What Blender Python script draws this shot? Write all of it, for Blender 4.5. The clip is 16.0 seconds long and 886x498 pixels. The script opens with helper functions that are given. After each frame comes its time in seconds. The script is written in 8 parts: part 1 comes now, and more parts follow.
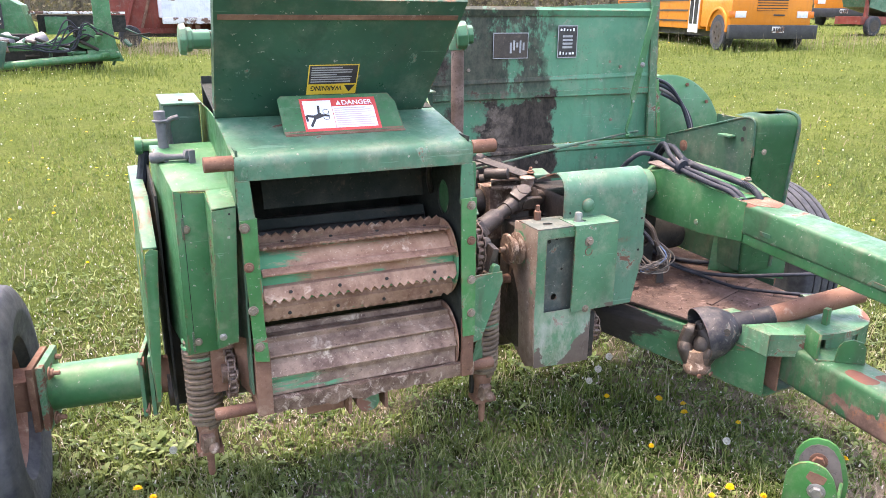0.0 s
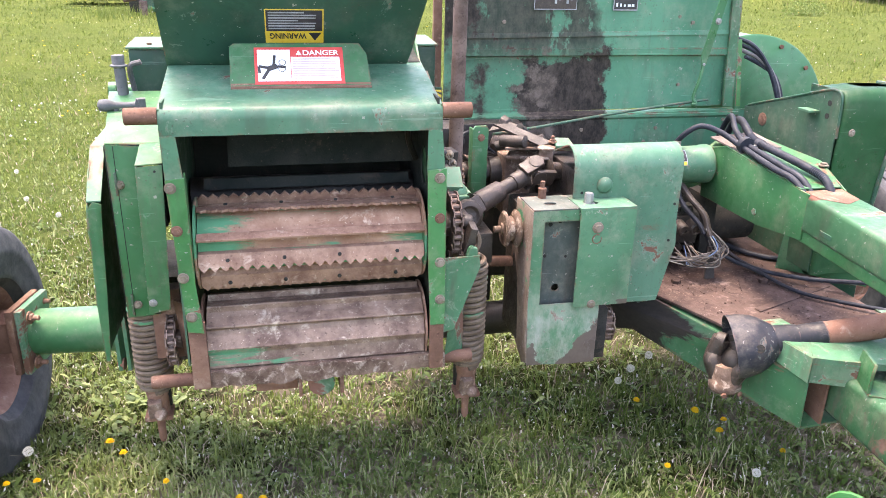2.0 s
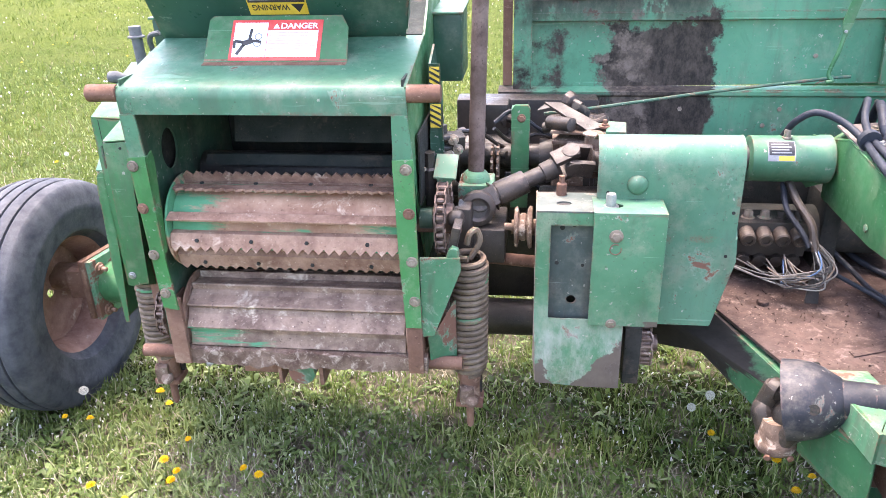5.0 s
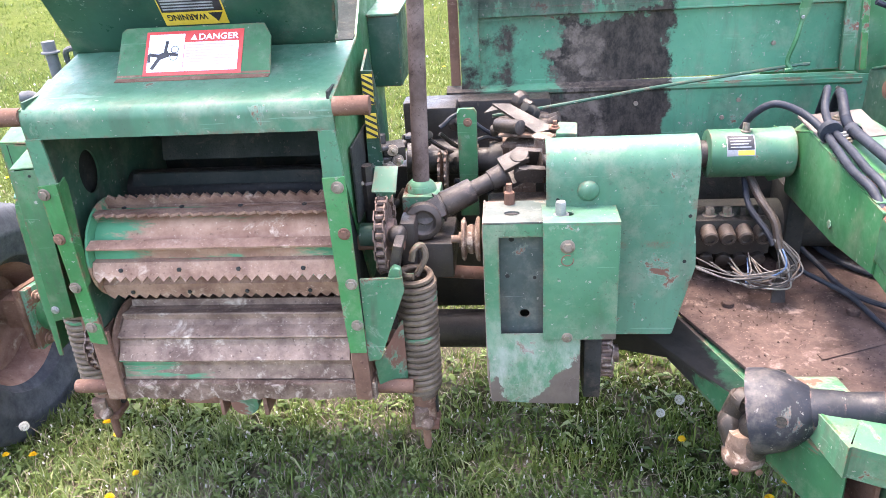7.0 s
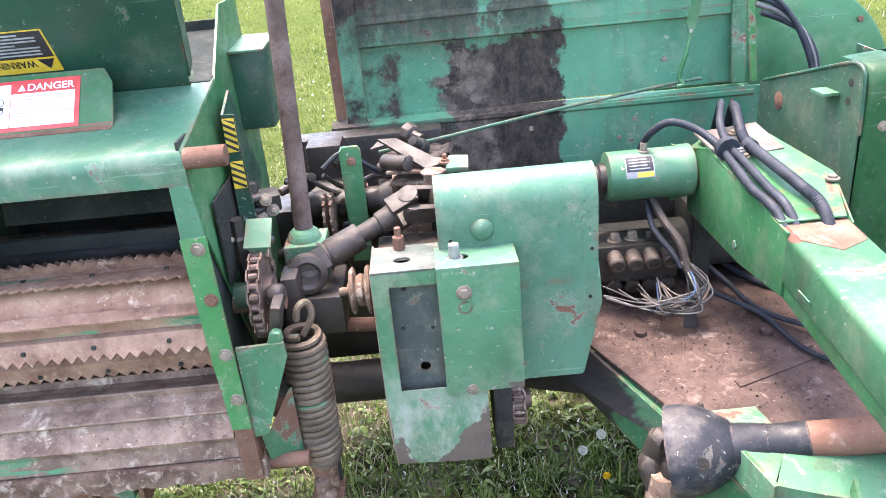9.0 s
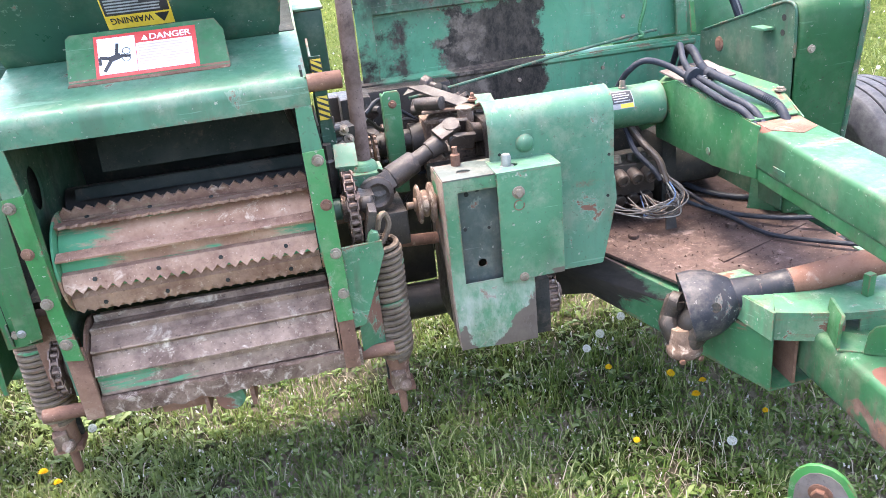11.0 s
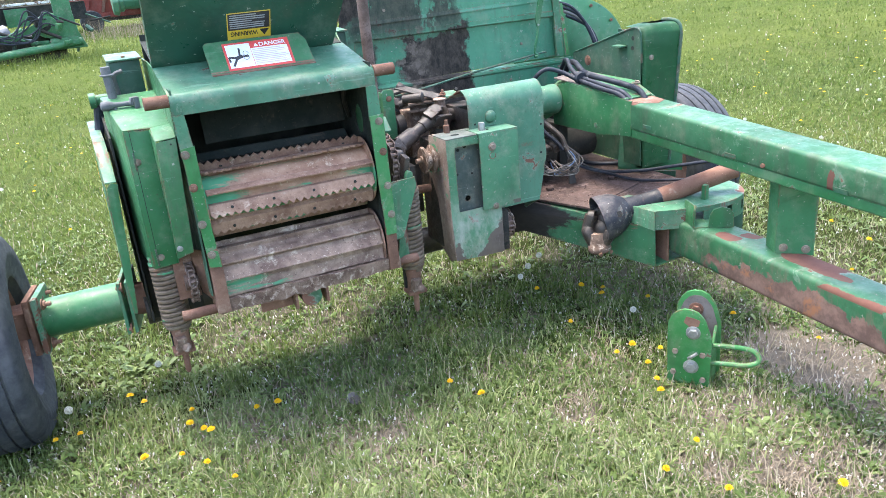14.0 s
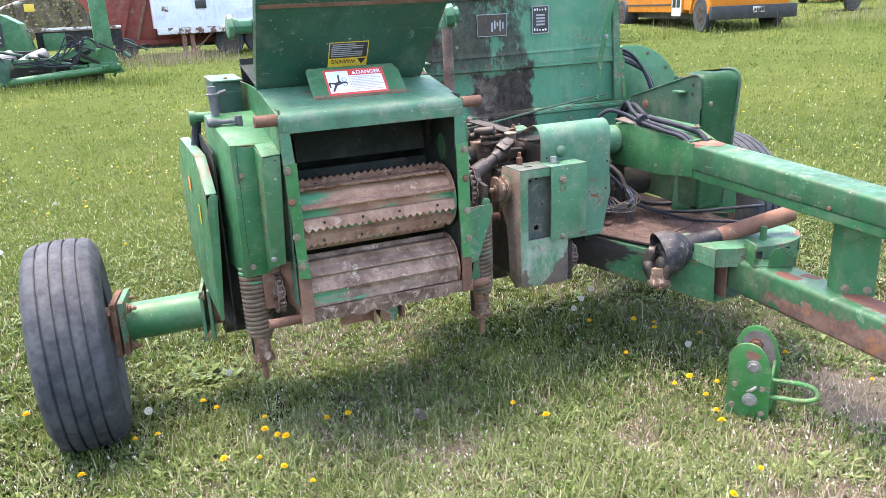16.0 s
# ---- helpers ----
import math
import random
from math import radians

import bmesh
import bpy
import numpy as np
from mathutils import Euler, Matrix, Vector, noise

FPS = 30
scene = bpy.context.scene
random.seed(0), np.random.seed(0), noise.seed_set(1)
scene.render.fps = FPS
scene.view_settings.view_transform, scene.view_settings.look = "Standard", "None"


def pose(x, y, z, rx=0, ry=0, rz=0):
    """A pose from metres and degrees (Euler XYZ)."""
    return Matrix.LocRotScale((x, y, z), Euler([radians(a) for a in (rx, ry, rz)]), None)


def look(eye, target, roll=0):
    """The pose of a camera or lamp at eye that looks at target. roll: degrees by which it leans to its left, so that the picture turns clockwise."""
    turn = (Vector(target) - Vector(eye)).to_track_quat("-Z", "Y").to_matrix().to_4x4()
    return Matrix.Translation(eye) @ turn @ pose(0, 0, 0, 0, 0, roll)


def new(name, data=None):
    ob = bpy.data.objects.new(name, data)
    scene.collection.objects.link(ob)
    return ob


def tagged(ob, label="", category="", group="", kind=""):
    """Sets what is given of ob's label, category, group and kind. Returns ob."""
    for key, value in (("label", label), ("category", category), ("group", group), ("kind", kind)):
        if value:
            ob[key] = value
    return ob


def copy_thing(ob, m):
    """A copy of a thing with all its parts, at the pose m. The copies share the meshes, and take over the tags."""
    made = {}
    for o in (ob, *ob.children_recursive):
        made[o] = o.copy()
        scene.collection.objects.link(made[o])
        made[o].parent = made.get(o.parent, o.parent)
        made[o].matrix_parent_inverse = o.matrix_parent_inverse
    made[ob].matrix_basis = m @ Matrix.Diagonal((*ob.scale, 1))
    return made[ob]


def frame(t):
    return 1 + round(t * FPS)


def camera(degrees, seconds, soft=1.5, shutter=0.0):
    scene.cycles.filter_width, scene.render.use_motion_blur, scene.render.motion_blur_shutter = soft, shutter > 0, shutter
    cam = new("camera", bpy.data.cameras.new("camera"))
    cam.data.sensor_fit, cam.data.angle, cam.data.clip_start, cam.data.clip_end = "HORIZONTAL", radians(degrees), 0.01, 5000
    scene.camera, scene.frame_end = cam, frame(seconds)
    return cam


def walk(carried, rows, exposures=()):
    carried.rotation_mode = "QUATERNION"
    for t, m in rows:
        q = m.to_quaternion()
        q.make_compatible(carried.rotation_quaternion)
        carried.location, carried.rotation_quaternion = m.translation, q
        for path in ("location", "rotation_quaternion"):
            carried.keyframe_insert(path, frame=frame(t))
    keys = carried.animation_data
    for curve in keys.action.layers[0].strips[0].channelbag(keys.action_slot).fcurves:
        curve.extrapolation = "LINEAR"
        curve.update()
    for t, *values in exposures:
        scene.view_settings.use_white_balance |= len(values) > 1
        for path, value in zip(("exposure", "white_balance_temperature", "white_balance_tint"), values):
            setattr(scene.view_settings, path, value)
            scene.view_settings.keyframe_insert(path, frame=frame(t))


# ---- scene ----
cam = camera(60.5, 16.0, soft=0.5)
METRES, EYE, TILT, LEAN, TURN = 3.8, 1.52, 0.0, 0.0, -23.9
PATH = [
    (0, (0.019, 0.051, 1.524), (0.791, 1.794, 0.92), 0.5),
    (0.5, (0.042, 0.025, 1.521), (0.776, 1.78, 0.902), 0.5),
    (1, (0.122, 0.025, 1.51), (0.784, 1.798, 0.863), 0.8),
    (1.5, (0.319, 0.127, 1.503), (0.867, 1.925, 0.821), 1.1),
    (2, (0.528, 0.159, 1.506), (0.939, 1.978, 0.784), 1.3),
    (2.5, (0.744, 0.127, 1.507), (1.006, 1.963, 0.757), 1.3),
    (3, (0.897, 0.197, 1.498), (1.009, 2.04, 0.728), 1.1),
    (3.5, (0.994, 0.301, 1.524), (0.975, 2.136, 0.73), 0.9),
    (4, (1.101, 0.331, 1.534), (0.972, 2.152, 0.717), 0.4),
    (4.2, (1.116, 0.337, 1.534), (0.954, 2.151, 0.707), 0.1),
    (6.3, (1.253, 0.386, 1.536), (0.982, 2.175, 0.684), -2.7),
    (6.5, (1.26, 0.397, 1.536), (1.007, 2.186, 0.679), -3.0),
    (7, (1.242, 0.482, 1.539), (1.054, 2.275, 0.672), -3.6),
    (7.5, (1.25, 0.573, 1.537), (1.123, 2.373, 0.674), -4.1),
    (8, (1.308, 0.637, 1.538), (1.23, 2.447, 0.693), -4.3),
    (8.2, (1.325, 0.654, 1.544), (1.265, 2.47, 0.706), -4.3),
    (10.3, (1.097, 0.531, 1.481), (1.327, 2.334, 0.647), -5.6),
    (10.5, (1.021, 0.497, 1.487), (1.294, 2.291, 0.645), -5.3),
    (11, (0.876, 0.301, 1.47), (1.185, 2.099, 0.651), -6.2),
    (11.5, (0.783, 0.106, 1.468), (1.145, 1.906, 0.676), -7.5),
    (12, (0.652, 0.067, 1.468), (1.212, 1.813, 0.669), -8.3),
    (12.5, (0.437, 0.011, 1.468), (1.295, 1.614, 0.635), -9.0),
    (13, (0.391, -0.145, 1.457), (1.598, 1.174, 0.561), -8.8),
    (13.5, (0.217, -0.31, 1.459), (1.262, 1.178, 0.625), -6.9),
    (14, (0.052, -0.43, 1.479), (0.822, 1.274, 0.77), -5.2),
    (14.5, (-0.118, -0.444, 1.481), (0.754, 1.23, 0.818), -4.4),
    (15, (-0.211, -0.447, 1.484), (0.7, 1.211, 0.837), -3.2),
    (15.5, (-0.205, -0.445, 1.493), (0.638, 1.259, 0.873), -2.1),
    (16, (-0.212, -0.452, 1.479), (0.558, 1.291, 0.871), -2.5),
]
walk(cam, [(t, look(eye, target, roll)) for t, eye, target, roll in PATH], exposures=[(0.0, 2.97, 7450, 21), (1.5, 3.07, 7450, 21), (4.0, 3.36, 7000, 21), (8.0, 3.36, 6850, 18), (11.5, 3.28, 6700, 14), (13.0, 2.90, 6250, 6), (14.0, 2.87, 6400, 9), (16.0, 2.85, 6850, 14)])

# ---- world and sun ----
world = bpy.data.worlds.new("world")
scene.world = world
world.use_nodes = True
wn = world.node_tree.nodes
sky = wn.new("ShaderNodeTexSky")
sky.sky_type = "NISHITA"
sky.sun_disc = False
SUN_EL, SUN_AZ = 76.0, 325.0  # azimuth clockwise from +y
sky.sun_elevation, sky.sun_rotation = radians(SUN_EL), radians(SUN_AZ)
sky.air_density, sky.dust_density, sky.ozone_density = 1.0, 3.0, 1.0
wn["Background"].inputs["Strength"].default_value = 0.14
world.node_tree.links.new(sky.outputs["Color"], wn["Background"].inputs["Color"])
sun = new("sun", bpy.data.lights.new("sun", "SUN"))
sun.data.energy, sun.data.angle, sun.data.color = 0.88, radians(18), (1.0, 0.93, 0.84)
az, el = radians(SUN_AZ), radians(SUN_EL)
sun_from = Vector((math.sin(az) * math.cos(el), math.cos(az) * math.cos(el), math.sin(el)))
sun.matrix_world = look(sun_from * 60, (0, 0, 0))
scene.view_settings.exposure = 3.08


# ---- mesh helpers ----
def B():
    return bmesh.new()


def box(bm, x0, x1, y0, y1, z0, z1):
    v = [bm.verts.new((x, y, z)) for x in (x0, x1) for y in (y0, y1) for z in (z0, z1)]
    for f in ((0, 1, 3, 2), (4, 6, 7, 5), (0, 4, 5, 1), (2, 3, 7, 6), (0, 2, 6, 4), (1, 5, 7, 3)):
        bm.faces.new([v[i] for i in f])
    return v


def obox(bm, m, sx, sy, sz):
    """A box of that size centred on the pose m."""
    v = box(bm, -sx / 2, sx / 2, -sy / 2, sy / 2, -sz / 2, sz / 2)
    for p in v:
        p.co = m @ p.co


def frame_of(d):
    d = Vector(d).normalized()
    up = Vector((0, 0, 1)) if abs(d.z) < 0.95 else Vector((1, 0, 0))
    a = d.cross(up).normalized()
    return a, d.cross(a).normalized(), d


def lathe(bm, p, d, prof, seg=24, cap=True):
    """Turned body: prof rows (along d, radius) from the point p."""
    a, b, d = frame_of(d)
    p = Vector(p)
    rings = []
    for s, r in prof:
        rings.append([bm.verts.new(p + d * s + (a * math.cos(2 * math.pi * i / seg) + b * math.sin(2 * math.pi * i / seg)) * max(r, 1e-4)) for i in range(seg)])
    for q, w in zip(rings, rings[1:]):
        for i in range(seg):
            bm.faces.new((q[i], q[(i + 1) % seg], w[(i + 1) % seg], w[i]))
    if cap:
        bm.faces.new(rings[0][::-1])
        bm.faces.new(rings[-1])


def cyl(bm, p0, p1, r, r1=None, seg=24):
    p0, p1 = Vector(p0), Vector(p1)
    lathe(bm, p0, p1 - p0, [(0, r), ((p1 - p0).length, r if r1 is None else r1)], seg)


def pipe(bm, p0, p1, r, wall, seg=24):
    p0, p1 = Vector(p0), Vector(p1)
    n = (p1 - p0).length
    lathe(bm, p0, p1 - p0, [(0, r), (n, r), (n, r - wall), (0, r - wall), (0, r)], seg, cap=False)


def spline(pts, steps=8):
    """Catmull-Rom through pts."""
    p = [Vector(q) for q in pts]
    p = [p[0] * 2 - p[1]] + p + [p[-1] * 2 - p[-2]]
    out = []
    for i in range(1, len(p) - 2):
        for k in range(steps):
            t = k / steps
            out.append(0.5 * ((2 * p[i]) + (p[i + 1] - p[i - 1]) * t + (2 * p[i - 1] - 5 * p[i] + 4 * p[i + 1] - p[i + 2]) * t * t
                              + (3 * p[i] - 3 * p[i + 1] + p[i + 2] - p[i - 1]) * t ** 3))
    out.append(p[-2])
    return out


def hose(bm, pts, r, seg=10, steps=8, ribs=0.0):
    pts = spline(pts, steps) if steps else [Vector(q) for q in pts]
    last = None
    a = None
    for i, p in enumerate(pts):
        d = (pts[min(i + 1, len(pts) - 1)] - pts[max(i - 1, 0)]).normalized()
        if a is None:
            a = frame_of(d)[0]
        a = (a - d * a.dot(d)).normalized()
        b = d.cross(a)
        rr = r * (1 + (ribs if i % 2 else -ribs))
        ring = [bm.verts.new(p + (a * math.cos(2 * math.pi * k / seg) + b * math.sin(2 * math.pi * k / seg)) * rr) for k in range(seg)]
        if last:
            for k in range(seg):
                bm.faces.new((last[k], last[(k + 1) % seg], ring[(k + 1) % seg], ring[k]))
        else:
            bm.faces.new(ring[::-1])
        last = ring
    bm.faces.new(last)


def slab(bm, pts, off):
    """A flat plate with the outline pts, thickened by the vector off."""
    off = Vector(off)
    a = [bm.verts.new(Vector(p)) for p in pts]
    b = [bm.verts.new(Vector(p) + off) for p in pts]
    bm.faces.new(a)
    bm.faces.new(b[::-1])
    n = len(a)
    for i in range(n):
        bm.faces.new((a[i], b[i], b[(i + 1) % n], a[(i + 1) % n]))


def strip(bm, prof, axis, a, b, t):
    """Bent sheet metal: an open profile in the other two axes, run along axis from a to b, t thick."""
    k = "xyz".index(axis)

    def put(u, w, s):
        c = [u, w]
        c.insert(k, s)
        return bm.verts.new(c)
    n = len(prof)
    inner = []
    for i in range(n):
        u, w = Vector(prof[i]), Vector((0, 0))
        for q, r in ((i - 1, i), (i, i + 1)):
            if q >= 0 and r < n:
                d = (Vector(prof[r]) - Vector(prof[q])).normalized()
                w += Vector((-d.y, d.x))
        inner.append(u + w.normalized() * t)
    loop = [tuple(p) for p in prof] + [tuple(p) for p in reversed(inner)]
    va = [put(u, w, a) for u, w in loop]
    vb = [put(u, w, b) for u, w in loop]
    m = len(loop)
    for i in range(m):
        bm.faces.new((va[i], vb[i], vb[(i + 1) % m], va[(i + 1) % m]))
    for v in (va, vb):
        for i in range(n - 1):
            bm.faces.new((v[i], v[i + 1], v[m - 2 - i], v[m - 1 - i]))


def arc(cx, cy, r, a0, a1, n=6):
    return [(cx + r * math.cos(radians(a0 + (a1 - a0) * i / n)), cy + r * math.sin(radians(a0 + (a1 - a0) * i / n))) for i in range(n + 1)]


def finish(ob_name, bm, bev=0.0, angle=35):
    bmesh.ops.recalc_face_normals(bm, faces=bm.faces)
    if bev:
        es = [e for e in bm.edges if len(e.link_faces) == 2 and e.calc_face_angle() > radians(30)]
        bmesh.ops.bevel(bm, geom=es, offset=bev, segments=2, affect="EDGES", profile=0.6, clamp_overlap=True)
    me = bpy.data.meshes.new(ob_name)
    bm.to_mesh(me)
    bm.free()
    me.polygons.foreach_set("use_smooth", [True] * len(me.polygons))
    me.set_sharp_from_angle(angle=radians(angle))
    return me


def thing(name, at, label, category, group="", kind=""):
    ob = new(name)
    ob.empty_display_size = 0.1
    ob.location = at
    return tagged(ob, label, category, group, kind)


def part(name, bm, mat, parent=None, label="", bev=0.0, angle=35):
    """One mesh object, built in the place's own axes, under a thing or a part."""
    me = finish(name, bm, bev, angle)
    me.materials.append(mat)
    ob = new(name, me)
    if parent is not None:
        ob.parent = parent
        if parent.type == "EMPTY":
            ob.matrix_parent_inverse = Matrix.Translation(parent.location).inverted()
    if label:
        ob["label"] = label
    return ob




def bolt(p, d, r, mat, parent, washer=True, h=None, length=0.0, name="bolt"):
    """A hexagon head, with its washer, at p, pointing along d; a stud end where length is given."""
    h = h or r * 0.75
    bm = B()
    n = Vector(d).normalized()
    p = Vector(p)
    if washer:
        lathe(bm, p - n * 0.003, n, [(0, r * 1.45), (0.004, r * 1.45), (0.005, r * 1.3)], 14)
    lathe(bm, p, n, [(0, r), (h * 0.85, r), (h, r * 0.85)], 6)
    if length:
        lathe(bm, p + n * h * 0.8, n, [(0, r * 0.55), (length, r * 0.55), (length + 0.002, r * 0.4)], 10)
    return part(name, bm, mat, parent)


# ---- materials ----
def mat(name):
    m = bpy.data.materials.new(name)
    m.use_nodes = True
    nt = m.node_tree
    return m, nt, nt.nodes["Principled BSDF"]


class Net:
    """Short hand for shader nodes."""

    def __init__(self, nt):
        self.nt = nt
        self.co = nt.nodes.new("ShaderNodeTexCoord").outputs["Object"]

    def link(self, a, b):
        self.nt.links.new(a, b)

    def noise(self, scale, detail=6.0, rough=0.6, distort=0.0, stretch=None, w=0.0):
        n = self.nt.nodes.new("ShaderNodeTexNoise")
        n.inputs["Scale"].default_value = scale
        n.inputs["Detail"].default_value = detail
        n.inputs["Roughness"].default_value = rough
        n.inputs["Distortion"].default_value = distort
        mp = self.nt.nodes.new("ShaderNodeMapping")
        mp.inputs["Location"].default_value = (w * 3.1, w * 1.7, w * 2.3)
        if stretch:
            mp.inputs["Scale"].default_value = stretch
        self.link(self.co, mp.inputs["Vector"])
        self.link(mp.outputs["Vector"], n.inputs["Vector"])
        return n.outputs["Fac"]

    def ramp(self, fac, lo, hi, a=0.0, b=1.0):
        n = self.nt.nodes.new("ShaderNodeMapRange")
        n.interpolation_type = "SMOOTHSTEP"
        for k, v in (("From Min", lo), ("From Max", hi), ("To Min", a), ("To Max", b)):
            n.inputs[k].default_value = v
        self.link(fac, n.inputs["Value"])
        return n.outputs["Result"]

    def math(self, op, a, b=0.0):
        n = self.nt.nodes.new("ShaderNodeMath")
        n.operation = op
        for i, v in enumerate((a, b)):
            if isinstance(v, (int, float)):
                n.inputs[i].default_value = v
            else:
                self.link(v, n.inputs[i])
        return n.outputs[0]

    def mix(self, fac, a, b):
        n = self.nt.nodes.new("ShaderNodeMix")
        n.data_type = "RGBA"
        for sock, v in ((n.inputs[0], fac), (n.inputs[6], a), (n.inputs[7], b)):
            if isinstance(v, (int, float)):
                sock.default_value = v
            elif isinstance(v, tuple):
                sock.default_value = (*v, 1.0)
            else:
                self.link(v, sock)
        return n.outputs[2]

    def bump(self, height, strength, dist, normal=None):
        n = self.nt.nodes.new("ShaderNodeBump")
        n.inputs["Strength"].default_value = strength
        n.inputs["Distance"].default_value = dist
        self.link(height, n.inputs["Height"])
        if normal is not None:
            self.link(normal, n.inputs["Normal"])
        return n.outputs["Normal"]

    def axis(self, which):
        n = self.nt.nodes.new("ShaderNodeSeparateXYZ")
        self.link(self.co, n.inputs[0])
        return n.outputs[which]


RUST = (0.13, 0.058, 0.038)
RUST2 = (0.21, 0.105, 0.075)
DUST = (0.34, 0.28, 0.22)


def painted(name, c1, c2, chips=0.58, dust=0.35, grime=0.3, rough=0.42, big=2.2, seed=0.0, chipscale=9.0, rustcol=RUST2, stain=None, edge=0.007):
    """Weathered paint: faded in clouds, dusty, chipped down to rust and primer, bare along its edges, with nicks, scratches and runs of grime."""
    m, nt, bs = mat(name)
    g = Net(nt)
    col = g.mix(g.ramp(g.noise(big, 5, 0.65, w=seed), 0.36, 0.64), c1, c2)
    fade = g.ramp(g.noise(big * 5, 8, 0.72, w=seed + 1), 0.46, 0.70, 0.0, dust)
    col = g.mix(fade, col, tuple(0.5 * a + 0.5 * b for a, b in zip(c2, DUST)))
    blot = g.ramp(g.noise(big * 2.2, 7, 0.7, 0.6, w=seed + 9), 0.52, 0.68, 0.0, 0.45)
    col = g.mix(blot, col, tuple(a * 0.55 for a in c1))
    runs = g.ramp(g.noise(12, 7, 0.7, stretch=(1, 1, 0.14), w=seed + 2), 0.50, 0.66, 0.0, grime)
    col = g.mix(runs, col, (0.07, 0.055, 0.045))
    scr = g.ramp(g.noise(26, 4, 0.6, stretch=(0.12, 0.5, 3.0), w=seed + 10), 0.67, 0.69, 0.0, 0.3)
    col = g.mix(scr, col, tuple(min(1, 0.12 + 1.3 * a) for a in c2))
    cn = g.noise(chipscale, 9, 0.68, 0.4, w=seed + 3)
    chip = g.ramp(cn, chips, chips + 0.03)
    rim = g.ramp(cn, chips - 0.03, chips)
    col = g.mix(g.math("MULTIPLY", rim, 0.25), col, (0.32, 0.36, 0.30))
    nick = g.ramp(g.noise(70, 3, 0.6, w=seed + 5), 0.675, 0.70, 0.0, 0.8)
    if edge:
        bv = nt.nodes.new("ShaderNodeBevel")
        bv.samples = 3
        bv.inputs["Radius"].default_value = edge
        ge = nt.nodes.new("ShaderNodeNewGeometry")
        dt = nt.nodes.new("ShaderNodeVectorMath")
        dt.operation = "DOT_PRODUCT"
        g.link(bv.outputs[0], dt.inputs[0])
        g.link(ge.outputs["Normal"], dt.inputs[1])
        worn = g.math("MULTIPLY", g.ramp(dt.outputs["Value"], 0.90, 0.995, 1, 0), g.ramp(g.noise(17, 7, 0.7, w=seed + 11), 0.47, 0.60))
        chip = g.math("MAXIMUM", chip, worn)
    rc = g.mix(g.noise(30, 6, 0.7, w=seed + 4), RUST, rustcol)
    col = g.mix(chip, col, rc)
    col = g.mix(nick, col, g.mix(g.noise(20, 2, w=seed + 6), (0.10, 0.05, 0.035), (0.45, 0.45, 0.40)))
    speck = g.ramp(g.noise(130, 3, 0.6, w=seed + 12), 0.62, 0.68, 0.0, 0.55)
    col = g.mix(g.math("MULTIPLY", speck, g.ramp(g.noise(5, 4, 0.6, w=seed + 13), 0.40, 0.62)), col, (0.06, 0.045, 0.035))
    bs.inputs["Specular IOR Level"].default_value = 0.36
    if stain:
        col, wet = stain(g, col)
    g.link(col, bs.inputs["Base Color"])
    r = g.ramp(g.noise(18, 6, 0.7, w=seed + 7), 0.3, 0.7, rough - 0.08, rough + 0.25)
    r = g.math("MAXIMUM", r, g.math("MULTIPLY", chip, 0.85))
    if stain:
        r = g.math("MAXIMUM", r, g.math("MULTIPLY", wet, 0.85))
    g.link(r, bs.inputs["Roughness"])
    n1 = g.bump(g.noise(6, 2, w=seed + 8), 0.3, 0.012)
    h = g.math("ADD", g.math("MULTIPLY", chip, -0.6), g.math("MULTIPLY", g.noise(160, 4, 0.7), 0.35))
    g.link(g.bump(h, 0.5, 0.0012, n1), bs.inputs["Normal"])
    return m


def rusty(name, a, b, c, rough=0.8, scale=7.0, metal=0.0, green=0.0, seed=0.0, patch=0.55, speck=0.5, spec=0.2):
    """Old iron: two rust tones in clouds, a third in patches, specks, pits; green: how much old paint is left."""
    m, nt, bs = mat(name)
    g = Net(nt)
    col = g.mix(g.ramp(g.noise(scale, 7, 0.7, w=seed), 0.32, 0.68), a, b)
    col = g.mix(g.ramp(g.noise(scale * 2.1, 8, 0.7, 0.5, w=seed + 1), patch, patch + 0.16), col, c)
    col = g.mix(g.ramp(g.noise(scale * 12, 4, 0.7, w=seed + 2), 0.6, 0.7, 0, speck), col, tuple(x * 0.3 for x in a))
    col = g.mix(g.ramp(g.noise(scale * 20, 3, 0.7, w=seed + 3), 0.64, 0.72, 0, speck * 0.8), col, tuple(min(1, x * 1.9) for x in c))
    if green:
        gm = g.ramp(g.noise(scale * 0.9, 8, 0.66, 0.3, stretch=(0.25, 1, 1.5), w=seed + 4), 0.66 - green * 0.25, 0.72 - green * 0.25)
        col = g.mix(gm, col, g.mix(g.noise(25, 5), (0.04, 0.19, 0.085), (0.10, 0.28, 0.16)))
    g.link(col, bs.inputs["Base Color"])
    bs.inputs["Metallic"].default_value = metal
    bs.inputs["Specular IOR Level"].default_value = spec
    g.link(g.ramp(g.noise(scale * 3, 6, 0.7, w=seed + 5), 0.3, 0.7, rough - 0.18, min(1, rough + 0.12)), bs.inputs["Roughness"])
    n1 = g.bump(g.noise(scale * 2, 5, 0.6, w=seed + 6), 0.4, 0.004)
    g.link(g.bump(g.noise(scale * 22, 5, 0.75, w=seed + 7), 0.6, 0.0018, n1), bs.inputs["Normal"])
    return m


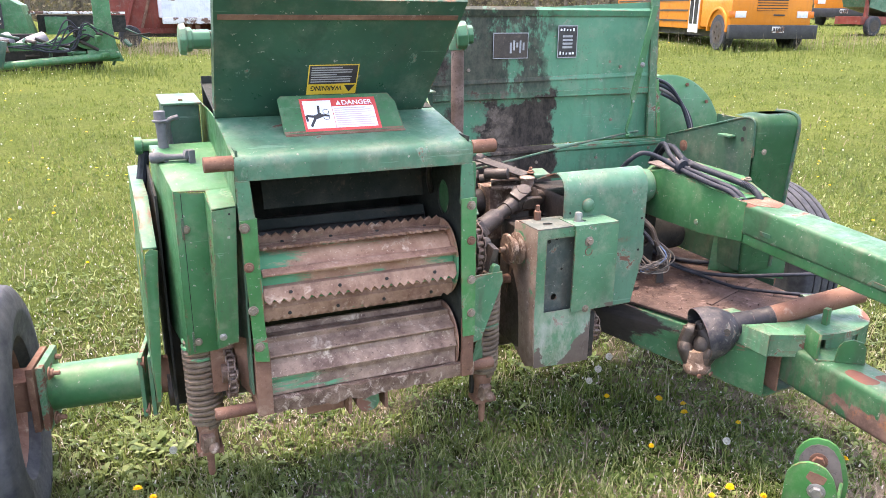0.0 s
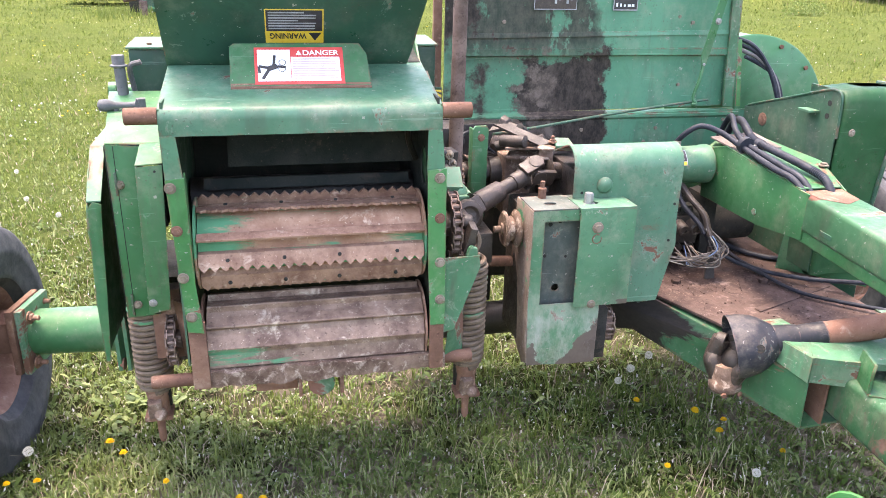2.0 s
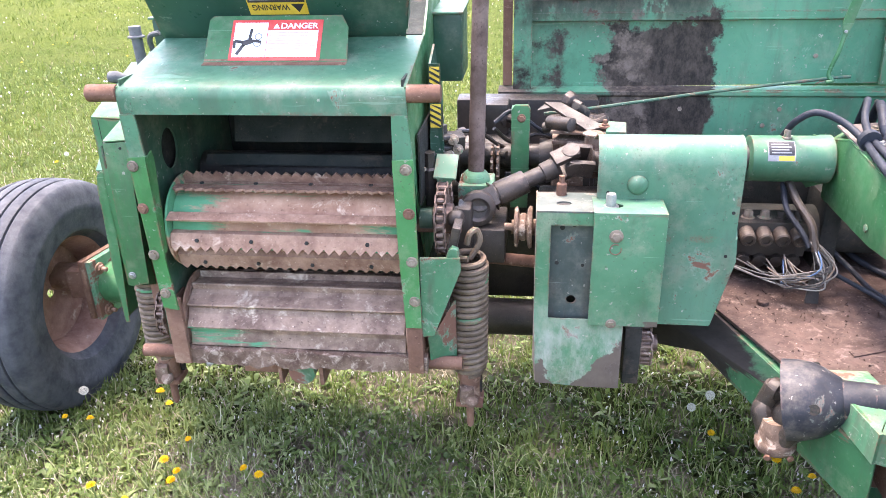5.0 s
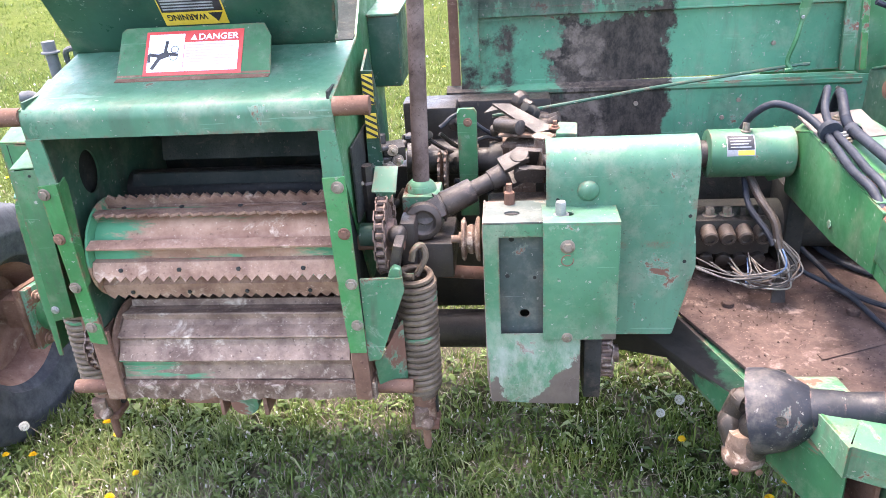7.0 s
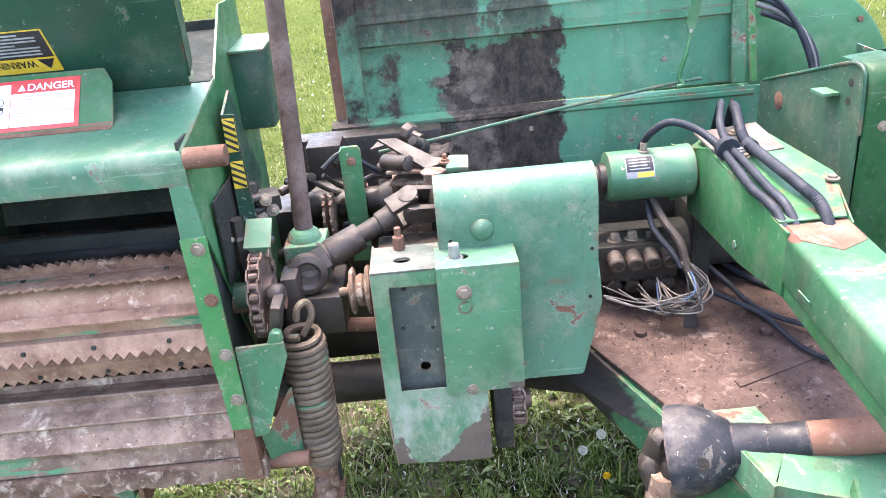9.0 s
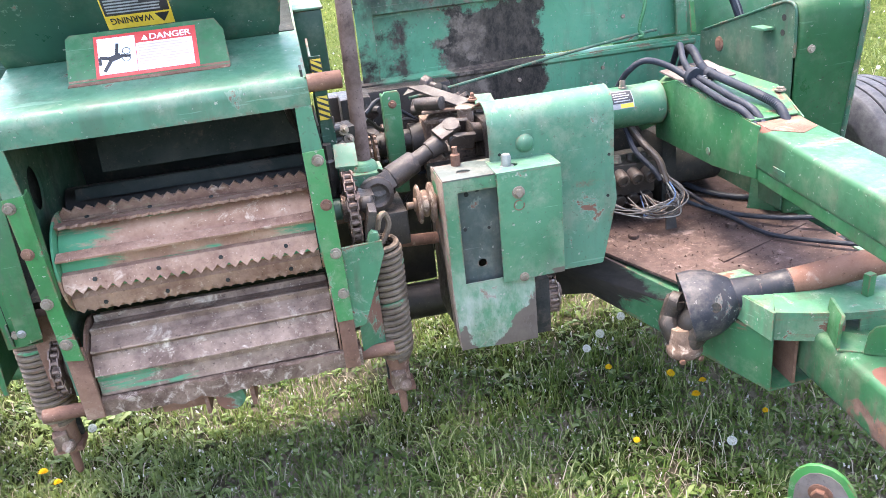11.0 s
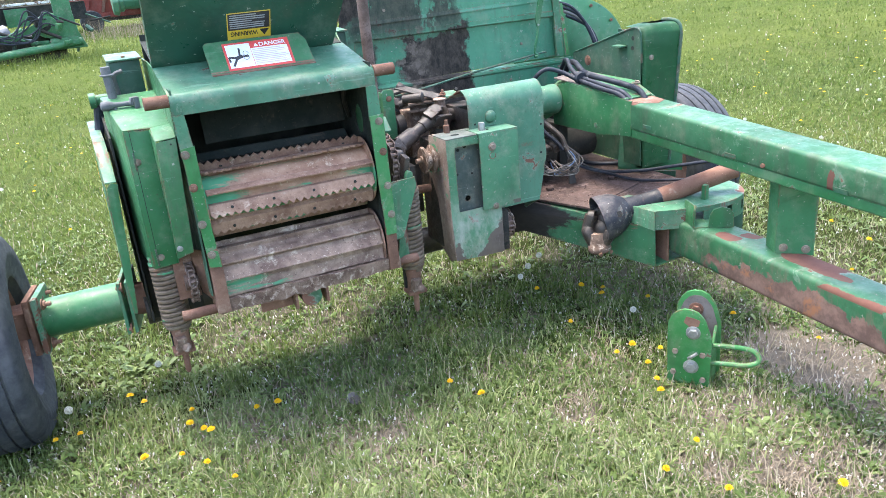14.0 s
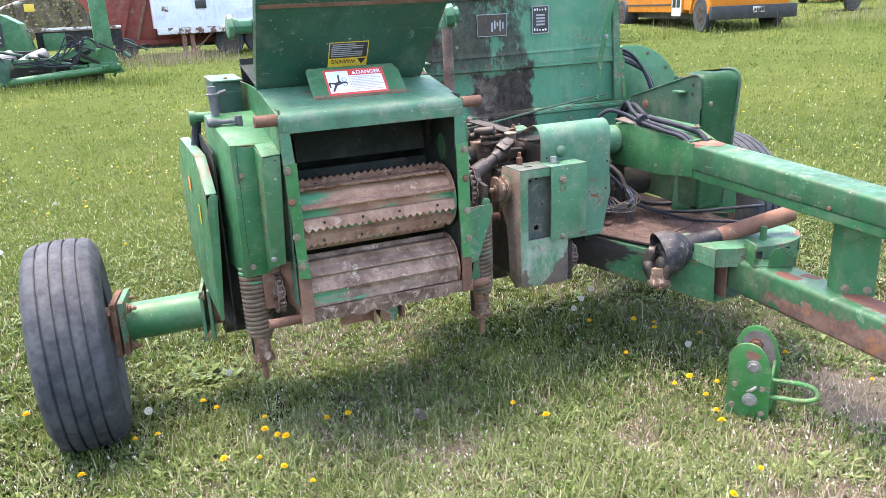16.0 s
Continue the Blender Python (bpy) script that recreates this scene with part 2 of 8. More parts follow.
def plain(name, a, b, rough=0.5, metal=0.0, scale=12.0, bump=0.2, seed=0.0, spec=0.5):
    m, nt, bs = mat(name)
    bs.inputs["Specular IOR Level"].default_value = spec
    g = Net(nt)
    g.link(g.mix(g.ramp(g.noise(scale, 7, 0.7, w=seed), 0.3, 0.7), a, b), bs.inputs["Base Color"])
    bs.inputs["Metallic"].default_value = metal
    g.link(g.ramp(g.noise(scale * 2.5, 6, 0.7, w=seed + 1), 0.3, 0.7, max(0.05, rough - 0.12), min(1, rough + 0.12)), bs.inputs["Roughness"])
    g.link(g.bump(g.noise(scale * 9, 5, 0.7, w=seed + 2), bump, 0.002), bs.inputs["Normal"])
    return m


def greasy_patch(g, col):
    """Old oil and caked chaff that ran down the sheet behind the drive."""
    x, z = g.axis(0), g.axis(2)
    wob = g.math("MULTIPLY", g.math("SUBTRACT", g.noise(6, 7, 0.7, w=9), 0.5), 0.30)
    xx, zz = g.math("ADD", x, wob), g.math("ADD", z, wob)

    def band(v, lo, hi, soft):
        return g.math("MULTIPLY", g.ramp(v, lo - soft, lo + soft), g.ramp(v, hi - soft, hi + soft, 1, 0))
    main = g.math("MULTIPLY", band(xx, 1.37, 1.69, 0.012), g.ramp(zz, 1.175, 1.2, 1, 0))
    upper = g.math("MULTIPLY", g.math("MULTIPLY", band(xx, 1.12, 1.66, 0.05), g.ramp(z, 1.1, 1.25)), g.ramp(g.noise(9, 8, 0.72, w=4, stretch=(1, 1, 0.6)), 0.42, 0.50))
    left = g.math("MULTIPLY", g.ramp(xx, 1.22, 1.27, 1, 0), g.ramp(g.noise(7, 7, 0.7, w=5), 0.35, 0.5))
    low = g.math("MULTIPLY", g.ramp(xx, 1.36, 1.62, 1, 0), g.math("MULTIPLY", g.ramp(z, 0.96, 0.99, 1, 0), g.ramp(g.noise(11, 7, 0.7, w=6, stretch=(1, 1, 0.3)), 0.34, 0.5)))
    mask = g.math("MAXIMUM", g.math("MAXIMUM", main, g.math("MULTIPLY", upper, 0.88)), g.math("MAXIMUM", left, low))
    gunk = g.mix(g.ramp(g.noise(34, 9, 0.78, w=7, stretch=(1, 1, 0.6)), 0.34, 0.68), (0.011, 0.009, 0.007), (0.068, 0.052, 0.040))
    dry = g.mix(g.ramp(g.noise(26, 8, 0.75, w=8), 0.35, 0.65), (0.062, 0.048, 0.038), (0.155, 0.122, 0.097))
    pale = g.math("MULTIPLY", main, g.math("MULTIPLY", g.ramp(xx, 1.49, 1.53, 1, 0), g.ramp(g.noise(16, 7, 0.7, w=2), 0.42, 0.54)))
    return g.mix(pale, g.mix(mask, col, gunk), dry), mask




def scuffed_foot(g, col):
    """The box's foot: paint rubbed to pale primer, then bare brown iron at the corners; grime on the driver's side."""
    x, z = g.axis(0), g.axis(2)
    wob = g.math("MULTIPLY", g.math("SUBTRACT", g.noise(9, 7, 0.7, w=3), 0.5), 0.22)
    zz, xx = g.math("ADD", z, wob), g.math("ADD", x, wob)
    pale = g.math("MULTIPLY", g.ramp(zz, 0.46, 0.68, 1, 0), g.ramp(g.noise(14, 8, 0.72, w=5, stretch=(1, 1, 0.45)), 0.34, 0.60))
    col = g.mix(g.math("MULTIPLY", pale, 0.85), col, g.mix(g.noise(30, 5, w=1), (0.33, 0.33, 0.29), (0.47, 0.45, 0.41)))
    iron = g.mix(g.noise(25, 7, 0.7, w=2), (0.075, 0.055, 0.045), (0.16, 0.125, 0.105))
    d1 = g.math("ADD", g.math("MULTIPLY", g.math("ABSOLUTE", g.math("SUBTRACT", x, 1.195)), 1.0), g.math("MULTIPLY", g.math("SUBTRACT", zz, 0.43), 0.8))
    corner = g.ramp(d1, 0.036, 0.042, 1, 0)
    right = g.math("MULTIPLY", g.ramp(g.math("ADD", g.math("ADD", x, g.math("MULTIPLY", wob, 0.55)), g.math("MULTIPLY", g.math("SUBTRACT", 0.5, z), 0.75)), 1.332, 1.338), g.ramp(z, 0.617, 0.62, 1, 0))
    return g.mix(g.math("MAXIMUM", corner, right), col, iron), pale


def greased_end(g, col):
    """Grease thrown over the frame beside the drive, thinning out along it."""
    x = g.axis(0)
    wob = g.math("MULTIPLY", g.math("SUBTRACT", g.noise(8, 7, 0.7, w=31), 0.5), 0.20)
    mask = g.ramp(g.math("ADD", x, wob), 1.69, 1.72, 1, 0)
    return g.mix(mask, col, g.mix(g.noise(30, 6, 0.7, w=32), (0.010, 0.009, 0.009), (0.045, 0.036, 0.030))), mask


def peeled_side(g, col):
    """The drawbar: old paint has come off the lower half of its sides in one ragged sheet, and off the top in islands."""
    y, z = g.axis(1), g.axis(2)
    wob = g.math("MULTIPLY", g.math("SUBTRACT", g.noise(5, 8, 0.68, 0.3, w=12), 0.5), 0.24)
    zz = g.math("ADD", z, wob)
    side = g.math("MULTIPLY", g.ramp(zz, 0.425, 0.432, 1, 0), g.ramp(g.math("ADD", y, g.math("MULTIPLY", wob, 3.0)), 1.46, 1.50, 1, 0))
    drip = g.math("MULTIPLY", g.ramp(zz, 0.44, 0.50, 1, 0), g.ramp(g.noise(40, 5, 0.7, stretch=(1, 1, 0.2), w=13), 0.5, 0.62, 0, 0.6))
    col = g.mix(drip, col, (0.10, 0.085, 0.06))
    rust = g.mix(g.ramp(g.noise(14, 8, 0.7, w=14), 0.35, 0.65), (0.10, 0.058, 0.046), (0.20, 0.118, 0.09))
    rust = g.mix(g.ramp(g.noise(9, 7, 0.7, w=15), 0.56, 0.66), rust, (0.25, 0.11, 0.055))
    x = g.axis(0)

    def spot(u, cu, ru, v, cv, rv):
        a = g.math("DIVIDE", g.math("SUBTRACT", g.math("ADD", u, g.math("MULTIPLY", wob, 0.25)), cu), ru)
        b = g.math("DIVIDE", g.math("SUBTRACT", g.math("ADD", v, g.math("MULTIPLY", wob, 0.5)), cv), rv)
        return g.ramp(g.math("ADD", g.math("POWER", g.math("ABSOLUTE", a), 3.0), g.math("POWER", g.math("ABSOLUTE", b), 3.0)), 0.85, 0.95, 1, 0)
    top = g.math("MULTIPLY", g.ramp(z, 0.474, 0.478), g.ramp(z, 0.52, 0.53, 1, 0))
    isles = spot(x, 2.0, 0.055, y, 1.07, 0.115)
    for cx, rx, cy, ry in ((1.955, 0.02, 0.97, 0.07), (2.03, 0.025, 1.36, 0.05), (1.97, 0.03, 1.40, 0.05), (1.885, 0.010, 0.80, 0.17), (1.935, 0.025, 0.43, 0.05), (1.89, 0.012, 0.55, 0.03), (1.92, 0.012, 0.37, 0.04), (1.99, 0.015, 0.62, 0.03)):
        isles = g.math("MAXIMUM", isles, spot(x, cx, rx, y, cy, ry))
    high = spot(y, 0.972, 0.014, z, 0.80, 0.05)
    for cy, ry, cz, rz in ((0.545, 0.022, 0.805, 0.034), (0.68, 0.03, 0.80, 0.007), (0.735, 0.018, 0.765, 0.05), (0.51, 0.02, 0.775, 0.02), (1.93, 0.05, 0.90, 0.012), (1.20, 0.014, 0.765, 0.014)):
        high = g.math("MAXIMUM", high, spot(y, cy, ry, z, cz, rz))
    peel = g.math("MAXIMUM", g.math("MULTIPLY", top, isles), g.math("MULTIPLY", g.ramp(z, 0.66, 0.67), high))
    side = g.math("MULTIPLY", side, g.ramp(g.math("ADD", g.noise(6, 6, 0.6, w=21), g.math("MULTIPLY", g.math("SUBTRACT", 0.43, z), 3.2)), 0.42, 0.46))
    col = g.mix(peel, col, g.mix(g.noise(30, 6, 0.7, w=17), (0.085, 0.034, 0.024), (0.165, 0.072, 0.05)))
    return g.mix(side, col, rust), g.math("MAXIMUM", side, peel)


G_FADE = painted("faded_green_paint", (0.036, 0.126, 0.065), (0.066, 0.183, 0.107), 0.645, 0.45, 0.3, 0.38)
G_TOP = painted("sun_bleached_green_paint", (0.046, 0.135, 0.078), (0.083, 0.194, 0.127), 0.625, 0.6, 0.26, 0.38, seed=2, edge=0.013)
G_DARK = painted("dark_green_paint", (0.014, 0.055, 0.035), (0.024, 0.085, 0.052), 0.66, 0.3, 0.2, 0.34, seed=3)
G_BRIGHT = painted("fresh_green_paint", (0.025, 0.142, 0.033), (0.043, 0.194, 0.057), 0.6, 0.35, 0.3, 0.4, seed=4)
G_MID = painted("green_paint", (0.022, 0.114, 0.041), (0.044, 0.161, 0.069), 0.665, 0.4, 0.3, 0.38, seed=5)
G_CHIP = painted("chipped_green_paint", (0.034, 0.126, 0.060), (0.062, 0.180, 0.098), 0.545, 0.5, 0.45, 0.45, seed=6, chipscale=6)
G_TONGUE = painted("peeling_green_paint", (0.018, 0.089, 0.036), (0.038, 0.123, 0.060), 0.60, 0.45, 0.32, 0.42, seed=7, chipscale=4.5, rustcol=(0.22, 0.105, 0.078), stain=peeled_side)
G_PANEL = painted("oily_green_sheet", (0.044, 0.166, 0.096), (0.071, 0.222, 0.132), 0.645, 0.4, 0.3, 0.36, seed=8, stain=greasy_patch)
G_BOX = painted("scuffed_green_box", (0.044, 0.142, 0.072), (0.079, 0.203, 0.114), 0.61, 0.7, 0.3, 0.42, seed=9, stain=scuffed_foot)
G_STRAP = painted("rust_spotted_green_strap", (0.030, 0.153, 0.044), (0.051, 0.197, 0.070), 0.605, 0.45, 0.35, 0.42, seed=15, chipscale=11, rustcol=(0.26, 0.12, 0.08))
G_SHEET = painted("clean_green_sheet_paint", (0.022, 0.118, 0.045), (0.038, 0.150, 0.064), 0.74, 0.30, 0.15, 0.34, seed=18, edge=0.0)
G_FRAME = painted("greased_green_frame", (0.022, 0.105, 0.044), (0.042, 0.150, 0.070), 0.63, 0.4, 0.35, 0.4, seed=19, stain=greased_end)
G_DULL = painted("dusty_dull_green_paint", (0.030, 0.082, 0.048), (0.052, 0.114, 0.070), 0.73, 0.5, 0.4, 0.5, seed=17, edge=0.0)
G_GRIME = painted("grimy_green_sheet", (0.06, 0.078, 0.068), (0.11, 0.125, 0.11), 0.63, 0.5, 0.5, 0.6, seed=16, chipscale=12)
ROLL = rusty("worn_roll_iron", (0.23, 0.118, 0.075), (0.46, 0.285, 0.195), (0.60, 0.45, 0.33), 0.66, 6, green=0.72, seed=1)
ROLL_LOW = rusty("worn_lower_roll_iron", (0.115, 0.070, 0.053), (0.33, 0.226, 0.168), (0.50, 0.40, 0.31), 0.62, 9, green=0.12, seed=11, patch=0.54, speck=0.7, spec=0.22)
BLADE = rusty("serrated_blade_iron", (0.165, 0.086, 0.060), (0.37, 0.228, 0.162), (0.51, 0.37, 0.285), 0.68, 10, green=0.25, seed=2)
IRON = rusty("brown_iron", (0.115, 0.058, 0.040), (0.22, 0.122, 0.084), (0.32, 0.215, 0.16), 0.82, 8, seed=3)
CAKED = rusty("dirt_caked_iron", (0.085, 0.052, 0.038), (0.21, 0.145, 0.108), (0.38, 0.30, 0.24), 0.92, 18, seed=23, patch=0.5, spec=0.1)
DECK = rusty("rusty_deck_plate", (0.040, 0.026, 0.022), (0.100, 0.067, 0.057), (0.20, 0.148, 0.128), 0.85, 9, seed=4, speck=1.0, spec=0.16)
CHAIN = rusty("chain_steel", (0.11, 0.07, 0.055), (0.22, 0.15, 0.12), (0.42, 0.36, 0.31), 0.55, 16, metal=0.4, seed=5, spec=0.4)
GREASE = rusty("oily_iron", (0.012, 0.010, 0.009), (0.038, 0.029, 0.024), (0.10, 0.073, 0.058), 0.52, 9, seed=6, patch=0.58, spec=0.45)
# this near-black iron also stands in for shade in gaps and holes
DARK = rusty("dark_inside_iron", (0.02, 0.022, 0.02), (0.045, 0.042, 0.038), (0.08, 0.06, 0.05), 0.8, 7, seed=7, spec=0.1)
# grime tone darkened further to hold the shade inside the feed house
THROAT = rusty("shaded_grimy_throat_sheet", (0.020, 0.026, 0.023), (0.045, 0.047, 0.041), (0.085, 0.065, 0.053), 0.8, 6, seed=24, spec=0.12)
POLE = rusty("pitted_pole_steel", (0.085, 0.055, 0.044), (0.185, 0.130, 0.110), (0.045, 0.028, 0.022), 0.7, 13, seed=8, speck=0.8, spec=0.15)
GREYPAINT = rusty("dull_grey_casting", (0.085, 0.088, 0.092), (0.14, 0.14, 0.145), (0.10, 0.075, 0.065), 0.6, 12, seed=25, patch=0.62)
SPRING = rusty("spring_steel", (0.085, 0.060, 0.042), (0.19, 0.145, 0.105), (0.23, 0.125, 0.085), 0.6, 12, metal=0.1, green=0.34, seed=9)
SHAFT = rusty("rusty_shaft_tube", (0.14, 0.066, 0.044), (0.215, 0.115, 0.08), (0.27, 0.19, 0.155), 0.7, 7, seed=12)
REDOX = rusty("red_oxide_post", (0.11, 0.028, 0.018), (0.16, 0.045, 0.03), (0.24, 0.11, 0.08), 0.7, 7, seed=13)
ZINC = plain("zinc_bolt", (0.20, 0.205, 0.205), (0.34, 0.335, 0.32), 0.48, 0.7, 40)
OLDBOLT = rusty("old_bolt", (0.17, 0.13, 0.10), (0.28, 0.23, 0.18), (0.09, 0.20, 0.11), 0.7, 30, metal=0.3)
OILY = rusty("oily_brown_iron", (0.022, 0.017, 0.014), (0.062, 0.046, 0.037), (0.14, 0.10, 0.08), 0.52, 12, seed=26, spec=0.45)
BOXSIDE = rusty("dusty_box_side", (0.16, 0.11, 0.085), (0.30, 0.235, 0.19), (0.42, 0.37, 0.32), 0.85, 7, green=0.45, seed=27, spec=0.15)
DUSTY = rusty("dust_covered_plate", (0.12, 0.10, 0.09), (0.20, 0.17, 0.155), (0.16, 0.105, 0.085), 0.9, 9, seed=28, patch=0.6, spec=0.15)
RUBBER = plain("black_hose_rubber", (0.010, 0.012, 0.018), (0.030, 0.034, 0.044), 0.6, 0, 18, spec=0.3)
HOSE_GREY = plain("dusty_hose", (0.09, 0.085, 0.085), (0.17, 0.155, 0.15), 0.65, 0, 20)
BLACKPAINT = painted("black_guard_paint", (0.008, 0.009, 0.013), (0.018, 0.020, 0.028), 0.60, 0.5, 0.2, 0.52, seed=14, chipscale=14, rustcol=(0.22, 0.15, 0.13))


# ---- the ground ----
def ground_z(x, y):
    r = math.hypot(x - 1, y - 1)
    far = max(0.0, min(r, 40) - 9)
    return 0.02 + 0.010 * far + 0.031 * max(0.0, min(x, 26) - 5) * max(0.0, min(1.0, (y + 6) / 10)) + 0.018 * (noise.noise((x * 0.9, y * 0.9, 3.3))) + 0.10 * min(1, far / 6) * noise.noise((x * 0.13, y * 0.13, 7.7))


def spread(n, near, far):
    """Coordinates on both sides of zero, close together near it."""
    k = [near * i for i in range(n)]
    s = k[-1]
    step = near
    while s < far:
        step *= 1.28
        s += step
        k.append(s)
    return [-v for v in reversed(k[1:])] + k


# centre, radius and bareness of the worn spots
WORN = ((1.31, 1.41, 0.10, 0.85), (1.64, 1.14, 0.12, 0.9), (1.81, 1.08, 0.15, 0.95), (1.81, 0.74, 0.17, 0.97), (1.64, 0.82, 0.13, 0.9), (1.45, 0.94, 0.09, 0.85), (1.60, 0.68, 0.10, 0.8), (2.21, 1.16, 0.20, 0.95), (2.16, 0.90, 0.14, 0.9), (2.19, 1.40, 0.12, 0.8), (1.90, 0.42, 0.15, 0.8), (1.80, 0.57, 0.10, 0.8), (3.2, 1.1, 0.16, 0.5), (4.7, 1.8, 0.16, 0.4), (0.14, 2.06, 0.07, 0.85), (0.76, 1.64, 0.08, 0.75), (1.30, 1.39, 0.09, 0.85), (0.7, 2.75, 0.35, 0.6), (-0.06, 1.79, 0.07, 0.6))
gm, gnt, gbs = mat("meadow_soil")
gg = Net(gnt)
green_c = gg.mix(gg.noise(2.2, 7, 0.7), (0.036, 0.058, 0.013), (0.078, 0.106, 0.028))
green_c = gg.mix(gg.ramp(gg.noise(0.22, 5, 0.6), 0.4, 0.65, 0, 0.8), green_c, (0.100, 0.122, 0.030))
green_c = gg.mix(gg.ramp(gg.noise(24, 6, 0.75, w=8), 0.42, 0.66, 0, 0.75), green_c, (0.128, 0.160, 0.050))
green_c = gg.mix(gg.ramp(gg.noise(15, 6, 0.75, w=9), 0.50, 0.68, 0, 0.7), green_c, (0.030, 0.052, 0.012))
thatch = gg.mix(gg.noise(60, 6, 0.75), (0.15, 0.115, 0.085), (0.44, 0.365, 0.29))
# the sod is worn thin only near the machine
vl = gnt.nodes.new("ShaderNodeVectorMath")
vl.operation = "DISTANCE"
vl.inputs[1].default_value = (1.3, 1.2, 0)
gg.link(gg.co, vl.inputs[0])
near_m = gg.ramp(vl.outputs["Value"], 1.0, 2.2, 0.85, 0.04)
# soil colour darkened near the machine, as the shade between the blades
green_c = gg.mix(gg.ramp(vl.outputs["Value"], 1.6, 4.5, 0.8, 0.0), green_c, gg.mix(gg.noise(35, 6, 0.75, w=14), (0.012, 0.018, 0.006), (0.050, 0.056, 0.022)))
soil_c = gg.mix(gg.math("MULTIPLY", near_m, gg.ramp(gg.noise(2.4, 6, 0.65, w=3), 0.42, 0.56)), green_c, thatch)
soil_c = gg.mix(gg.ramp(gg.noise(40, 5, 0.7), 0.42, 0.75, 0, 0.5), soil_c, (0.05, 0.056, 0.022))
# worn spots, trodden to pale thatch
for cx, cy, size, amount in WORN:
    vr = gnt.nodes.new("ShaderNodeVectorMath")
    vr.operation = "DISTANCE"
    vr.inputs[1].default_value = (cx, cy, 0.02)
    gg.link(gg.co, vr.inputs[0])
    worn_m = gg.math("MULTIPLY", gg.ramp(vr.outputs["Value"], size * 0.5, size * 1.5, amount, 0), gg.ramp(gg.noise(9, 6, 0.7, w=5), 0.37, 0.53))
    soil_c = gg.mix(worn_m, soil_c, gg.mix(gg.noise(90, 7, 0.8, w=2), (0.06, 0.047, 0.036), (0.33, 0.28, 0.232)))
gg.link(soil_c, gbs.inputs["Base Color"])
gbs.inputs["Roughness"].default_value = 1.0
gbs.inputs["Specular IOR Level"].default_value = 0.0
gg.link(gg.bump(gg.noise(55, 7, 0.75), 1.0, 0.03), gbs.inputs["Normal"])
bm = B()
cs = spread(40, 0.18, 2600)
rows = [[bm.verts.new((x + 1, y + 2, ground_z(x + 1, y + 2))) for x in cs] for y in cs]
for a, b in zip(rows, rows[1:]):
    for i in range(len(a) - 1):
        bm.faces.new((a[i], a[i + 1], b[i + 1], b[i]))
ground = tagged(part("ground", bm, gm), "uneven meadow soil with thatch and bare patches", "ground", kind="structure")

# ---- the forage harvester ----
MACHINE = thing("forage_harvester", (1.2, 2.4, 0.0), "old green pull-type forage harvester with its header taken off", "harvester")
ux = Vector((1, 0, 0))
front = Vector((0, -1, 0))

# hood over the feed rolls
HX0, HX1 = 0.281, 0.905
bm = B()
strip(bm, [(1.862, 1.127), (1.860, 1.160)] + [(1.882 + 0.022 * math.cos(radians(a)), 1.166 + 0.024 * math.sin(radians(a))) for a in (180, 155, 130, 110)] + [(1.93, 1.2), (2.03, 1.222), (2.15, 1.248)], "x", HX0, HX1, -0.004)
hood = part("hood", bm, G_TOP, MACHINE, "faded green sheet hood with a rounded lip", angle=50)
for x0, x1 in ((HX0 - 0.001, HX0 + 0.004), (HX1 - 0.004, HX1 + 0.001)):
    bm = B()
    rise = 1.37 if x0 > 0.5 else 1.25
    foot = [(x0, 2.46, 0.70), (x0, 2.05, 0.70), (x0, 1.90, 1.0)] if x0 > 0.5 else [(x0, 2.46, 0.70), (x0, 2.16, 0.70), (x0, 2.16, 1.07), (x0, 1.90, 1.07)]
    slab(bm, [(x0, 1.866, 1.07), (x0, 1.866, 1.186), (x0, 2.15, 1.244), (x0, 2.30, rise), (x0, 2.46, rise)] + foot, (x1 - x0, 0, 0))
    part("side_sheet", bm, G_MID, hood)
for x0, x1 in ((0.213, HX0), (HX1, 0.975)):
    bm = B()
    cyl(bm, (x0, 1.872, 1.171), (x1, 1.872, 1.171), 0.0185)
    part("hinge_bar", bm, IRON, hood, "rusty round bar end", bev=0.002)

# raised cover door behind the hood, leaning forward
DB, DT = Vector((0, 2.128, 1.245)), Vector((0, 1.945, 1.535))
bm = B()
prof = [(2.150, 1.262), (2.143, 1.246), (2.128, 1.243), (2.116, 1.253), (2.106, 1.272), (1.960, 1.517), (1.945, 1.541), (1.955, 1.551), (1.985, 1.556)]
n = len(prof)
va, vb = [], []
for i, (y, z) in enumerate(prof):
    s = max(0, min(1, (z - 1.245) / 0.29))
    va.append((0.279 - 0.004 * s, y, z))
    vb.append((0.866 + 0.058 * s, y, z))
a = [bm.verts.new(v) for v in va]
b = [bm.verts.new(v) for v in vb]
a2 = [bm.verts.new((v[0] + 0.002, v[1] + 0.004, v[2] + 0.002)) for v in va]
b2 = [bm.verts.new((v[0] - 0.002, v[1] + 0.004, v[2] + 0.002)) for v in vb]
for i in range(n - 1):
    bm.faces.new((a[i], b[i], b[i + 1], a[i + 1]))
    bm.faces.new((a2[i], a2[i + 1], b2[i + 1], b2[i]))
    bm.faces.new((a[i], a[i + 1], a2[i + 1], a2[i]))
    bm.faces.new((b[i], b2[i], b2[i + 1], b[i + 1]))
bm.faces.new((a[0], a2[0], b2[0], b[0]))
bm.faces.new((a[-1], b[-1], b2[-1], a2[-1]))
cover = part("cover_door", bm, G_DARK, MACHINE, "raised dark green cover door leaning forward", angle=50)
